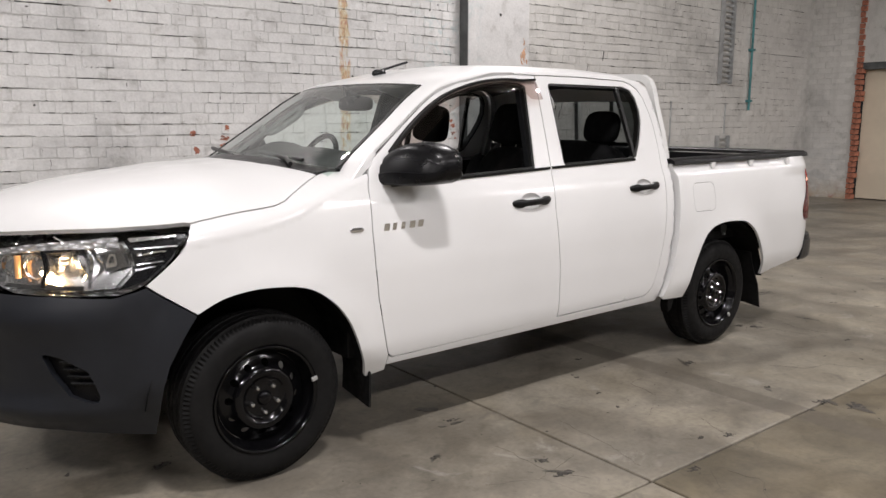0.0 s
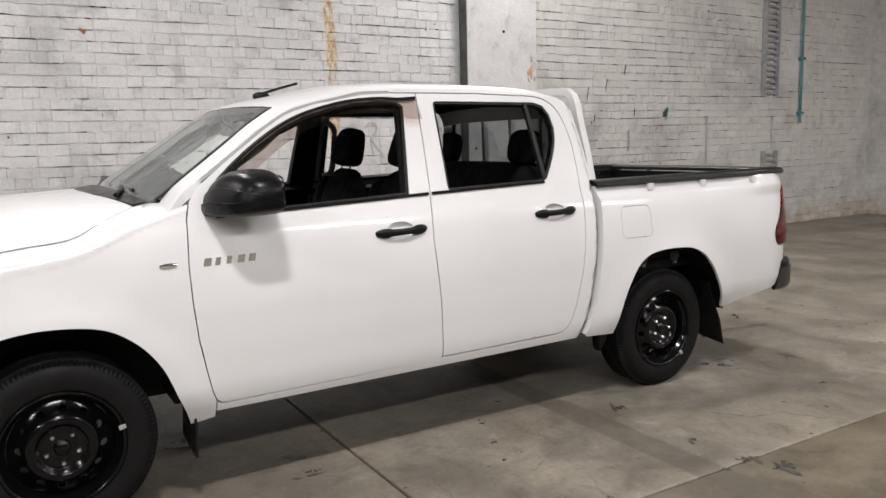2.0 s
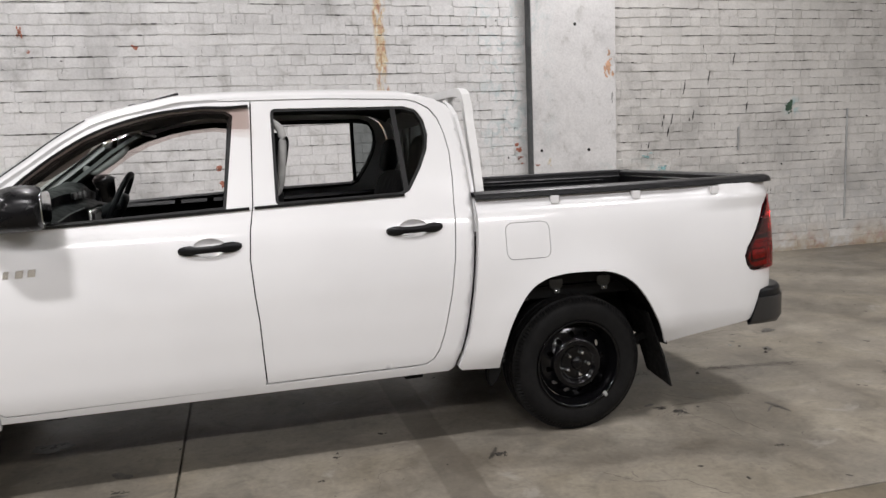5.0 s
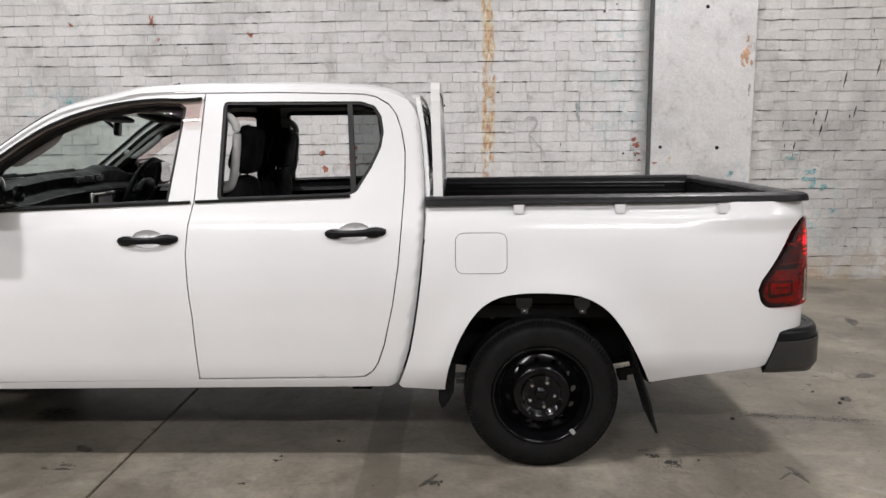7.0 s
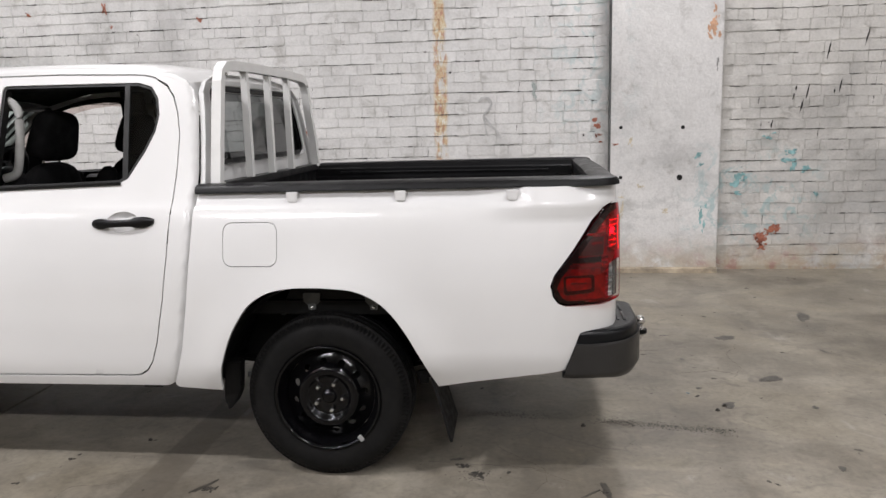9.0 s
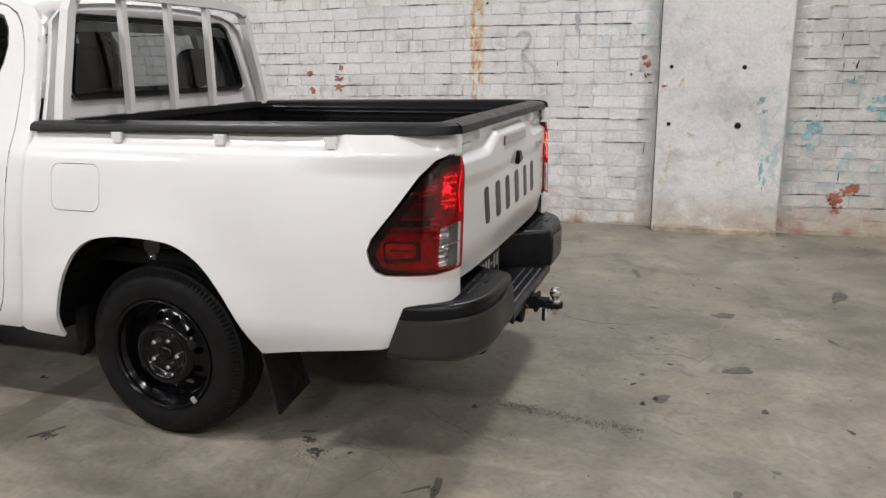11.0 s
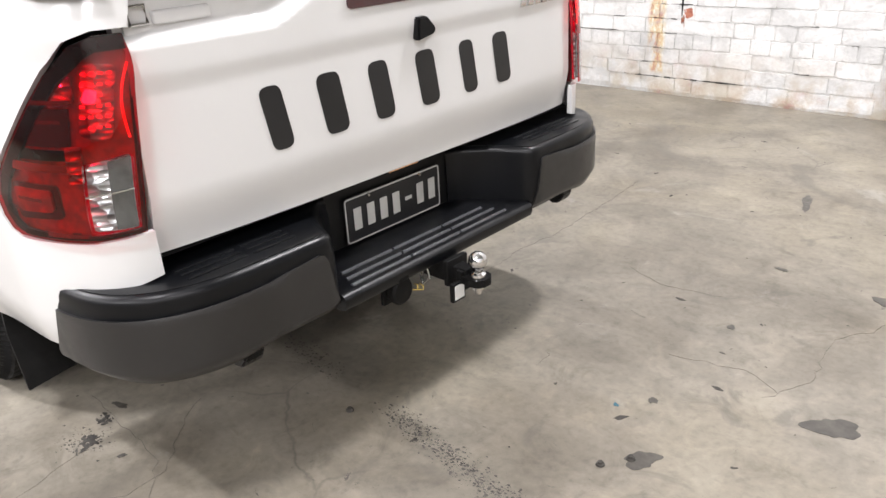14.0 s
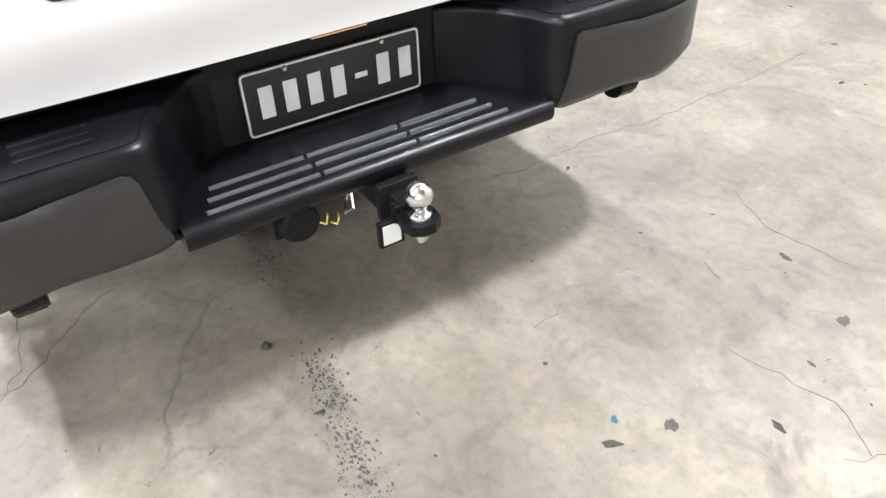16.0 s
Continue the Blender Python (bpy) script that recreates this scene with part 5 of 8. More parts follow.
    # slate bumper that wraps round the corner
    arch_edge = [(-1.816, 0.728), (-1.85, 0.68), (-1.879, 0.631), (-1.919, 0.553), (-1.940, 0.48), (-1.947, 0.424), (-1.951, 0.271)]
    bumper = arch_edge + [(-2.096, 0.298), (-2.289, 0.327), (-2.517, 0.338), (-2.75, 0.340), (nose_line.end, 0.340), (nose_line.end, 0.74), (-2.70, 0.80), (-2.52, 0.826), (-2.293, 0.822), (-2.099, 0.813), (-2.04, 0.826), (-1.987, 0.842), (-1.90, 0.784)]
    fog = rounded([(-2.350, 0.624), (-2.279, 0.607), (-2.188, 0.556), (-2.129, 0.428), (-2.249, 0.466), (-2.31, 0.54)], 0.02)

    def bumper_form(u, q):
        x, w, z = nose_side(u, q)
        k = 0.030 * math.exp(-((q - 0.40) / 0.05) ** 2) * ramp(-u, 1.98, 2.2) + 0.018 * math.exp(-((q - 0.74) / 0.07) ** 2) * ramp(-u, 1.95, 2.2)
        return (x - k, w + 0.3 * k, z)
    fb = part("front_bumper_half", panel(inset(bumper, 0.002), bumper_form, [fog], 0.03, 0.03, sd), NAVYPL, truck, "slate-grey unpainted plastic front bumper")
    part("fog_recess", panel(inset(fog, -0.004), bumper_form, [], 0.03, 0.02, sd, -0.035), SATIN, fb, "black blanked fog lamp recess")
    for k in range(4):
        b = BM()
        pts = [Vector(bumper_form(u, 0.585 - 0.026 * k - 0.3 * (-2.285 - u) * -0.1)) for u in (-2.30 + 0.012 * k, -2.25 + 0.012 * k, -2.20 + 0.014 * k)]
        tube(b, [(p.x + 0.022, sd * (p.y - 0.012), p.z) for p in pts], 0.006, 8)
        part("fog_slat", b, TRIM, fb)
    for line, w0, w1 in ((((-1.112, 0.56), (-1.084, 0.45), (-1.072, 0.33), (-1.078, 0.195)), 0.826, 0.842), (((1.915, 0.56), (1.955, 0.45), (1.995, 0.33), (2.035, 0.170)), 0.832, 0.850)):
        b = BM()
        rows = []
        for i, (px, pz) in enumerate(line):
            w = w0 if i < 2 else w1
            rows.append([b.verts.new((px + dx, sd * ww, pz + dz)) for ww, dx, dz in ((w, 0, 0), (w, 0.010, 0), (0.62, 0.010, 0.03 * (i == 3)), (0.62, 0, 0.03 * (i == 3)))])
        for p, q in zip(rows, rows[1:]):
            for j in range(4):
                b.faces.new((p[j], p[(j + 1) % 4], q[(j + 1) % 4], q[j]))
        b.faces.new(rows[0])
        b.faces.new(rows[-1][::-1])
        part("mud_flap", b, RUBBER, truck, "black rubber mud flap", smooth=False)


def front_flap(sd):
    b = BM()
    o = [(1.100, 0.470), (1.170, 0.470), (1.160, 0.340), (1.140, 0.295), (1.108, 0.258), (1.092, 0.300)]
    prism(b, o, sd * 0.735, sd * 0.790, "y")
    bmesh.ops.bevel(b, geom=b.edges[:], offset=0.005, segments=2, affect="EDGES")
    part("splash_flap", b, RUBBER, truck, "black rubber splash flap before the rear wheel")


def bonnet():
    left = [(x, -(y - 0.004)) for x, y in SEAM] + [(-1.182, -0.645)]
    rear = [(-1.242, -0.55), (-1.312, -0.35), (-1.348, 0.0), (-1.312, 0.35), (-1.242, 0.55)]
    right = [(x, -y) for x, y in left[::-1]]
    lamp_top = curve([(-2.9, 0.94), (-2.63, 0.947), (-2.522, 0.962), (-2.207, 0.983), (-1.994, 1.003), (-1.81, 1.019)])
    front = []
    for k in range(25):
        u = -1.83 + (nose_line.end + 1.83) * k / 24
        x, w, z = nose_side(u, lamp_top(u))
        front.append((x + 0.004, max(0.0, w - 0.006)))
    outline = left + rear + right + [(x, w) for x, w in front] + [(x, -w) for x, w in front[::-1][1:]]
    part("bonnet", panel(outline, bonnet_top, [], 0.03, 0.02, 0), WHITE, truck, "white bonnet")
    # cowl, wipers
    b = BM()
    path = [(-1.115 - 0.150 * math.cos(y / 0.66 * 1.45), y, 1.192 + 0.043 * math.cos(y / 0.66 * 1.45)) for y in [-0.66 + 0.066 * k for k in range(21)]]
    sweep(b, path, [(-0.10, -0.03), (0.07, -0.03), (0.07, 0.012), (0.0, 0.022), (-0.08, 0.008)])
    part("cowl", b, TRIM, truck, "black plastic cowl below the windscreen")
    for y0 in (-0.52, 0.10):
        b = BM()
        tube(b, [(-1.25, y0, 1.235), (-1.21, y0 + 0.12, 1.252), (-1.15, y0 + 0.50, 1.268)], 0.010, 8)
        tube(b, [(-1.18, y0 + 0.02, 1.250), (-1.15, y0 + 0.50, 1.262), (-1.11, y0 + 0.62, 1.266)], 0.008, 6)
        part("wiper", b, TRIM, truck, "black windscreen wiper")
    # grille between the lamps
    b = BM()
    for k in range(3):
        path = [(nose_side(nose_line.end + s * 0.0 - (1 if s < 0 else 1) * 0 + 0.0, 0.9)[0] + 0.03 + 0.05 * (s / 0.40) ** 2, s, 0.86 + 0.06 * k) for s in (-0.40, -0.2, 0.0, 0.2, 0.40)]
        sweep(b, path, [(-0.012, -0.022), (0.012, -0.022), (0.012, 0.022), (-0.012, 0.022)])
    part("grille", b, SATIN, truck, "black grille bars")


def roof_and_glass():
    def ring_panel(name, s0, s1, a0, a1, mat, label, ns=40, na=24, both=True, lift=0.0, depth=0.0):
        b = BM()
        cols = []
        for i in range(ns + 1):
            s = s0 + (s1 - s0) * i / ns
            row = []
            if a0 == 0:
                x, w, z = roof_top(s, 0)
                row.append(b.verts.new((x, -(w - 0.014), z - 0.022)))
            for sd in ((-1, 1) if both else (-1,)):
                seq = range(na + 1) if sd == -1 else range(na - 1 if a1 == 1 else na, -1, -1)
                for j in seq:
                    aa0 = a0(s) if callable(a0) else a0
                    t = j / na
                    a = aa0 + (a1 - aa0) * (1 - (1 - t) ** 1.0)
                    if aa0 == 0:
                        a = a1 * t ** 1.7
                    x, w, z = roof_top(s, a)
                    row.append(b.verts.new((x, sd * w, z + lift)))
            if a0 == 0:
                x, w, z = roof_top(s, 0)
                row.append(b.verts.new((x, w - 0.014, z - 0.022)))
            cols.append(row)
        for p, q in zip(cols, cols[1:]):
            for j in range(len(p) - 1):
                b.faces.new((p[j], p[j + 1], q[j + 1], q[j]))
        if depth:
            bmesh.ops.solidify(b, geom=b.faces[:], thickness=depth)
        return part(name, b, mat, truck, label)
    roof = ring_panel("roof", -0.585, 0.999, 0, 1, WHITE, "white roof", 60, 26)
    ring_panel("roof_lining", -0.50, 0.93, 0.02, 1, HEADLINE, "grey headlining", 20, 8, lift=-0.035)
    # windscreen pillars and pane
    def pillar_a(s):
        return 0.075 / flank(rail_z(s))
    for sd in (-1, 1):
        b = BM()
        cols = []
        for i in range(33):
            s = -1.135 + (-0.584 + 1.135) * i / 32
            drop = 0.034 * ramp(-s, 1.03, 1.135)
            row = []
            if s < -0.98:
                x, w, z = roof_top(s, 0.0)
                row.append(b.verts.new((x, sd * (w + 0.002), z - 0.045)))
            else:
                x, w, z = roof_top(s, 0.0)
                row.append(b.verts.new((x, sd * (w - 0.014), z - 0.022)))
            for j in range(9):
                a = pillar_a(s) * (j / 8) ** 1.7
                x, w, z = roof_top(s, a)
                row.append(b.verts.new((x, sd * w, z - drop)))
            x, w, z = roof_top(s, pillar_a(s))
            row.append(b.verts.new((x + 0.01, sd * (w - 0.004), z - 0.03 - drop)))
            cols.append(row)
        for p, q in zip(cols, cols[1:]):
            for j in range(len(p) - 1):
                b.faces.new((p[j], p[j + 1], q[j + 1], q[j]))
        part("windscreen_pillar", b, WHITE, truck, "white windscreen pillar")
        b = BM()
        path = []
        for i in range(25):
            s = -1.10 + (-0.59 + 1.10) * i / 24
            x, w, z = roof_top(s, pillar_a(s) + 0.008)
            path.append((x, sd * w, z))
        sweep(b, path, [(-0.010, -0.004), (0.010, -0.004), (0.008, 0.004), (-0.008, 0.004)])
        part("screen_seal", b, SEAL, truck, "black windscreen seal")
        b = BM()
        path = []
        for i in range(25):
            s = -1.16 + (-0.55 + 1.16) * i / 24
            x, w, z = roof_top(s, 0.03)
            path.append((x + 0.045, sd * (w - 0.034), z - 0.040))
        sweep(b, path, [(-0.062, -0.01), (0.055, -0.01), (0.050, 0.012), (-0.056, 0.012)])
        part("pillar_trim", b, PILLARGREY, truck, "grey inner windscreen pillar trim")
        b = BM()
        cols = []
        for i in range(33):
            s = -1.12 + (-0.584 + 1.12) * i / 32
            row = []
            for j in range(7):
                x, w, z = roof_top(s, pillar_a(s) * (0.10 + 1.05 * j / 6))
                row.append(b.verts.new((x + 0.020, sd * (w - 0.006), z - 0.030)))
            cols.append(row)
        for p, q in zip(cols, cols[1:]):
            for j in range(len(p) - 1):
                b.faces.new((p[j], p[j + 1], q[j + 1], q[j]))
        part("pillar_lining", b, PILLARGREY, truck, "dark grey lining inside the windscreen pillar")
    ring_panel("windscreen", -1.16, -0.588, lambda s: pillar_a(s), 1, GLASS, "pale green dusty windscreen", 30, 16, lift=-0.002)
    # cabin rear wall and window
    rim = [(flank(z) - 0.031, z) for z in (1.0, 1.08, 1.19, 1.30, 1.40, 1.50, 1.56)] + [(0.58, 1.605), (0.50, 1.628), (0.30, 1.645)]
    outline = rim + [(0.0, 1.650)] + [(-y, z) for y, z in rim[::-1]]
    win = rounded([(-0.63, 1.262), (0.63, 1.262), (0.535, 1.565), (0.49, 1.595), (-0.49, 1.595), (-0.535, 1.565)], 0.05)

    def back_face(y, z):
        return (cab_back(z) - 0.001, y, z)
    cb = part("cab_back", panel(outline, back_face, [win], 0.05, -0.02, 0, core=(0.3, 0, 1.3)), WHITE, truck, "white rear wall of the cab")
    part("rear_window_seal", panel(inset(win, -0.002), lambda y, z: (cab_back(z) + 0.004, y, z), [inset(win, 0.022)], 0.03, -0.012, 0), SEAL, cb, "black window seal")
    part("rear_window", panel(inset(win, 0.012), lambda y, z: (cab_back(z) - 0.004, y, z), [], 0.06, -0.005, 0), DARKGLASS, cb, "tinted rear window")
    # roof edge at the back
    b = BM()
    rows = []
    for i in range(21):
        y = -0.58 + 0.058 * i
        rows.append([b.verts.new((x, y, z)) for x, z in ((0.975, 1.630 + 0.028 * (1 - (y / 0.58) ** 2)), (1.005, 1.600 + 0.03 * (1 - (y / 0.58) ** 2)), (1.004, 1.570))])
    for p, q in zip(rows, rows[1:]):
        for j in range(2):
            b.faces.new((p[j], p[j + 1], q[j + 1], q[j]))
    part("roof_edge", b, WHITE, truck, "white rear roof edge")
    # aerial
    b = BM()
    blob(b, (AERIAL[0], AERIAL[1], AERIAL[2] + 0.012), (0.045, 0.016, 0.022), 2.3, 10, 16)
    tube(b, [(AERIAL[0] + 0.005, AERIAL[1], AERIAL[2] + 0.026), (AERIAL[0] + 0.10, AERIAL[1] + 0.015, AERIAL[2] + 0.054), (AERIAL[0] + 0.203, AERIAL[1] + 0.03, AERIAL[2] + 0.082)], 0.0065, 8)
    part("aerial", b, TRIM, truck, "black folded roof aerial")


def load_bed(sd):
    gap = [(cab_back(z) + 0.007, z) for z in (0.40, 0.47, 0.55, 0.65, 0.75, 0.85, 0.95, 1.05, 1.12, 1.168)]
    outline = ([(0.94, 0.385)] + gap + [(2.0, 1.172), (2.60, 1.176), (2.742, 1.176), (2.752, 1.112), (2.69, 1.111), (2.641, 1.095), (2.585, 1.047), (2.506, 0.937), (2.440, 0.852), (2.425, 0.812), (2.436, 0.769), (2.455, 0.744), (2.484, 0.732), (2.65, 0.729), (2.757, 0.737), (2.757, 0.645), (2.56, 0.60), (2.50, 0.49), (2.463, 0.476)]
               + ARCH_R[::-1])
    b = BM()
    rows = [[b.verts.new((x + 0.003, sd * (bed_side(x, z)[1] - d), z)) for d in (0.006, 0.05)] for x, z in gap]
    for p, q in zip(rows, rows[1:]):
        b.faces.new((p[0], p[1], q[1], q[0]))
    part("bed_front_return", b, WHITE, truck, "white folded edge of the load bed")
    flap = rounded([(1.168, 1.054), (1.386, 1.054), (1.386, 0.884), (1.168, 0.884)], 0.042, 8)
    bs = part("bed_side", panel(outline, bed_side, [flap], 0.03, 0.016, sd), WHITE, truck, "white load bed side")
    part("fuel_flap", panel(inset(flap, 0.0025), bed_side, [], 0.03, 0.015, sd), WHITE, bs, "white fuel filler flap")
    for x in (1.437, 1.862, 2.288):
        w = bed_side(x, 1.14)[1]
        b = BM()
        o = [(x - 0.024, 1.166), (x + 0.024, 1.166), (x + 0.018, 1.126), (x - 0.018, 1.126)]
        prism(b, o, sd * (w - 0.004), sd * (w + 0.016), "y")
        bmesh.ops.bevel(b, geom=b.edges[:], offset=0.003, segments=2, affect="EDGES")
        part("rope_hook", b, WHITE, bs, "small white rope hook")
    # rail cap
    b = BM()
    path = [(1.045, sd * 0.772, 1.178), (1.06, sd * 0.772, 1.179), (1.5, sd * 0.772, 1.183), (2.2, sd * 0.772, 1.188), (2.53, sd * 0.772, 1.190), (2.585, sd * 0.765, 1.190), (2.622, sd * 0.742, 1.190), (2.640, sd * 0.705, 1.190)]
    sec = [(-0.052, -0.016), (-0.050, 0.006), (-0.040, 0.016), (-0.01, 0.020), (0.03, 0.017), (0.047, 0.010), (0.054, -0.002), (0.056, -0.016), (0.045, -0.018), (0.040, -0.004), (-0.040, -0.004)]
    if sd < 0:
        sec = [(a, c) for a, c in sec]
    else:
        sec = [(-a, c) for a, c in sec[::-1]]
    sweep(b, path, sec)
    part("rail_cap", b, LINER, truck, "black plastic rail cap along the load bed")
    # tail lamp
    def lamp_skin(u, z):
        x, w, z = bed_side(u, z)
        k = 0.016 * ramp(u, 2.44, 2.62) * (1 - 0.5 * ramp(z, 1.04, 1.11))
        return (x + 0.8 * k, w + 0.5 * k, z)
    lamp = part("tail_lamp", panel(inset(TAILLAMP, 0.002), lamp_skin, [], 0.02, 0.03, sd, -0.022), DARKRED, truck, "red tail lamp with a clear reversing lens")
    clear = rounded([(2.646, 0.752), (2.738, 0.752), (2.744, 0.898), (2.652, 0.886)], 0.012)
    part("red_cover", panel(inset(TAILLAMP, 0.004), lamp_skin, [clear], 0.02, 0.002, sd), REDGLASS, lamp, "glossy red lamp cover")
    part("reversing_lens", panel(inset(clear, 0.001), lamp_skin, [], 0.02, 0.004, sd, 0.0005), LENS, lamp, "clear reversing lens")

    def inner(name, outline, mat, lift=-0.012, label="", deep=0.006):
        return part(name, panel(outline, lamp_skin, [], 0.02, deep, sd, lift), mat, lamp, label)
    inner("lamp_body", inset(TAILLAMP, 0.010), REDIN, -0.017)
    inner("dark_edge", [(2.434, 0.812), (2.447, 0.850), (2.512, 0.935), (2.592, 1.043), (2.646, 1.088), (2.69, 1.103), (2.746, 1.103), (2.746, 1.078), (2.69, 1.076), (2.665, 1.066), (2.608, 1.025), (2.530, 0.918), (2.468, 0.840), (2.452, 0.800), (2.470, 0.765), (2.49, 0.752), (2.56, 0.750), (2.56, 0.740), (2.487, 0.740), (2.460, 0.751), (2.443, 0.773)], SATIN, -0.008, "black lamp housing edge")
    inner("dark_band", [(2.515, 0.912), (2.630, 0.912), (2.630, 0.892), (2.502, 0.892)], SATIN)
    inner("light_bar", rounded([(2.500, 0.889), (2.622, 0.886), (2.622, 0.872), (2.494, 0.872)], 0.004), CHROME, -0.006)
    inner("dark_frame", rounded([(2.476, 0.846), (2.590, 0.846), (2.592, 0.780), (2.478, 0.772)], 0.012), DARKRED)
    inner("light_bar", rounded([(2.484, 0.838), (2.575, 0.836), (2.577, 0.794), (2.486, 0.788)], 0.010), REDIN, -0.008)
    inner("light_bar", [(2.50, 0.822), (2.555, 0.820), (2.555, 0.813), (2.50, 0.815)], CHROME, -0.003, "", 0.004)
    inner("light_bar", [(2.550, 0.756), (2.640, 0.752), (2.640, 0.744), (2.550, 0.745)], CHROME, -0.006)
    inner("dark_band", [(2.566, 0.985), (2.632, 0.985), (2.632, 0.930), (2.630, 0.918), (2.535, 0.918)], DARKRED, -0.010)
    inner("light_bar", [(2.560, 1.000), (2.640, 1.000), (2.640, 0.992), (2.555, 0.992)], CHROME, -0.004, "", 0.004)
    inner("light_bar", [(2.572, 0.966), (2.620, 0.966), (2.620, 0.959), (2.567, 0.959)], CHROME, -0.004)
    inner("brake_reflector", rounded([(2.652, 0.935), (2.712, 0.925), (2.722, 1.055), (2.662, 1.060)], 0.015), FACETS, -0.006, "bright faceted brake reflector")
    # grid of glowing dots that imitates the bulb mirrored in the reflector
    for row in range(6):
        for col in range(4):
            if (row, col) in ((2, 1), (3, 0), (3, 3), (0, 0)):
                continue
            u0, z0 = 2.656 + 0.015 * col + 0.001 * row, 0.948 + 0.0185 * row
            inner("lit_facet", [(u0, z0), (u0 + 0.0085, z0 - 0.001), (u0 + 0.0085, z0 + 0.0035), (u0, z0 + 0.0045)], GLOW_FACET, -0.004, "", 0.002)
    inner("hot_spot", rounded([(2.662, 0.995), (2.684, 0.990), (2.690, 1.012), (2.668, 1.018)], 0.006), LIT_BULB, -0.003, "", 0.004)
    inner("upper_facet", rounded([(2.612, 1.015), (2.640, 1.045), (2.645, 0.995), (2.590, 0.985)], 0.006), FACETS, -0.007)
    inner("lamp_column", rounded([(2.622, 0.918), (2.652, 0.918), (2.650, 0.850), (2.622, 0.850)], 0.004), FACETS, -0.006)
    inner("clear_reflector", inset(clear, 0.002), FACETS, -0.014)
    inner("lens_shade", [(2.694, 0.756), (2.735, 0.756), (2.740, 0.892), (2.696, 0.886)], SMOKY, -0.010)
    inner("lens_rib", [(2.650, 0.826), (2.738, 0.834), (2.738, 0.831), (2.650, 0.823)], CHROME, -0.002, "", 0.003)
    b = BM()
    pts = [(2.738, 1.055), (2.730, 1.02), (2.728, 0.985), (2.733, 0.95), (2.739, 0.925)]
    tube(b, [(lamp_skin(u, z)[0] - 0.004, sd * (lamp_skin(u, z)[1] - 0.004), z) for u, z in flowing(pts)], 0.0022, 8)
    part("light_guide", b, LIT_RED, lamp, "thin curved light guide")


def bed_box():
    b = BM()
    # liner: floor, front wall, side walls with wheel boxes
    def wall(sd):
        rows = []
        for i in range(31):
            x = 1.10 + 1.48 * i / 30
            hump = ramp(x, 1.20, 1.30) * (1 - ramp(x, 1.80, 1.90))
            pts = [(0.705, 1.185), (0.695, 1.172), (0.682, 1.165), (0.680, 1.125), (0.672, 1.115), (0.668, 1.0), (0.668 - 0.10 * hump, 0.99), (0.655 - 0.15 * hump, 0.94), (0.650 - 0.15 * hump, 0.74), (0.45, 0.738)]
            rows.append([b.verts.new((x, sd * w, z)) for w, z in pts])
        for p, q in zip(rows, rows[1:]):
            for j in range(len(p) - 1):
                b.faces.new((p[j], p[j + 1], q[j + 1], q[j]))
    wall(-1)
    liner = part("bed_liner", b, BEDBLACK, truck, "black ribbed plastic bed liner", smooth=False)
    b = BM()
    wall(1)
    part("liner_side_wall", b, BEDBLACK, liner, smooth=False)
    for k in range(9):
        y = -0.45 + 0.9 * k / 8
        bb = BM()
        box(bb, 1.10, 2.58, y - 0.056, y + 0.056, 0.72, 0.738 + (0.008 if k % 2 else 0.0))
        part("liner_floor_rib", bb, BEDBLACK, liner, smooth=False)
    bb = BM()
    box(bb, 1.085, 1.105, -0.705, 0.705, 0.70, 1.19)
    part("liner_front_wall", bb, BEDBLACK, liner, smooth=False)
    for sd in (-1, 1):
        bb = BM()
        tube(bb, [(1.25, sd * 0.678, 1.145), (2.45, sd * 0.678, 1.145)], 0.006, 8)
        part("liner_rib", bb, LINER, liner)
        bb = BM()
        lathe(bb, [(0.0005, 0.0), (0.022, 0.0), (0.022, 0.006), (0.012, 0.006), (0.012, 0.002), (0.0005, 0.002)], 18, "y", (2.50, sd * 0.675, 1.10))
        part("tie_point", bb, SATIN, liner)
        bb = BM()
        prism(bb, [(1.46, 1.01), (2.06, 1.01), (2.00, 1.108), (1.52, 1.108)], sd * 0.648, sd * 0.668, "y")
        bmesh.ops.bevel(bb, geom=bb.edges[:], offset=0.006, segments=2, affect="EDGES")
        part("liner_pad", bb, LINER, liner)
    # front rail cap
    bb = BM()
    sweep(bb, [(1.085, -0.70, 1.185), (1.085, 0.70, 1.185)], [(-0.03, -0.02), (0.03, -0.02), (0.028, 0.01), (-0.028, 0.01)])
    part("front_rail_cap", bb, LINER, truck, "black cap on the bed's front wall")
    # floor pan under the liner
    bb = BM()
    box(bb, 1.07, 2.64, -0.74, 0.74, 0.66, 0.715)
    box(bb, 1.075, 1.085, -0.76, 0.76, 0.45, 1.17)
    part("bed_floor_pan", bb, CHASSIS, truck, "black painted bed underside", smooth=False)


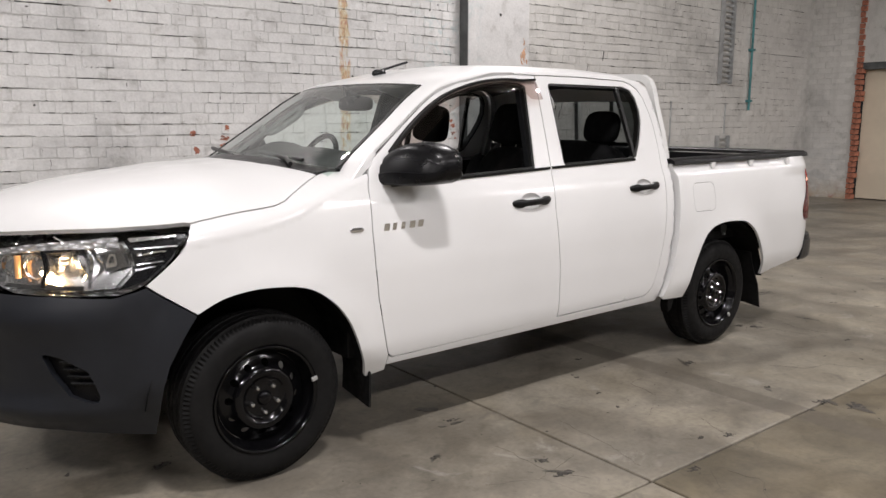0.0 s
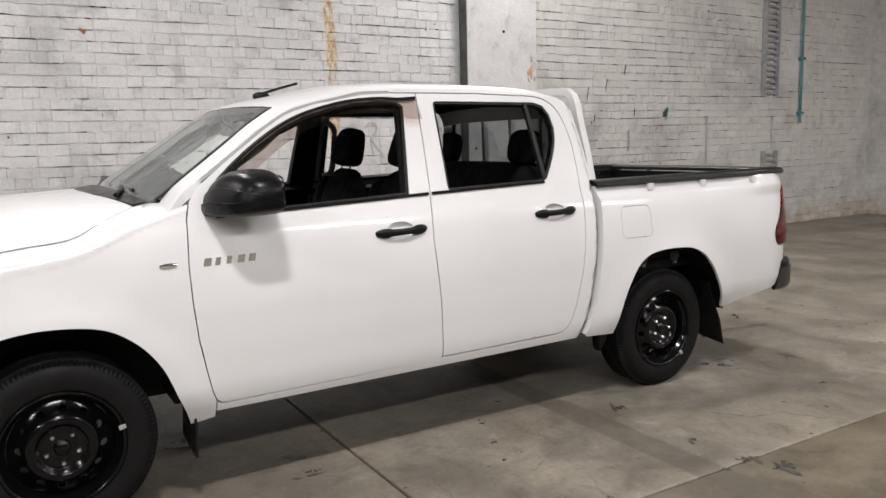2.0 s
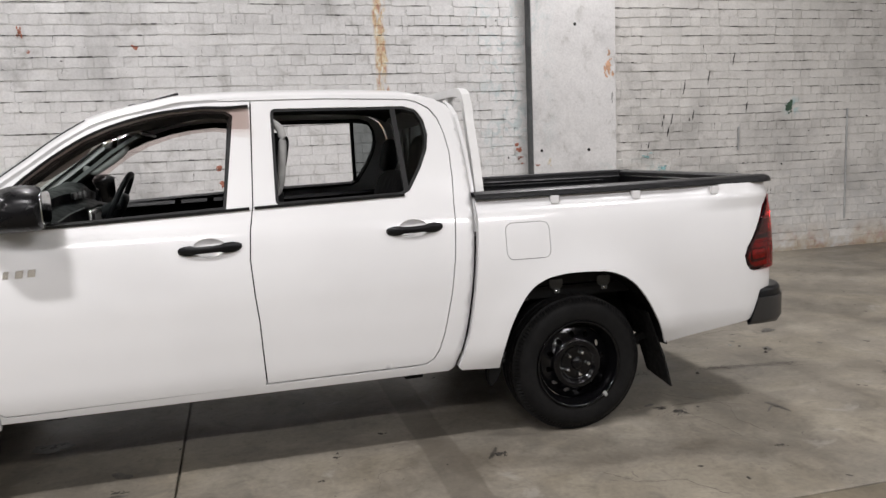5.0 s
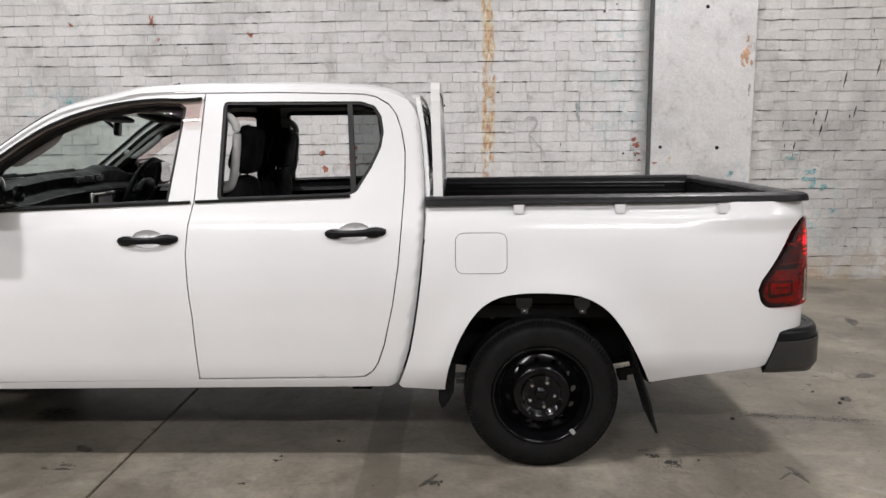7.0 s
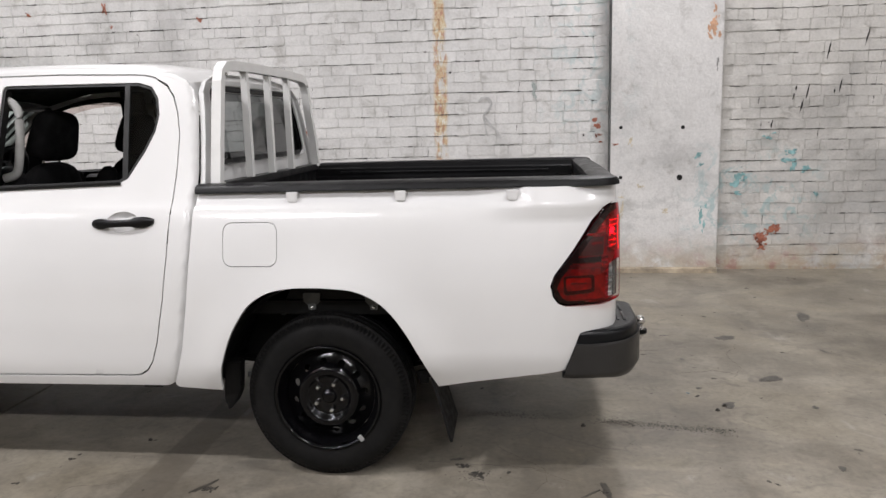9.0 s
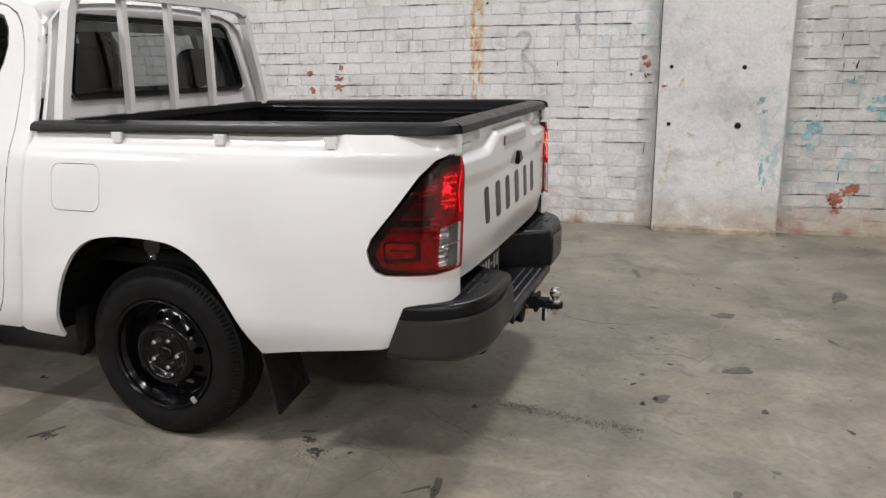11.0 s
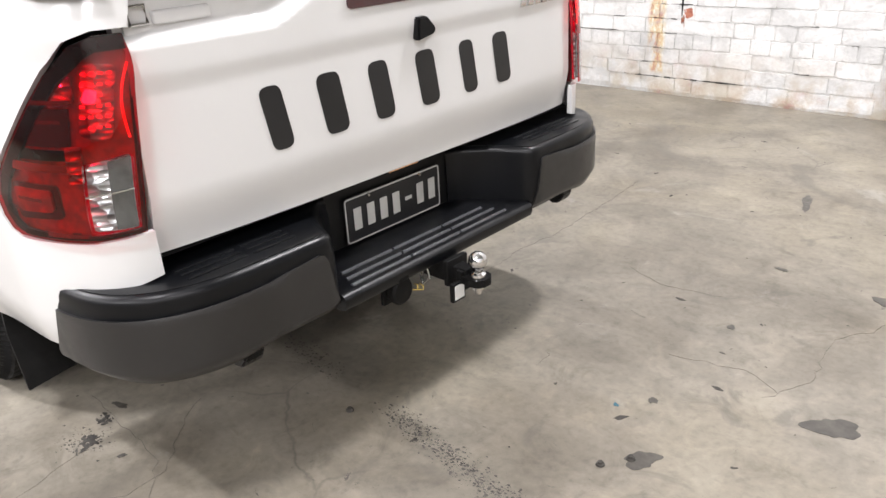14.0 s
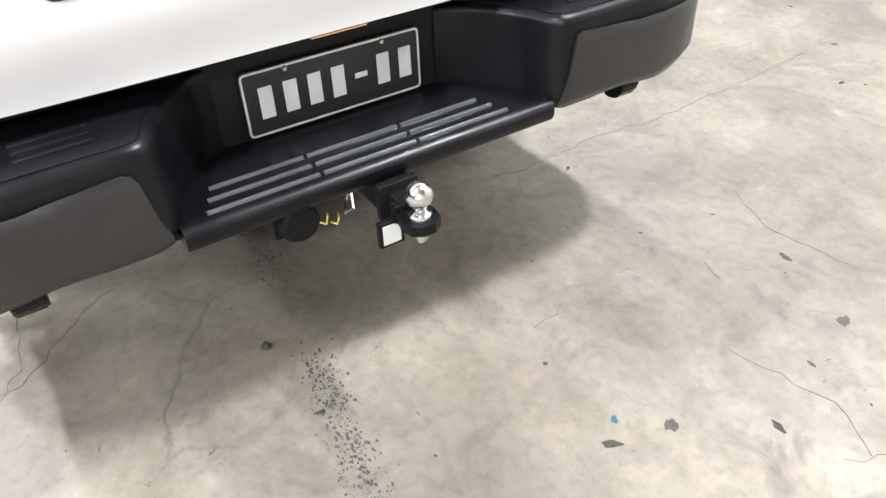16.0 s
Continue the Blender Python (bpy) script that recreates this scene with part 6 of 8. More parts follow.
def tailgate():
    outline = rounded([(-0.719, 0.676), (0.719, 0.676), (0.7135, 0.90), (0.704, 1.165), (-0.704, 1.165), (-0.7135, 0.90)], 0.010)
    tg = part("tailgate", panel(outline, tail_face, [], 0.0095, 0.03, 0), WHITE, truck, "white closed tailgate with black lettering shapes")
    b = BM()
    box(b, 2.585, 2.620, -0.70, 0.70, 0.70, 1.165)
    part("tailgate_inner", b, LINER, tg, "black inner face of the tailgate", smooth=False)
    b = BM()
    box(b, 2.622, 2.655, -0.69, 0.69, 0.69, 1.160)
    part("tailgate_frame", b, WHITE, tg, smooth=False)
    b = BM()
    path = [(2.632, -0.690, 1.190), (2.636, 0.0, 1.192), (2.632, 0.690, 1.190)]
    sweep(b, path, [(-0.052, -0.018), (-0.050, 0.004), (-0.036, 0.014), (0.0, 0.017), (0.036, 0.014), (0.050, 0.004), (0.052, -0.020)])
    part("tailgate_cap", b, LINER, tg, "black plastic cap on the tailgate")
    # high brake lamp
    o = rounded([(-0.205, 1.082), (0.160, 1.080), (0.156, 1.116), (-0.201, 1.119)], 0.012)
    part("brake_lamp", panel(o, tail_face, [], 0.02, 0.006, 0, 0.005), DARKRED, tg, "dark red high brake lamp")
    # small black grip
    b = BM()
    f = tail_face(0.03, 1.0)[0]
    prism(b, [(0.000, 0.985), (0.062, 0.996), (0.064, 1.010), (0.034, 1.040), (0.004, 1.039)], f - 0.004, f + 0.020, "x")
    bmesh.ops.bevel(b, geom=b.edges[:], offset=0.004, segments=2, affect="EDGES")
    part("tailgate_latch", b, TRIM, tg, "small black tailgate latch cover")
    # six plain slanted shapes where the maker's lettering is
    for y, wd in ((-0.472, 0.120), (-0.330, 0.145), (-0.175, 0.135), (-0.020, 0.145), (0.150, 0.120), (0.285, 0.140)):
        sh = 0.012
        o = [(y + wd * 0.22 + sh, 0.820), (y + wd * 0.68 + sh, 0.820), (y + wd * 0.68 - sh, 0.958), (y + wd * 0.22 - sh, 0.958)]
        part("lettering_shape", panel(rounded(o, 0.022, 4), tail_face, [], 0.02, 0.001, 0, 0.0016), DECAL, tg, "plain black slanted decal shape")
    for k in range(5):
        y = 0.430 + 0.036 * k
        o = [(y, 1.012), (y + 0.026, 1.012), (y + 0.030, 1.036), (y + 0.004, 1.036)]
        part("badge_bar", panel(o, tail_face, [], 0.02, 0.003, 0, 0.004), CHROME, tg, "chrome badge bar")
    for sd, yh in ((-1, -0.46), (1, 0.375)):
        # hinge pad in the recess, with a latch loop at its outer end
        b = BM()
        f = tail_face(sd * 0.59, 1.118)[0]
        y0, y1 = sorted((sd * 0.515, sd * 0.635))
        box(b, f - 0.01, f + 0.013, y0, y1, 1.105, 1.130, 0.006, 3)
        part("tailgate_pad", b, WHITE, tg, "white raised pad at the tailgate's corner")
        b = BM()
        tube(b, [(f + 0.008, sd * 0.645, 1.110), (f + 0.008, sd * 0.680, 1.110), (f + 0.008, sd * 0.682, 1.142), (f + 0.008, sd * 0.648, 1.142)], 0.004, 8, True)
        part("latch_loop", b, STEEL, tg, "small bright latch loop")
        b = BM()
        f = tail_face(yh, 1.14)[0]
        prism(b, [(yh - 0.022, 1.174), (yh + 0.022, 1.174), (yh + 0.014, 1.134), (yh - 0.014, 1.134)], f - 0.004, f + 0.020, "x")
        bmesh.ops.bevel(b, geom=b.edges[:], offset=0.003, segments=2, affect="EDGES")
        part("rope_hook", b, WHITE, tg, "small white rope hook")


def rear_bumper():
    side = corner_line(2.50, 0.880, 0.285, 0.317, 2.5, 1)
    turn_in = flowing([(2.785, 0.42), (2.784, 0.398), (2.777, 0.378), (2.760, 0.363), (2.735, 0.352), (2.70, 0.338), (2.66, 0.315), (2.62, 0.283), (2.592, 0.255), (2.580, 0.225)], 5)
    start = side.end + 0.143
    way = [start]
    for p, q in zip(turn_in, turn_in[1:]):
        way.append(way[-1] + math.dist(p, q))

    def plan(u):
        """The bumper's line: along the side, round the corner, across the back and in beside the step."""
        if u <= start:
            return side(u)
        k = min(len(way) - 1, max(1, int(np.searchsorted(way, u))))
        f = (u - way[k - 1]) / (way[k] - way[k - 1])
        return turn_in[k - 1][0] + f * (turn_in[k][0] - turn_in[k - 1][0]), turn_in[k - 1][1] + f * (turn_in[k][1] - turn_in[k - 1][1])

    def shell(u, q):
        """q: height up to the rounded edge, then the way in across the top."""
        e = 0.006
        x, w = plan(u)
        (xa, wa), (xb, wb) = plan(u - e), plan(u + e)
        n = Vector((-(wb - wa), xb - xa)).normalized()
        r = 0.020
        d, z = 0.026 * ramp(0.478 - q, 0.0, 0.035) ** 2 + 0.004 * ramp(q, 0.586, 0.594), q
        if q > 0.614:
            a = min(math.pi / 2, (q - 0.614) / r)
            d += r * (1 - math.cos(a)) + max(0.0, q - 0.614 - r * math.pi / 2)
            z = 0.614 + r * math.sin(a)
        if q < 0.478 and u < start:
            z -= 0.012 * ramp(u, 2.60, 2.75) * (1 - ramp(u, side.end - 0.10, side.end + 0.02)) * ramp(0.478 - q, 0, 0.03)
        return (x - n.x * d, w - n.y * d, z)

    def on_back(w):
        return side.end + (0.563 - w)

    def front(z):
        return 2.475 + (z - 0.463) * 0.38
    base = None
    for sd in (-1, 1):
        edge = [(front(z), z) for z in (0.455, 0.50, 0.55, 0.60, 0.64)] + [(front(0.64) + 0.001, 0.655)]
        outline = edge + [(side.end, 0.655), (start + 0.02, 0.655), (start + 0.10, 0.652), (way[-1], 0.645), (way[-1], 0.455), (start + 0.05, 0.440), (side.end, 0.447)]
        me = panel(outline, shell, [], 0.016, 0.02, sd, core=(0, 0, 0.3))
        if base is None:
            base = part("rear_bumper", me, STEPBLK, truck, "black and dark grey plastic rear step bumper")
        else:
            part("bumper_shell", me, STEPBLK, base, "black moulded bumper corner and cheek")
        face = ([(front(z) + 0.003, z) for z in (0.452, 0.50, 0.55, 0.585)] + [(2.70, 0.587), (side.end, 0.588), (on_back(0.46), 0.596)]
                + [(on_back(w), z) for w, z in ((0.425, 0.599), (0.412, 0.594), (0.405, 0.582), (0.393, 0.51), (0.372, 0.448), (0.400, 0.441), (0.48, 0.441), (0.53, 0.449), (0.57, 0.453))] + [(2.66, 0.452)])
        part("lower_face", panel(face, shell, [], 0.016, 0.010, sd, 0.006, core=(0, 0, 0.3)), GREYPL, base, "dark grey grained plastic bumper corner")
        # tread ribs on the corner's top, in two lengths
        for k in range(3):
            for y0, y1 in ((0.56, 0.70), (0.435, 0.545)):
                b = BM()
                x = 2.664 + 0.026 * k
                box(b, x, x + 0.011, sd * (y0 + y1) / 2 - (y1 - y0) / 2, sd * (y0 + y1) / 2 + (y1 - y0) / 2, 0.630, 0.6375, 0.003, 2)
                part("tread_rib", b, STEPBLK, base)
        # ribbed top of the corner, up to the body
        b = BM()
        line = []
        for k in range(60):
            u = front(0.64) + 0.012 + (way[-1] - 0.02 - front(0.64) - 0.012) * k / 59
            (x, w), (xa, wa), (xb, wb) = plan(u), plan(u - 0.006), plan(u + 0.006)
            n = Vector((-(wb - wa), xb - xa)).normalized()
            line.append((x - n.x * 0.021, sd * (w - n.y * 0.021)))
        prism(b, line + [(2.555, line[-1][1])], 0.590, 0.6338, "z")
        part("bumper_top", b, STEPBLK, base, "black plastic top of the bumper corner", smooth=False)
        # mounting bracket under the corner
        b = BM()
        prism(b, [(2.66, 0.452), (2.755, 0.452), (2.752, 0.418), (2.736, 0.396), (2.706, 0.390), (2.690, 0.412)], sd * 0.60 - 0.026, sd * 0.60 + 0.026, "y")
        bmesh.ops.bevel(b, geom=b.edges[:], offset=0.004, segments=2, affect="EDGES")
        part("bumper_mount", b, SATIN, base, "black bracket under the bumper corner", smooth=False)
    # step
    b = BM()
    prism(b, [(2.570, 0.474), (2.756, 0.474), (2.770, 0.4735), (2.779, 0.470), (2.785, 0.462), (2.785, 0.446), (2.779, 0.434), (2.766, 0.430), (2.60, 0.436), (2.570, 0.45)], -0.365, 0.365, "y")
    part("step", b, STEPBLK, base, "black plastic rear step")
    # step ribs, with their bright reflections painted in as a paler tone
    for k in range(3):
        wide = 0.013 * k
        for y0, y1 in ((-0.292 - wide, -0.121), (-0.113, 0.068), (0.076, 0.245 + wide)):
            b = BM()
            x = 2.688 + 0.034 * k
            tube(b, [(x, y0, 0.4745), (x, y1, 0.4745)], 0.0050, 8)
            part("step_rib", b, RIBSHINE, base)
    b = BM()
    box(b, 2.560, 2.572, -0.36, 0.36, 0.44, 0.674, 0.002)
    part("plate_backing", b, SEAL, base, "black recess behind the number plate", smooth=False)
    # number plate with plain bars
    plate = tagged(part("number_plate", prism(BM(), rounded([(-0.176, 0.479), (0.188, 0.479), (0.188, 0.606), (-0.176, 0.606)], 0.012), 2.580, 2.583, "x"), PLATE_B, truck, "black number plate with silver border and bars", smooth=False))
    rim = rounded([(-0.174, 0.481), (0.186, 0.481), (0.186, 0.604), (-0.174, 0.604)], 0.011)
    part("plate_border", panel(rim, lambda y, z: (2.5842, y, z), [inset(rim, 0.004)], 0.03, 0.0005, 0), PLATE_W, plate)
    for k in range(7):
        y = -0.155 + 0.0475 * k
        b = BM()
        h = (0.030, 0.030, 0.030, 0.030, 0.005, 0.030, 0.030)[k]
        box(b, 2.583, 2.5845, y + 0.010, y + 0.036, 0.5425 - h, 0.5425 + h)
        part("plate_bar", b, PLATE_W, plate, smooth=False)
    for y in (-0.09, 0.105):
        for z in (0.596,):
            b = BM()
            lathe(b, [(0.0005, 0.004), (0.004, 0.004), (0.006, 0.0)], 10, "x", (2.584, y, z))
            part("plate_screw", b, STEEL, plate)
    b = BM()
    box(b, 2.60, 2.63, -0.05, 0.06, 0.652, 0.668, 0.004)
    part("plate_lamp", b, LIT_PLATE, base, "small number plate lamp")
    # tow bar
    b = BM()
    box(b, 2.20, 2.805, -0.032, 0.032, 0.378, 0.436, 0.006)
    box(b, 2.792, 2.808, -0.040, 0.040, 0.370, 0.442, 0.004)
    tow = part("tow_hitch", b, CHASSIS, truck, "black tow hitch with a chrome ball")
    b = BM()
    box(b, 2.79, 2.85, -0.021, 0.021, 0.386, 0.424, 0.004)
    prism(b, [(2.835, -0.026), (2.870, -0.034), (2.895, -0.030), (2.908, -0.012), (2.908, 0.012), (2.895, 0.030), (2.870, 0.034), (2.835, 0.026)], 0.388, 0.408, "z")
    box(b, 2.825, 2.845, -0.03, 0.03, 0.362, 0.420, 0.003)
    box(b, 2.832, 2.8452, -0.064, -0.016, 0.344, 0.396, 0.002)
    part("tongue", b, CHASSIS, tow, "black tow tongue", smooth=False)
    b = BM()
    prof = [(0.0005, 0.476)] + [(0.025 * math.sin(a), 0.451 + 0.025 * math.cos(a)) for a in [0.25 * k for k in range(1, 11)]] + [(0.013, 0.428), (0.013, 0.420), (0.021, 0.416), (0.022, 0.409), (0.0005, 0.409)]
    lathe(b, prof, 26, "z", (2.876, 0, 0))
    part("tow_ball", b, CHROME, tow, "chrome tow ball")
    b = BM()
    lathe(b, [(0.0005, 0.388), (0.018, 0.388), (0.018, 0.372), (0.010, 0.370), (0.010, 0.358), (0.0005, 0.358)], 6, "z", (2.876, 0, 0))
    part("ball_nut", b, STEEL, tow)
    b = BM()
    prism(b, [(-0.058, 0.352), (-0.024, 0.352), (-0.024, 0.384), (-0.036, 0.390), (-0.058, 0.390)], 2.8455, 2.8480, "x")
    part("hitch_label", b, RACK, tow, "pale worn label on the tow tongue", smooth=False)
    b = BM()
    lathe(b, [(0.0005, -0.05), (0.022, -0.05), (0.024, 0.0), (0.031, 0.004), (0.033, 0.020), (0.036, 0.022), (0.036, 0.034), (0.030, 0.040), (0.0005, 0.042)], 22, "x", (2.74, -0.175, 0.405))
    box(b, 2.760, 2.786, -0.192, -0.158, 0.436, 0.450, 0.004)
    box(b, 2.735, 2.748, -0.215, -0.135, 0.370, 0.445, 0.003)
    part("trailer_socket", b, CHASSIS, tow, "black trailer plug socket")
    b = BM()
    tube(b, [(2.76, -0.07, 0.43), (2.775, -0.075, 0.40), (2.76, -0.085, 0.385), (2.745, -0.075, 0.40), (2.75, -0.07, 0.43)], 0.004, 6)
    part("safety_chain_loop", b, STEEL, tow)
    for k, (y, z) in enumerate(((-0.122, 0.402), (-0.102, 0.394))):
        b = BM()
        tube(b, [(2.765, y, z), (2.785, y - 0.008, z + 0.006 - 0.004 * k), (2.79, y - 0.014, z - 0.004), (2.775, y - 0.020, z - 0.006)], 0.0017, 6)
        part("wire_end", b, YELLOWWIRE, tow, "loose yellow wire end")


def headboard():
    rack = BM()
    # welded white frame: two posts that bend into a top bar
    pts = [(1.096, -0.720, 1.19), (1.092, -0.682, 1.35), (1.086, -0.638, 1.50), (1.084, -0.612, 1.60), (1.083, -0.588, 1.645), (1.083, -0.55, 1.668), (1.083, -0.48, 1.676)]
    path = pts + [(1.083, y, 1.682) for y in (-0.25, 0.0, 0.25)] + [(x, -y, z) for x, y, z in pts[::-1]]
    sweep(rack, path, [(-0.020, -0.020), (0.020, -0.020), (0.020, 0.020), (-0.020, 0.020)], up=(1, 0, 0))
    ob = part("headboard", rack, RACK, truck, "white steel headboard rack behind the cab", smooth=False)
    for y0, y1 in ((-0.332, -0.315), (-0.036, -0.020), (0.264, 0.270)):
        b = BM()
        sweep(b, [(1.092, y0, 1.185), (1.083, y1, 1.665)], [(-0.015, -0.015), (0.015, -0.015), (0.015, 0.015), (-0.015, 0.015)], up=(1, 0, 0))
        part("upright_bar", b, RACK, ob, smooth=False)
    for sd in (-1, 1):
        b = BM()
        box(b, 1.06, 1.115, sd * 0.705 - 0.03, sd * 0.705 + 0.03, 1.183, 1.197, 0.002)
        part("foot_plate", b, RACK, ob, smooth=False)
        b = BM()
        lathe(b, [(0.0005, 0.008), (0.007, 0.008), (0.008, 0.0)], 8, "x", (1.103, sd * 0.58, 1.635))
        part("bolt", b, STEEL, ob)


def wheels():
    # built facing -y, at the origin
    wide, rad = 0.205, 0.338
    prof = []
    half = wide / 2
    prof += [(0.212, -half + 0.012), (0.222, -half - 0.001), (0.238, -half - 0.0045), (0.258, -half - 0.0065), (0.278, -half - 0.0055), (0.292, -half - 0.0015), (0.304, -half + 0.005), (0.318, -half + 0.014), (0.329, -half + 0.026)]
    for a, b_ in ((-0.072, -0.045), (-0.037, -0.006), (0.006, 0.037), (0.045, 0.072)):
        prof += [(rad - abs(a) * 0.04, a), (rad - abs(b_) * 0.04, b_), (rad - 0.009, b_ + 0.001), (rad - 0.009, b_ + 0.007)]
    prof = prof[:-2]
    prof += [(0.329, half - 0.024), (0.318, half - 0.012), (0.300, half - 0.002), (0.275, half + 0.006), (0.245, half + 0.006), (0.222, half + 0.002), (0.212, half - 0.012)]

    def ripple(k, j):
        r, h = prof[k]
        if 0.31 < r < rad - 0.004 and abs(h) > 0.07:
            return -0.0095 if j % 2 == 0 else 0.0
        return -0.004 if (r > rad - 0.006 and j % 4 == 0 and 0.03 < abs(h) < 0.06) else 0.0
    b = BM()
    lathe(b, prof, 220, "y", ripple=ripple)
    tyre = bpy.data.meshes.new("tyre")
    bmesh.ops.recalc_face_normals(b, faces=b.faces)
    for f in b.faces:
        f.smooth = True
    for e in b.edges:
        if len(e.link_faces) == 2 and e.calc_face_angle(0.0) > 0.55:
            e.smooth = False
    b.to_mesh(tyre)
    b.free()
    tyre.materials.append(RUBBER)
    # rim barrel
    b = BM()
    lathe(b, [(0.214, -0.098), (0.218, -0.106), (0.214, -0.110), (0.206, -0.106), (0.203, -0.092), (0.198, -0.080), (0.190, -0.072), (0.184, -0.055), (0.180, -0.02), (0.176, 0.02), (0.20, 0.09), (0.214, 0.10)], 72, "y")
    barrel = bpy.data.meshes.new("rim")
    bmesh.ops.recalc_face_normals(b, faces=b.faces)
    for f in b.faces:
        f.smooth = True
    b.to_mesh(barrel)
    b.free()
    barrel.materials.append(STEEL_B)
    # pressed steel disc with round holes
    def dish(r):
        f = curve([(0.0, -0.074), (0.035, -0.074), (0.060, -0.072), (0.078, -0.074), (0.092, -0.088), (0.105, -0.094), (0.118, -0.091), (0.135, -0.072), (0.155, -0.058), (0.180, -0.046)])
        return f(r)
    holes = []
    for k in range(12):
        a = 2 * math.pi * (k + 0.5) / 12
        cx, cz = 0.143 * math.cos(a), 0.143 * math.sin(a)
        holes.append([(cx + 0.0145 * math.cos(t), cz + 0.0145 * math.sin(t)) for t in [2 * math.pi * q / 12 for q in range(12)]])
    hub = [(0.031 * math.cos(t), 0.031 * math.sin(t)) for t in [2 * math.pi * q / 24 for q in range(24)]]
    outer = [(0.181 * math.cos(t), 0.181 * math.sin(t)) for t in [2 * math.pi * q / 72 for q in range(72)]]
    plate = panel(outer, lambda u, v: (u, dish(math.hypot(u, v)), v), holes + [hub], 0.008, 0.006, 0, out=(0, -1, 0))
    plate.materials.append(STEEL_B)
    b = BM()
    lathe(b, [(0.0005, -0.090), (0.022, -0.088), (0.027, -0.082), (0.031, -0.074), (0.031, -0.05)], 28, "y")
    cap = bpy.data.meshes.new("hub_cap")
    for f in b.faces:
        f.smooth = True
    b.to_mesh(cap)
    b.free()
    cap.materials.append(STEEL_B)
    b = BM()
    lathe(b, [(0.0005, -0.0960), (0.006, -0.0945), (0.0098, -0.0890), (0.0105, -0.070)], 6, "y")
    nut = bpy.data.meshes.new("wheel_nut")
    b.to_mesh(nut)
    b.free()
    nut.materials.append(STEEL)
    b = BM()
    box(b, -0.009, 0.009, -0.118, -0.108, 0.196, 0.222, 0.003)
    weight = bpy.data.meshes.new("balance_weight")
    b.to_mesh(weight)
    b.free()
    weight.materials.append(TRIMGREY)
    drum = BM()
    lathe(drum, [(0.02, -0.02), (0.135, -0.01), (0.14, 0.07), (0.02, 0.075)], 32, "y")
    dm = bpy.data.meshes.new("brake_drum")
    drum.to_mesh(dm)
    drum.free()
    dm.materials.append(CHASSIS)
    for cx, sd, spin in ((-1.5425, -1, 0.35), (1.5425, -1, 0.12), (-1.5425, 1, 0.9), (1.5425, 1, 1.7)):
        w = new("wheel", barrel)
        w.parent = truck
        w.location = (cx, sd * 0.735, 0.337)
        w.rotation_euler = (0, spin, 0 if sd < 0 else math.pi)
        tagged(w, "black steel wheel with five bright nuts")
        for nm, me in (("tyre", tyre), ("wheel_disc", plate), ("hub_cap", cap), ("brake_drum", dm)):
            o = new(nm, me)
            o.parent = w
        for k in range(5):
            a = 2 * math.pi * k / 5
            o = new("wheel_nut", nut)
            o.parent = w
            o.location = (0.057 * math.cos(a), 0, 0.057 * math.sin(a))
        o = new("balance_weight", weight)
        o.parent = w
        o.rotation_euler = (0, {(-1.5425, -1): 1.35 - spin, (1.5425, -1): 2.45 - spin}.get((cx, sd), 0.4), 0)


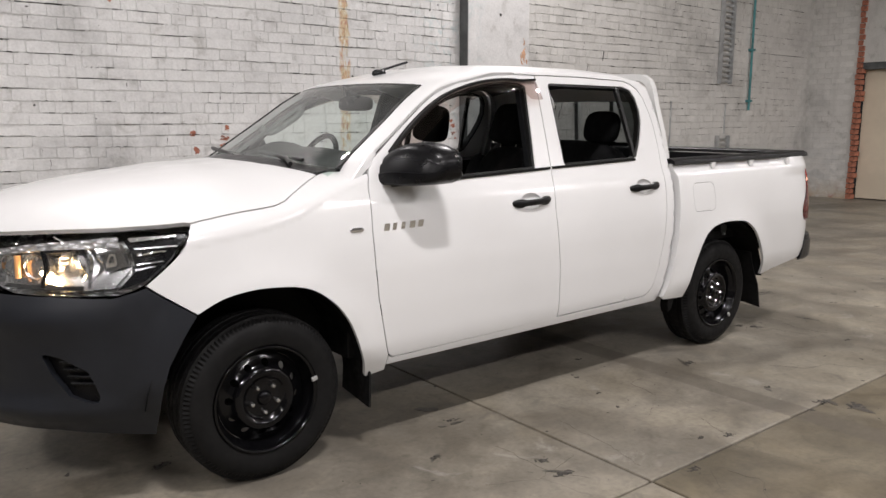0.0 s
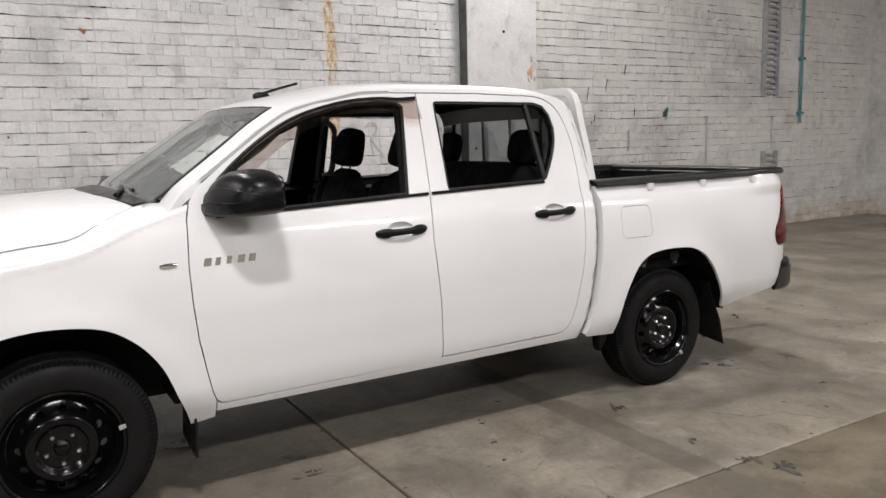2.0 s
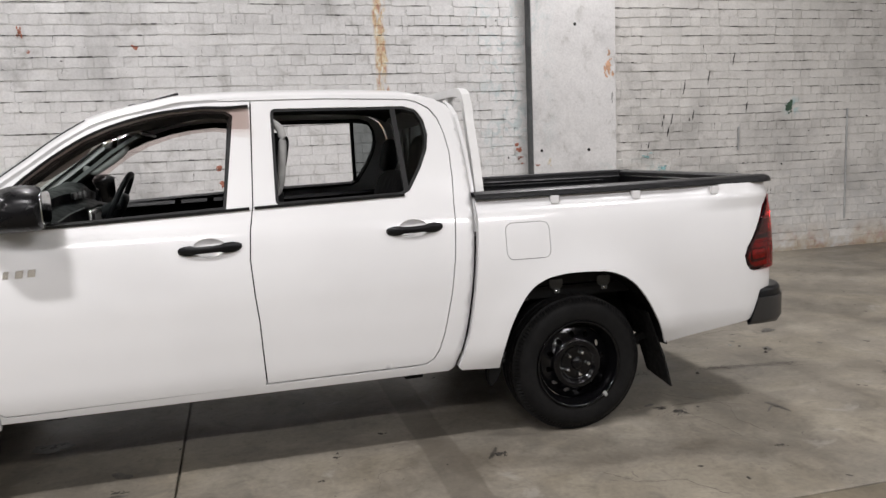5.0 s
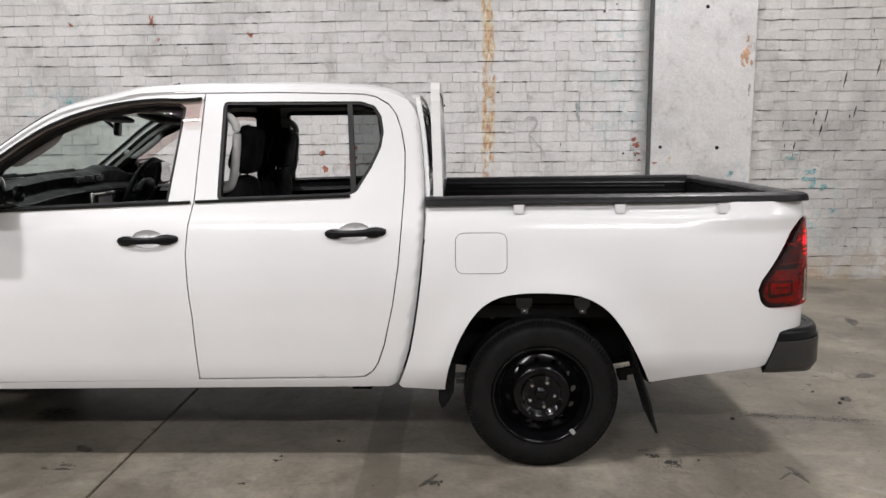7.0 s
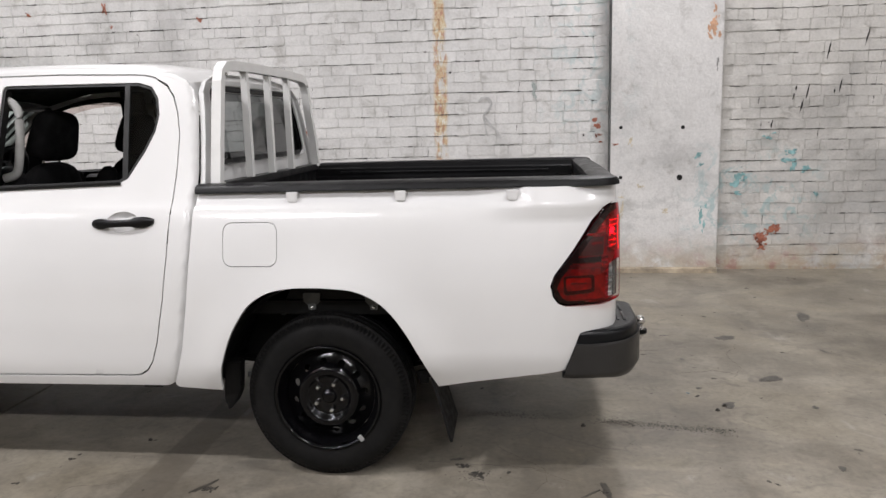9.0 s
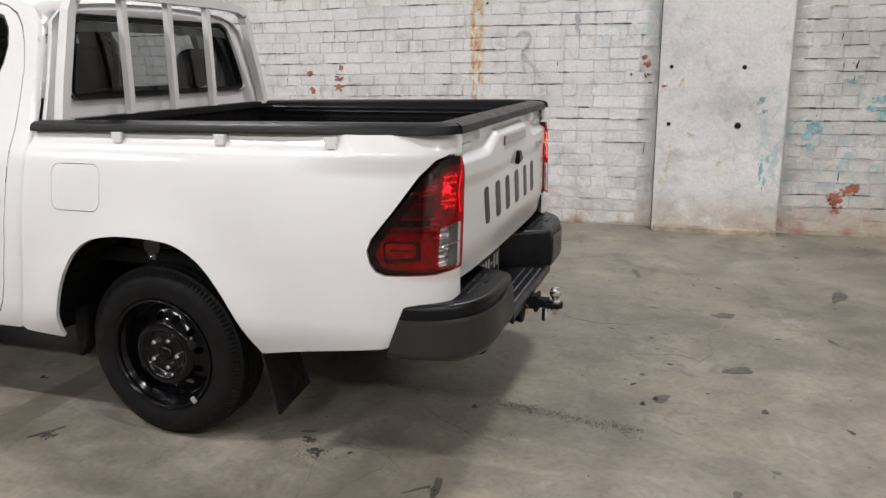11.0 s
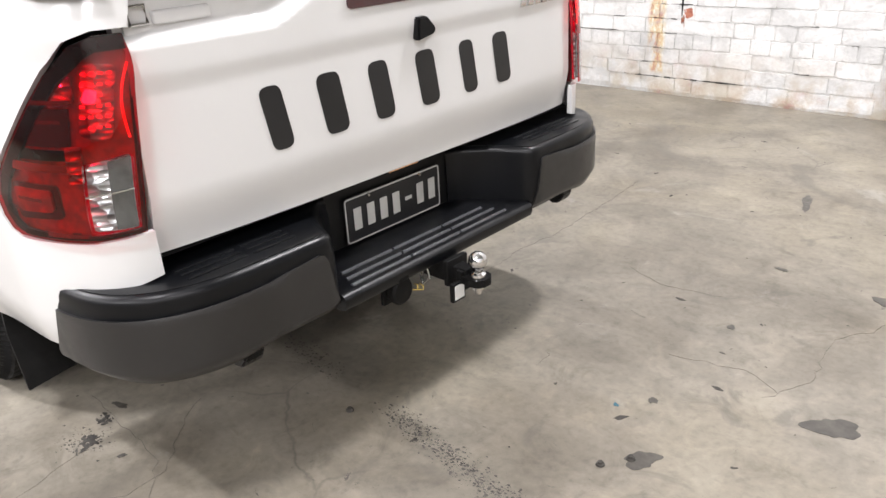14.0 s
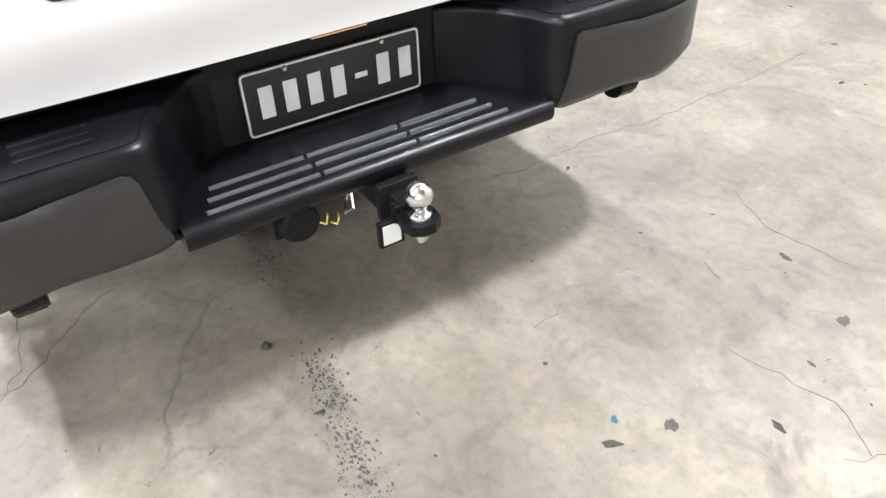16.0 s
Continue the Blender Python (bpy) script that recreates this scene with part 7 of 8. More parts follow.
def underbody():
    b = BM()
    for sd in (-1, 1):
        sweep(b, [(-2.2, sd * 0.40, 0.46), (-1.2, sd * 0.42, 0.42), (0.9, sd * 0.44, 0.40), (1.25, sd * 0.44, 0.52), (1.85, sd * 0.44, 0.54), (2.3, sd * 0.44, 0.46), (2.6, sd * 0.44, 0.46)], [(-0.035, -0.06), (0.035, -0.06), (0.035, 0.06), (-0.035, 0.06)])
    for x in (-1.2, -0.4, 0.5, 1.15, 2.1, 2.55):
        box(b, x - 0.04, x + 0.04, -0.44, 0.44, 0.38, 0.45)
    frame_p = part("chassis_frame", b, CHASSIS, truck, "black ladder chassis", smooth=False)
    b = BM()
    tube(b, [(1.5425, -0.66, 0.335), (1.5425, 0.66, 0.335)], 0.045, 14)
    blob(b, (1.5425, 0.0, 0.335), (0.13, 0.14, 0.13), 2.2)
    part("rear_axle", b, CHASSIS, truck, "black rear axle")
    for sd in (-1, 1):
        b = BM()
        for k in range(3):
            ln = 0.62 - 0.14 * k
            sweep(b, [(1.5425 - ln, sd * 0.56, 0.44 + 0.02 * k * 0 - 0.03 * k * 0.4), (1.5425 - ln / 2, sd * 0.56, 0.40 - 0.012 * k), (1.5425, sd * 0.56, 0.385 - 0.012 * k), (1.5425 + ln / 2, sd * 0.56, 0.40 - 0.012 * k), (1.5425 + ln, sd * 0.56, 0.45 - 0.012 * k)], [(-0.03, -0.005), (0.03, -0.005), (0.03, 0.005), (-0.03, 0.005)])
        part("leaf_spring", b, CHASSIS, truck, "black leaf spring")
        b = BM()
        prism(b, [(1.36, 0.722), (1.80, 0.722), (1.76, 0.790), (1.40, 0.790)], sd * 0.728, sd * 0.736, "y")
        part("inner_lip", b, CHASSIS, truck, "black inner lip of the wheel arch", smooth=False)
        for bx in (1.47, 1.725):
            b = BM()
            prism(b, rounded([(bx - 0.036, 0.748), (bx + 0.036, 0.748), (bx + 0.034, 0.715), (bx + 0.022, 0.700), (bx - 0.022, 0.700), (bx - 0.034, 0.715)], 0.006), sd * 0.738, sd * 0.745, "y")
            prism(b, rounded([(bx - 0.016, 0.704), (bx + 0.018, 0.704), (bx + 0.016, 0.680), (bx - 0.012, 0.680)], 0.005), sd * 0.738, sd * 0.750, "y")
            arch_bracket = part("arch_bracket", b, DARKSTEEL, truck, "small grey bracket under the arch lip", smooth=False)
            b = BM()
            blob(b, (bx + 0.001, sd * 0.752, 0.691), (0.007, 0.006, 0.007), 2.2, 8, 10)
            part("bolt", b, REFLECT, arch_bracket, "bright bolt head")
        b = BM()
        blob(b, (1.335, sd * 0.70, 0.652), (0.012, 0.006, 0.009), 2.2, 8, 10)
        part("liner_clip", b, DARKSTEEL, truck, "grey clip on the wheel-arch liner")
        b = BM()
        sweep(b, [(1.891, sd * 0.70, 0.395), (1.999, sd * 0.715, 0.420)], [(-0.012, -0.016), (0.012, -0.016), (0.012, 0.016), (-0.012, 0.016)])
        box(b, 1.901, 1.936, sd * 0.705 - 0.014, sd * 0.705 + 0.014, 0.365, 0.405, 0.003)
        part("flap_arm", b, CHASSIS, truck, "black arm that holds the mud flap")
        b = BM()
        box(b, 1.165, 1.232, sd * 0.70 - 0.01, sd * 0.70 + 0.01, 0.374, 0.398, 0.003)
        tube(b, [(1.17, sd * 0.69, 0.355), (1.27, sd * 0.69, 0.350)], 0.010, 10)
        part("spring_hanger", b, DARKSTEEL, truck, "grey hanger bracket before the rear spring")
    b = BM()
    box(b, -0.9, 0.85, -0.60, 0.60, 0.36, 0.44, 0.02)
    part("floor_pan", b, CHASSIS, truck, "black painted cabin underside")
    b = BM()
    tube(b, [(-0.8, 0.25, 0.34), (0.9, 0.28, 0.34), (1.1, 0.5, 0.36), (1.3, 0.6, 0.50), (1.9, 0.6, 0.46), (2.25, 0.66, 0.40)], 0.03, 12)
    lathe(b, [(0.03, -0.25), (0.085, -0.22), (0.085, 0.22), (0.03, 0.25)], 18, "x", (0.3, 0.27, 0.34))
    part("exhaust", b, CHASSIS, truck, "dark exhaust pipe and muffler")
    b = BM()
    tube(b, [(-0.7, 0.0, 0.40), (1.42, 0.0, 0.345)], 0.035, 12)
    part("drive_shaft", b, CHASSIS, truck, "dark drive shaft")
    for x in (-0.86, 0.70):
        b = BM()
        box(b, x, x + 0.09, -0.72, -0.64, 0.325, 0.375, 0.008)
        part("sill_bracket", b, CHASSIS, truck, "black bracket below the sill")
    b = BM()
    box(b, -2.1, -1.05, -0.38, 0.38, 0.42, 0.86, 0.05)
    part("engine_block", b, CHASSIS, truck, "dark engine mass under the bonnet")
    b = BM()
    box(b, -1.13, -1.07, -0.76, 0.76, 0.40, 1.10, 0.01)
    part("firewall", b, CHASSIS, truck, "black firewall", smooth=False)
    b = BM()
    tube(b, [(-1.5425, -0.66, 0.335), (-1.5425, 0.66, 0.335)], 0.04, 12)
    part("front_axle", b, CHASSIS, truck, "black front suspension beam")


def seat(y, x=-0.205):
    b = BM()
    blob(b, (x, y, 0.70), (0.27, 0.27, 0.09), 3.2)
    s = part("front_seat", b, FABRIC, truck, "black cloth front seat")
    tilt = Euler((0, math.radians(15), 0)).to_matrix()
    b = BM()
    blob(b, (x + 0.30, y, 0.985), (0.085, 0.265, 0.30), 3.2, 14, 24, tilt, 0.22)
    for k in (-1, 1):
        blob(b, (x + 0.275, y + k * 0.215, 0.98), (0.075, 0.05, 0.26), 2.6, 10, 14, tilt)
    part("seat_back", b, FABRIC, s)
    b = BM()
    blob(b, (x + 0.388, y, 1.398), (0.062, 0.150, 0.112), 4.2, 12, 20, tilt, 0.20)
    part("headrest", b, FABRIC, s)
    b = BM()
    for k in (-0.06, 0.06):
        tube(b, [(x + 0.352, y + k, 1.25), (x + 0.372, y + k, 1.33)], 0.006, 8)
    part("headrest_post", b, CHROME, s)


def cabin():
    seat(-0.37)
    seat(0.37)
    b = BM()
    blob(b, (0.58, 0, 0.72), (0.25, 0.64, 0.09), 4.0)
    bench = part("rear_bench", b, FABRIC, truck, "black cloth rear bench")
    tilt = Euler((0, math.radians(12), 0)).to_matrix()
    b = BM()
    blob(b, (0.845, 0, 1.02), (0.07, 0.62, 0.28), 4.0, 14, 32, tilt)
    part("bench_back", b, FABRIC, bench)
    for y in (-0.40, 0.40):
        b = BM()
        blob(b, (0.895, y, 1.375), (0.045, 0.13, 0.10), 3.0, 12, 20, tilt)
        part("headrest", b, FABRIC, bench)
    # dashboard
    b = BM()
    rows = []
    for i in range(33):
        y = -0.72 + 1.44 * i / 32
        hood = 0.030 * math.exp(-((y - 0.37) / 0.17) ** 4)
        mid = 0.035 * math.exp(-(y / 0.17) ** 4)
        drop = 0.035 * (abs(y) / 0.72) ** 2
        pts = [(-1.17 - mid, 1.165), (-1.08, 1.225), (-0.96, 1.272), (-0.88 + mid, 1.284 + hood), (-0.83 + mid, 1.276 + hood), (-0.805 + mid, 1.262 + 0.6 * hood), (-0.815 + mid, 1.222), (-0.790 + mid, 1.210), (-0.745 + mid, 1.196), (-0.735 + mid, 1.184), (-0.765 + mid, 1.172), (-0.755 + mid, 1.06), (-0.77, 0.95), (-0.80, 0.75), (-1.0, 0.60)]
        rows.append([b.verts.new((x, y, z - drop)) for x, z in pts])
    for p, q in zip(rows, rows[1:]):
        for j in range(len(p) - 1):
            b.faces.new((p[j], p[j + 1], q[j + 1], q[j]))
    dash = part("dashboard", b, DASH, truck, "charcoal plastic dashboard with a ledge along it")
    b = BM()
    box(b, -0.720, -0.695, -0.135, 0.135, 1.020, 1.176, 0.010)
    screen = part("screen_frame", b, REFLECT, dash, "silver-edged centre display")
    b = BM()
    box(b, -0.700, -0.690, -0.122, 0.122, 1.030, 1.166, 0.006)
    part("centre_screen", b, SATIN, screen, "black centre display")
    b = BM()
    box(b, -0.690, -0.687, -0.085, 0.070, 1.060, 1.150, 0.001)
    part("screen_glass", b, TRIMGREY, screen, "grey display glass")
    for y in (-0.105, 0.0, 0.105):
        b = BM()
        box(b, -0.785, -0.764, y - 0.047, y + 0.047, 1.226, 1.262, 0.006)
        vent = part("air_vent", b, SATIN, dash, "black air vent in a bright rim")
        for k in range(3):
            b = BM()
            box(b, -0.764, -0.758, y - 0.042, y + 0.042, 1.232 + 0.009 * k, 1.235 + 0.009 * k)
            part("vent_slat", b, DARKSTEEL, vent, smooth=False)
    for y in (-0.64, 0.64):
        b = BM()
        lathe(b, [(0.0005, 0.0), (0.030, 0.0), (0.036, 0.012), (0.042, 0.0)], 20, "x", (-0.790, y, 1.212))
        part("air_vent", b, SATIN, dash)
    b = BM()
    tube(b, [(-0.742, -0.66, 1.160), (-0.738, -0.40, 1.178), (-0.722, -0.16, 1.188)], 0.004, 8)
    part("dash_strip", b, DARKSTEEL, dash, "thin grey dash strip")
    # steering wheel on the right
    tiltw = Matrix.Translation((-0.645, 0.37, 1.165)) @ Euler((0, math.radians(-64), 0)).to_matrix().to_4x4()
    b = BM()
    tube(b, [(0.185 * math.cos(a), 0.185 * math.sin(a), 0) for a in [2 * math.pi * k / 40 for k in range(40)]], 0.0155, 10, True)
    for a in (math.pi / 2, -math.pi / 2, math.pi):
        tube(b, [(0.05 * math.cos(a), 0.05 * math.sin(a), -0.02), (0.18 * math.cos(a), 0.18 * math.sin(a), -0.004)], 0.016, 8)
    blob(b, (0, 0, -0.015), (0.075, 0.085, 0.03), 3)
    bmesh.ops.transform(b, matrix=tiltw, verts=b.verts)
    part("steering_wheel", b, DASH, truck, "black three-spoke steering wheel")
    b = BM()
    tube(b, [(-0.665, 0.37, 1.15), (-0.90, 0.37, 1.05)], 0.04, 12)
    part("steering_column", b, DASH, truck)
    b = BM()
    blob(b, (-0.60, 0.0, 1.505), (0.018, 0.110, 0.038), 4, turn=Euler((0, math.radians(6), math.radians(20))).to_matrix())
    tube(b, [(-0.615, 0, 1.51), (-0.66, 0, 1.545), (-0.67, 0, 1.60)], 0.010, 8)
    part("rear_view_mirror", b, SATIN, truck, "black rear-view mirror")
    for y in (-0.34, 0.34):
        b = BM()
        blob(b, (-0.50, y, 1.560), (0.085, 0.19, 0.012), 4, turn=Euler((0, math.radians(18), 0)).to_matrix())
        part("sun_visor", b, TRIMGREY, truck, "light grey sun visor")
    for y in (-0.60, 0.60):
        b = BM()
        line = flowing([(-0.845, 1.375), (-0.800, 1.352), (-0.760, 1.362), (-0.66, 1.425), (-0.615, 1.465), (-0.605, 1.500)])
        grip = [(u, y * (1.0 - 0.36 * (u + 0.62)), v) for u, v in line]
        sweep(b, grip, circle(0.020, 10, 0.014))
        part("pillar_grab_handle", b, TRIMGREY, truck, "light grey windscreen pillar handle")
    b = BM()
    box(b, -0.85, 0.85, -0.66, 0.66, 0.45, 0.50, 0.01)
    box(b, -0.55, 0.25, -0.11, 0.11, 0.50, 0.80, 0.04)
    part("cabin_floor", b, DASH, truck, "black cabin floor and console")
    b = BM()
    box(b, 0.93, 0.96, -0.66, 0.66, 0.45, 1.26, 0.01)
    part("cabin_rear_trim", b, DASH, truck, "dark trim behind the bench", smooth=False)


for sd in (-1, 1):
    doors(sd)
    cab_shell(sd)
    front_end(sd)
    front_flap(sd)
    load_bed(sd)
bonnet()
roof_and_glass()
bed_box()
tailgate()
rear_bumper()
headboard()
wheels()
underbody()
cabin()


# ---- bricks of the back wall, last ----
def brick_mesh(seed, length, height=0.0955, depth=0.0046):
    r = random.Random(seed)
    b = BM()
    ex, ez = 0.0022, 0.0042
    h = height / 2
    n = 5
    def jig(k):
        return r.uniform(-k, k)
    top = [(-length / 2 + length * i / n, h + jig(0.0042)) for i in range(n + 1)]
    low = [(length / 2 - length * i / n, -h + jig(0.0042)) for i in range(n + 1)]
    top[0] = (top[0][0] + 0.0012 + jig(0.0022), top[0][1] - 0.003)
    top[-1] = (top[-1][0] - 0.0012 + jig(0.0022), top[-1][1] - 0.003)
    low[0] = (low[0][0] - 0.001 + jig(0.002), low[0][1] + 0.002)
    low[-1] = (low[-1][0] + 0.001 + jig(0.002), low[-1][1] + 0.002)
    loop = top + low
    t0, t1, t2 = jig(0.0012), r.uniform(0.0, 0.040), jig(0.006)
    back = [b.verts.new((x, 0.004, z)) for x, z in loop]
    front = [b.verts.new((x - math.copysign(ex, x), -depth + t0 + z * t1 + x * t2 + jig(0.0012), z - math.copysign(ez if z > 0 else 0.0015, z))) for x, z in loop]
    for i in range(len(loop)):
        j = (i + 1) % len(loop)
        b.faces.new((back[i], front[i], front[j], back[j]))
    m = len(top)
    for i in range(m - 1):
        b.faces.new((front[i], front[2 * m - 1 - i], front[2 * m - 2 - i], front[i + 1]))
    bmesh.ops.recalc_face_normals(b, faces=b.faces)
    me = bpy.data.meshes.new("brick")
    b.to_mesh(me)
    b.free()
    me.materials.append(BRICK)
    return me


COURSE, LONG, SHORT = 0.0972, 0.252, 0.128
long_bricks = [brick_mesh(100 + k, LONG - 0.003) for k in range(10)]
short_bricks = [brick_mesh(200 + k, SHORT - 0.003) for k in range(5)]
rng = random.Random(11)
verts, faces = [], []
made = 0
for row in range(38):
    heads = row % 4 == 3
    pitch = SHORT if heads else LONG
    x = -2.0 + (0.0 if heads else (row % 2) * LONG / 2) + rng.uniform(-0.02, 0.02)
    z = 0.03 + COURSE * (row + 0.5)
    while x < X1 - 0.02:
        ln = pitch
        if not heads and rng.random() < 0.16:
            ln = SHORT
        cx = x + ln / 2
        x += ln
        if PX0 - 0.08 < cx < PX1 + 0.03 or cx > X1 - 0.10:
            continue
        me = rng.choice(long_bricks if ln == LONG else short_bricks)
        rise = 0.008 * math.sin(cx * 0.9 + row * 0.2) + 0.004 * math.sin(cx * 2.3 + row) + rng.uniform(-0.0055, 0.0055)
        cx += rng.uniform(-0.006, 0.006)
        out = rng.uniform(-0.0014, 0.0016)
        near = 1.3 < z < 2.65 and 2.9 < cx < 5.75
        if near and made < 300:
            o = new("brick", me)
            o.parent = wall_back
            o.location = (cx, wall_y(cx) + out, z + rise)
            made += 1
        else:
            k = len(verts)
            verts += [(v.co.x + cx, v.co.y + wall_y(cx) + out, v.co.z + z + rise) for v in me.vertices]
            faces += [tuple(k + i for i in p.vertices) for p in me.polygons]
rest = bpy.data.meshes.new("brickwork")
rest.from_pydata(verts, [], faces)
rest.materials.append(BRICK)
brickwork = new("brickwork", rest)
brickwork.parent = wall_back
tagged(brickwork, "white-painted old bricks of the long wall", kind="stuff")
# the end wall's bricks
verts, faces = [], []
for row in range(38):
    y = 6.42 + (row % 2) * LONG / 2
    while y < wall_y(X1) - 0.05:
        me = rng.choice(long_bricks)
        k = len(verts)
        out = rng.uniform(-0.003, 0.003)
        cy = y + LONG / 2
        y += LONG
        verts += [(X1 + v.co.y + out, min(wall_y(X1), cy - v.co.x), v.co.z + 0.03 + COURSE * (row + 0.5)) for v in me.vertices]
        faces += [tuple(k + i for i in p.vertices) for p in me.polygons]
rest = bpy.data.meshes.new("brickwork")
rest.from_pydata(verts, [], faces)
rest.materials.append(BRICK)
o = new("brickwork", rest)
o.parent = wall_end
tagged(o, "grey painted bricks of the return wall", kind="stuff")

# open joints: thin dark lines where the mortar has gone
verts, faces = [], []
rng = random.Random(31)
for k in range(1500):
    row = rng.randrange(1, 36)
    x = rng.uniform(-1.0, X1 - 0.6)
    if rng.random() < 0.3:
        row = rng.choice((9, 13, 17, 20, 22, 24, 26, 29))
    if 4.4 < x < 5.8 and row < 16 and rng.random() < 0.65:
        continue
    n = rng.choice((1, 2, 2, 3, 3, 4, 5, 6, 9))
    upright = rng.random() < 0.14
    for q in range(3 if upright else n):
        if upright:
            x0, z0 = x + 0.003 * q, 0.03 + COURSE * row + q * 0.03
            x1, z1 = x0 + rng.uniform(-0.004, 0.004), z0 + 0.03
        else:
            x0 = x + q * 0.045
            x1 = x0 + 0.045
            z0 = 0.03 + COURSE * row + 0.008 * math.sin(x0 * 0.9 + row * 0.2) + 0.004 * math.sin(x0 * 2.3 + row)
            z1 = 0.03 + COURSE * row + 0.008 * math.sin(x1 * 0.9 + row * 0.2) + 0.004 * math.sin(x1 * 2.3 + row)
        if 5.78 < x1 < PX1 + 0.06 or 5.78 < x0 < PX1 + 0.06 or z1 > 3.7:
            continue
        h = (0.0010 + 0.0046 * rng.random() ** 2.4) * (1 if 0 < q < n - 1 else 0.5)
        y0, y1 = wall_y(x0) - 0.0058, wall_y(x1) - 0.0058
        i = len(verts)
        if upright:
            verts += [(x0 - h * 0.7, y0, z0), (x0 + h * 0.7, y0, z0), (x1 + h * 0.7, y1, z1), (x1 - h * 0.7, y1, z1), (x0 - h * 0.7, y0 + 0.012, z0), (x0 + h * 0.7, y0 + 0.012, z0), (x1 + h * 0.7, y1 + 0.012, z1), (x1 - h * 0.7, y1 + 0.012, z1)]
        else:
            verts += [(x0, y0, z0 - h), (x1, y1, z1 - h), (x1, y1, z1 + h), (x0, y0, z0 + h), (x0, y0 + 0.012, z0 - h), (x1, y1 + 0.012, z1 - h), (x1, y1 + 0.012, z1 + h), (x0, y0 + 0.012, z0 + h)]
        faces += [tuple(i + j for j in f) for f in ((0, 1, 2, 3), (7, 6, 5, 4), (0, 4, 5, 1), (3, 2, 6, 7))]
me = bpy.data.meshes.new("open_joints")
me.from_pydata(verts, [], faces)
me.materials.append(GRIME)
o = new("open_joints", me)
o.parent = wall_back
tagged(o, "dark open mortar joints in the painted brick wall", kind="stuff")


# marks on the wall: slanting black scuffs, flakes down to the render, washed teal dabs
def wall_mark(name, x, z, rx, rz, lean, seed, mat, label, y=None, parent=None):
    r = random.Random(seed)
    b = BM()
    y = wall_y(x) - 0.0092 if y is None else y
    broad = max(rx, rz) > 0.015 and min(rx, rz) > 0.010
    for k in range(9 if broad else 1):
        # a broad mark breaks up into ragged specks round one larger patch
        f = 1.0 if not broad else (0.62 if k == 0 else r.uniform(0.10, 0.38))
        cx, cz = (x, z) if k == 0 else (x + r.uniform(-0.95, 0.95) * rx, z + r.uniform(-0.95, 0.95) * rz)
        out = []
        for q in range(18):
            a = 6.283 * q / 18
            u, v = f * rx * math.cos(a) * r.uniform(0.45, 1.25), f * rz * math.sin(a) * r.uniform(0.45, 1.25)
            out.append((cx + u + v * lean, cz + v))
        prism(b, out, y - 0.00004 * k, y + 0.010, "y")
    return part(name, b, mat, parent or wall_back, label, smooth=False)


for k, (x, z, long) in enumerate(((7.765, 1.985, 0.075), (7.60, 1.62, 0.06), (7.555, 1.50, 0.075), (7.88, 1.67, 0.055), (8.085, 2.09, 0.07), (7.48, 1.58, 0.03), (7.50, 1.66, 0.025), (7.83, 1.62, 0.02), (8.42, 2.30, 0.06), (8.60, 1.75, 0.05), (7.30, 1.34, 0.04))):
    wall_mark("scuff_mark", x, z, 0.006, long, 0.20, 300 + k, SEAL, "black slanting scuff on the painted bricks")
for k, (x, z, rx, rz) in enumerate(((7.27, 1.22, 0.045, 0.022), (7.49, 1.08, 0.06, 0.03), (7.62, 0.94, 0.045, 0.03), (7.33, 1.26, 0.02, 0.012), (0.12, 1.82, 0.05, 0.03))):
    wall_mark("paint_dab", x, z, rx, rz, 0.0, 330 + k, TEALWASH, "washed-out teal paint dab on the bricks")
for k, (x, z, rx, rz) in enumerate(((6.731, 2.215, 0.055, 0.10), (6.742, 2.36, 0.018, 0.05), (6.70, 2.12, 0.02, 0.03))):
    wall_mark("paint_flake", x, z, rx, rz, 0.0, 350 + k, TERRA, "bare patch where the pillar's paint has flaked", PY - 0.0016, pillar)
for k, (x, z, rx, rz) in enumerate(((5.958, 0.703, 0.030, 0.012), (5.962, 0.60, 0.022, 0.075), (5.945, 0.52, 0.014, 0.05), (5.919, 0.422, 0.032, 0.030), (6.353, 0.579, 0.034, 0.026), (6.03, 1.22, 0.022, 0.05), (6.12, 0.80, 0.03, 0.02))):
    wall_mark("ochre_patch", x, z, rx, rz, 0.15, 370 + k, OCHRE, "pale ochre patch of old paint on the pillar", PY - 0.0016, pillar)
for k, (x, z, rx, rz) in enumerate(((6.667, 0.532, 0.030, 0.085), (6.70, 0.44, 0.02, 0.07), (6.635, 1.075, 0.035, 0.03), (6.655, 0.99, 0.028, 0.02), (6.71, 0.62, 0.014, 0.03))):
    wall_mark("paint_dab", x, z, rx, rz, 0.0, 385 + k, TEALWASH, "washed-out teal paint dab on the pillar", PY - 0.0016, pillar)
for k, (x, z, rx, rz) in enumerate(((5.896, 1.186, 0.032, 0.012), (6.771, 1.877, 0.012, 0.05))):
    wall_mark("chip_mark", x, z, rx, rz, 0.0, 395 + k, REDBRICK if k == 0 else TRIMGREY, "small chip in the pillar's paint", PY - 0.0016, pillar)
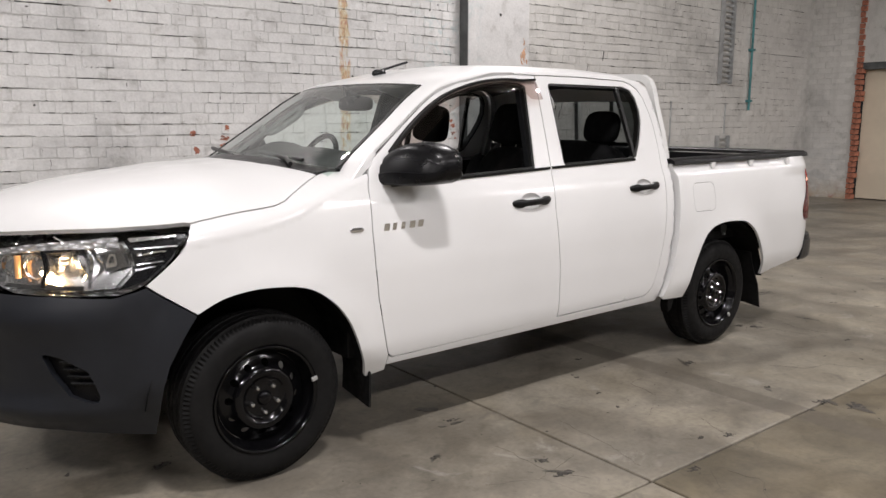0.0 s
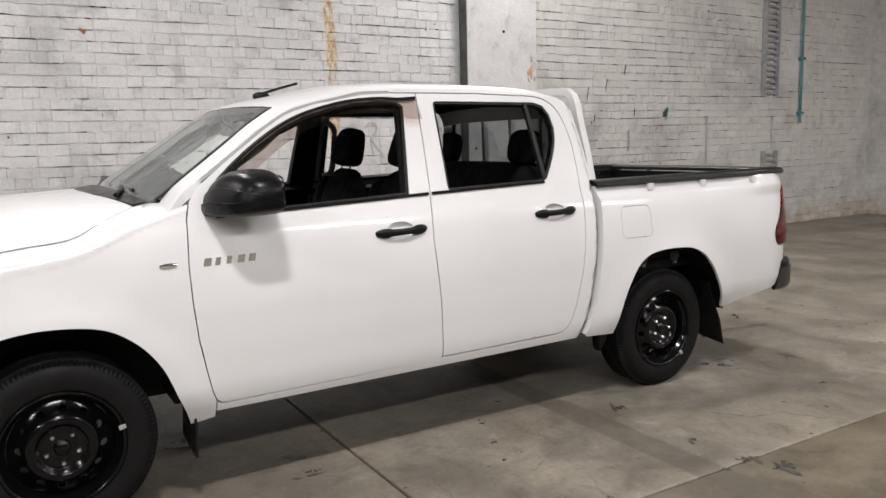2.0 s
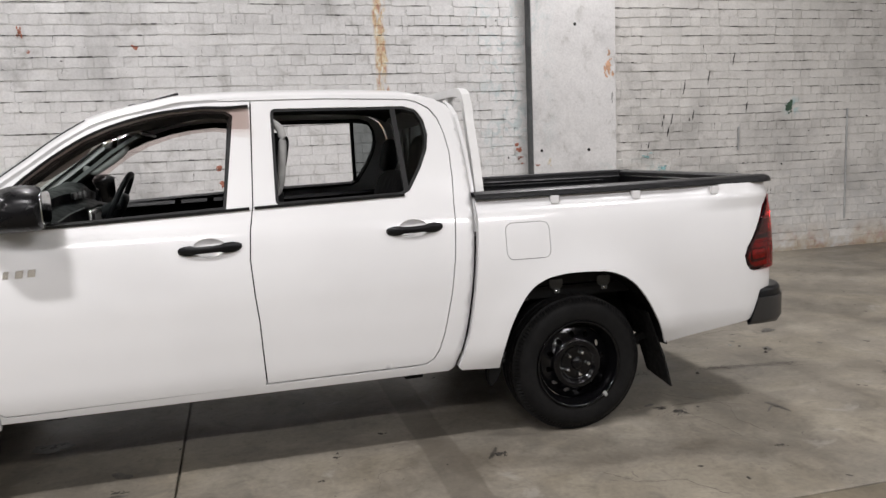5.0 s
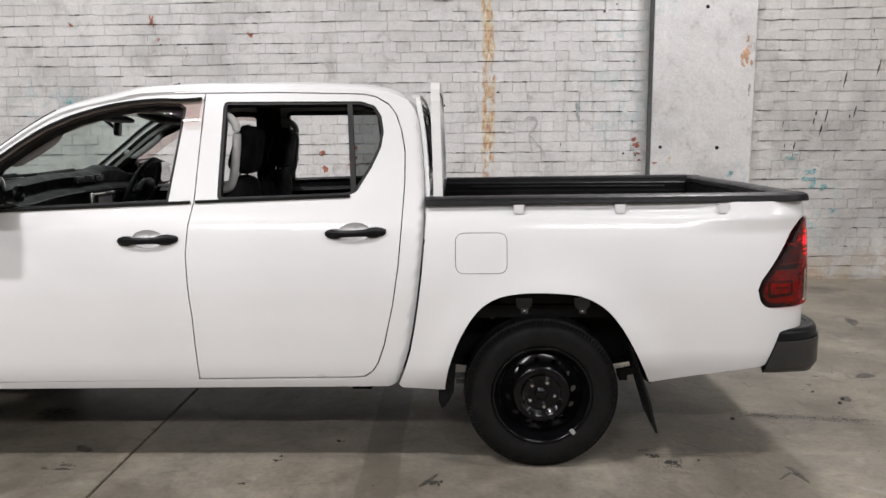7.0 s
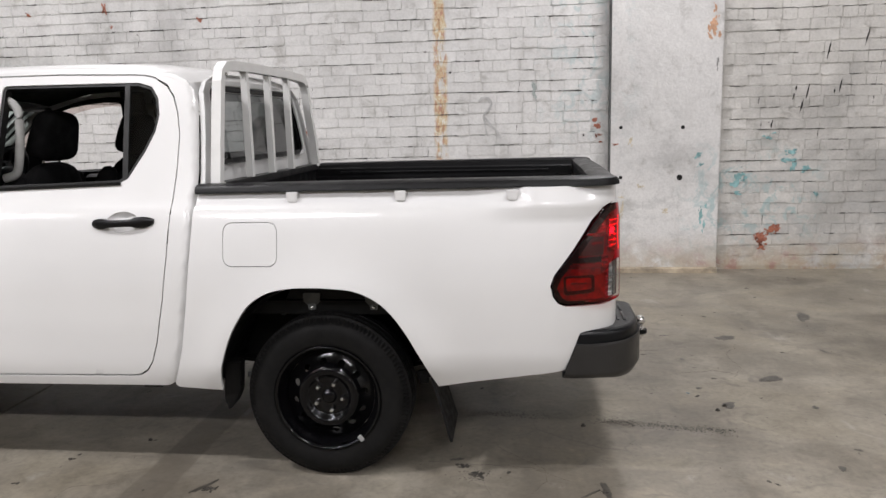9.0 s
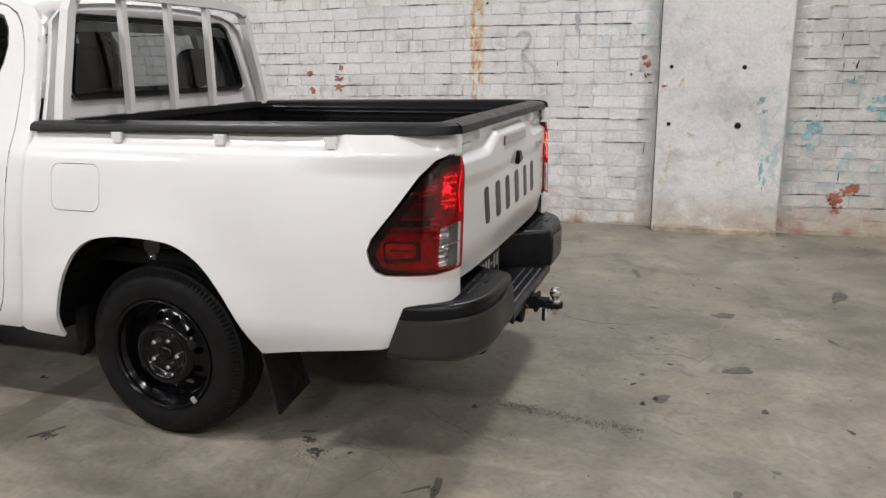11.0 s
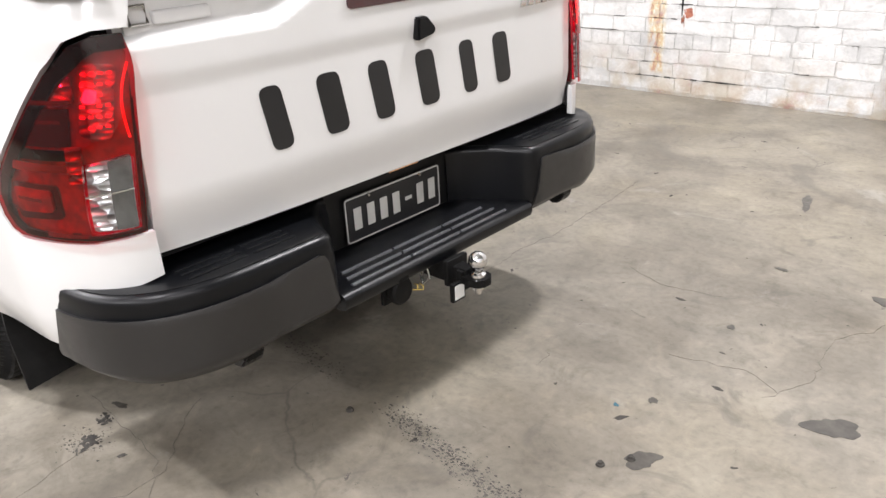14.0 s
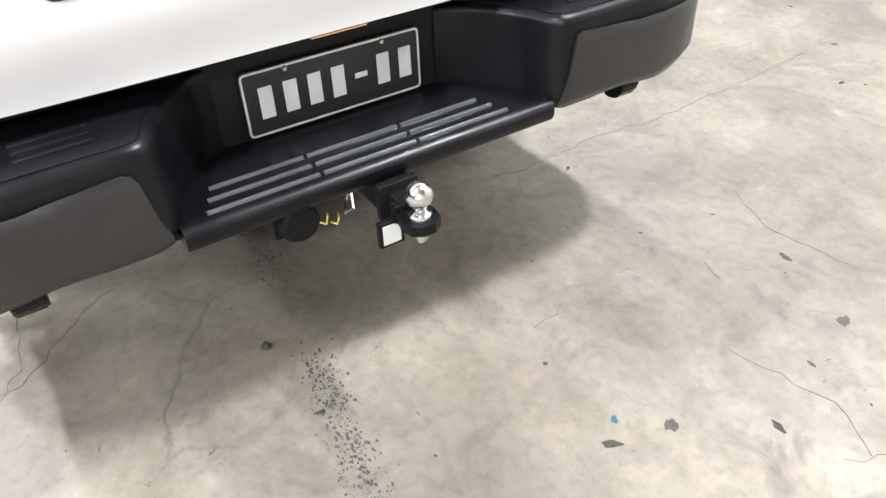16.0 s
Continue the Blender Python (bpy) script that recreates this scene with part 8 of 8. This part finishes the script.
for k, (x, z, rx, rz) in enumerate(((5.763, 1.273, 0.030, 0.014), (5.735, 1.262, 0.014, 0.020), (5.775, 1.21, 0.02, 0.008), (2.944, 1.246, 0.045, 0.025), (2.930, 1.165, 0.05, 0.035), (2.966, 1.344, 0.03, 0.03), (0.994, 2.587, 0.022, 0.05), (0.196, 2.557, 0.025, 0.03), (4.468, 0.505, 0.012, 0.035), (7.238, 0.265, 0.055, 0.045), (7.255, 0.215, 0.045, 0.03), (7.326, 0.358, 0.055, 0.028))):
    wall_mark("paint_flake", x, z, rx, rz, 0.0, 410 + k, REDBRICK if k < 9 or k > 9 else DARKFLAKE, "flake in the wall paint down to red brick")
for k, (x, z, rx, rz) in enumerate(((7.03, 0.869, 0.065, 0.05), (7.00, 0.80, 0.045, 0.05), (7.016, 0.719, 0.04, 0.022), (7.461, 1.016, 0.07, 0.028), (7.511, 0.965, 0.028, 0.065), (7.62, 0.93, 0.03, 0.03), (7.72, 0.70, 0.03, 0.02))):
    wall_mark("paint_dab", x, z, rx, rz, 0.1, 430 + k, TEALWASH, "washed-out teal paint dab on the bricks")
wall_mark("black_streak", 4.457, 0.63, 0.006, 0.10, 0.0, 441, SEAL, "thin black streak down the wall paint")
wall_mark("soot_streak", 5.16, 1.68, 0.022, 0.10, 0.0, 442, TEALGREY, "grey-green streak of grime on the bricks")
# faint scrawl of grey spray paint
b = BM()
loop = flowing([(4.640, 1.60), (4.680, 1.64), (4.740, 1.63), (4.765, 1.58), (4.73, 1.52), (4.69, 1.48), (4.70, 1.40), (4.715, 1.30)], 4)
tail = flowing([(4.70, 1.46), (4.76, 1.38), (4.81, 1.33), (4.85, 1.26)], 4)
for line in (loop, tail):
    sweep(b, [(x, wall_y(x) - 0.0100, z) for x, z in line], [(-0.004, -0.009), (0.0012, -0.009), (0.0012, 0.009), (-0.004, 0.009)], up=(0, 0, 1))
part("scrawl", b, SCRAWL, wall_back, "faint grey spray-painted scrawl", smooth=False)
wall_mark("paint_splash", 9.195, 1.735, 0.085, 0.085, 0.1, 371, plain("dark_green_paint", (0.035, 0.085, 0.05), 0.6, vary=0.3), "dark green paint splash on the wall")
dots = random.Random(77)
for k in range(46):
    x, z = dots.uniform(-0.5, 12.0), dots.uniform(0.5, 3.4)
    if 5.75 < x < PX1 + 0.1:
        continue
    s = 0.004 + 0.010 * dots.random() ** 2
    wall_mark("chip_mark", x, z, s * dots.uniform(0.8, 2.0), s, 0.0, 400 + k, GRIME, "small dark chip in the wall paint")
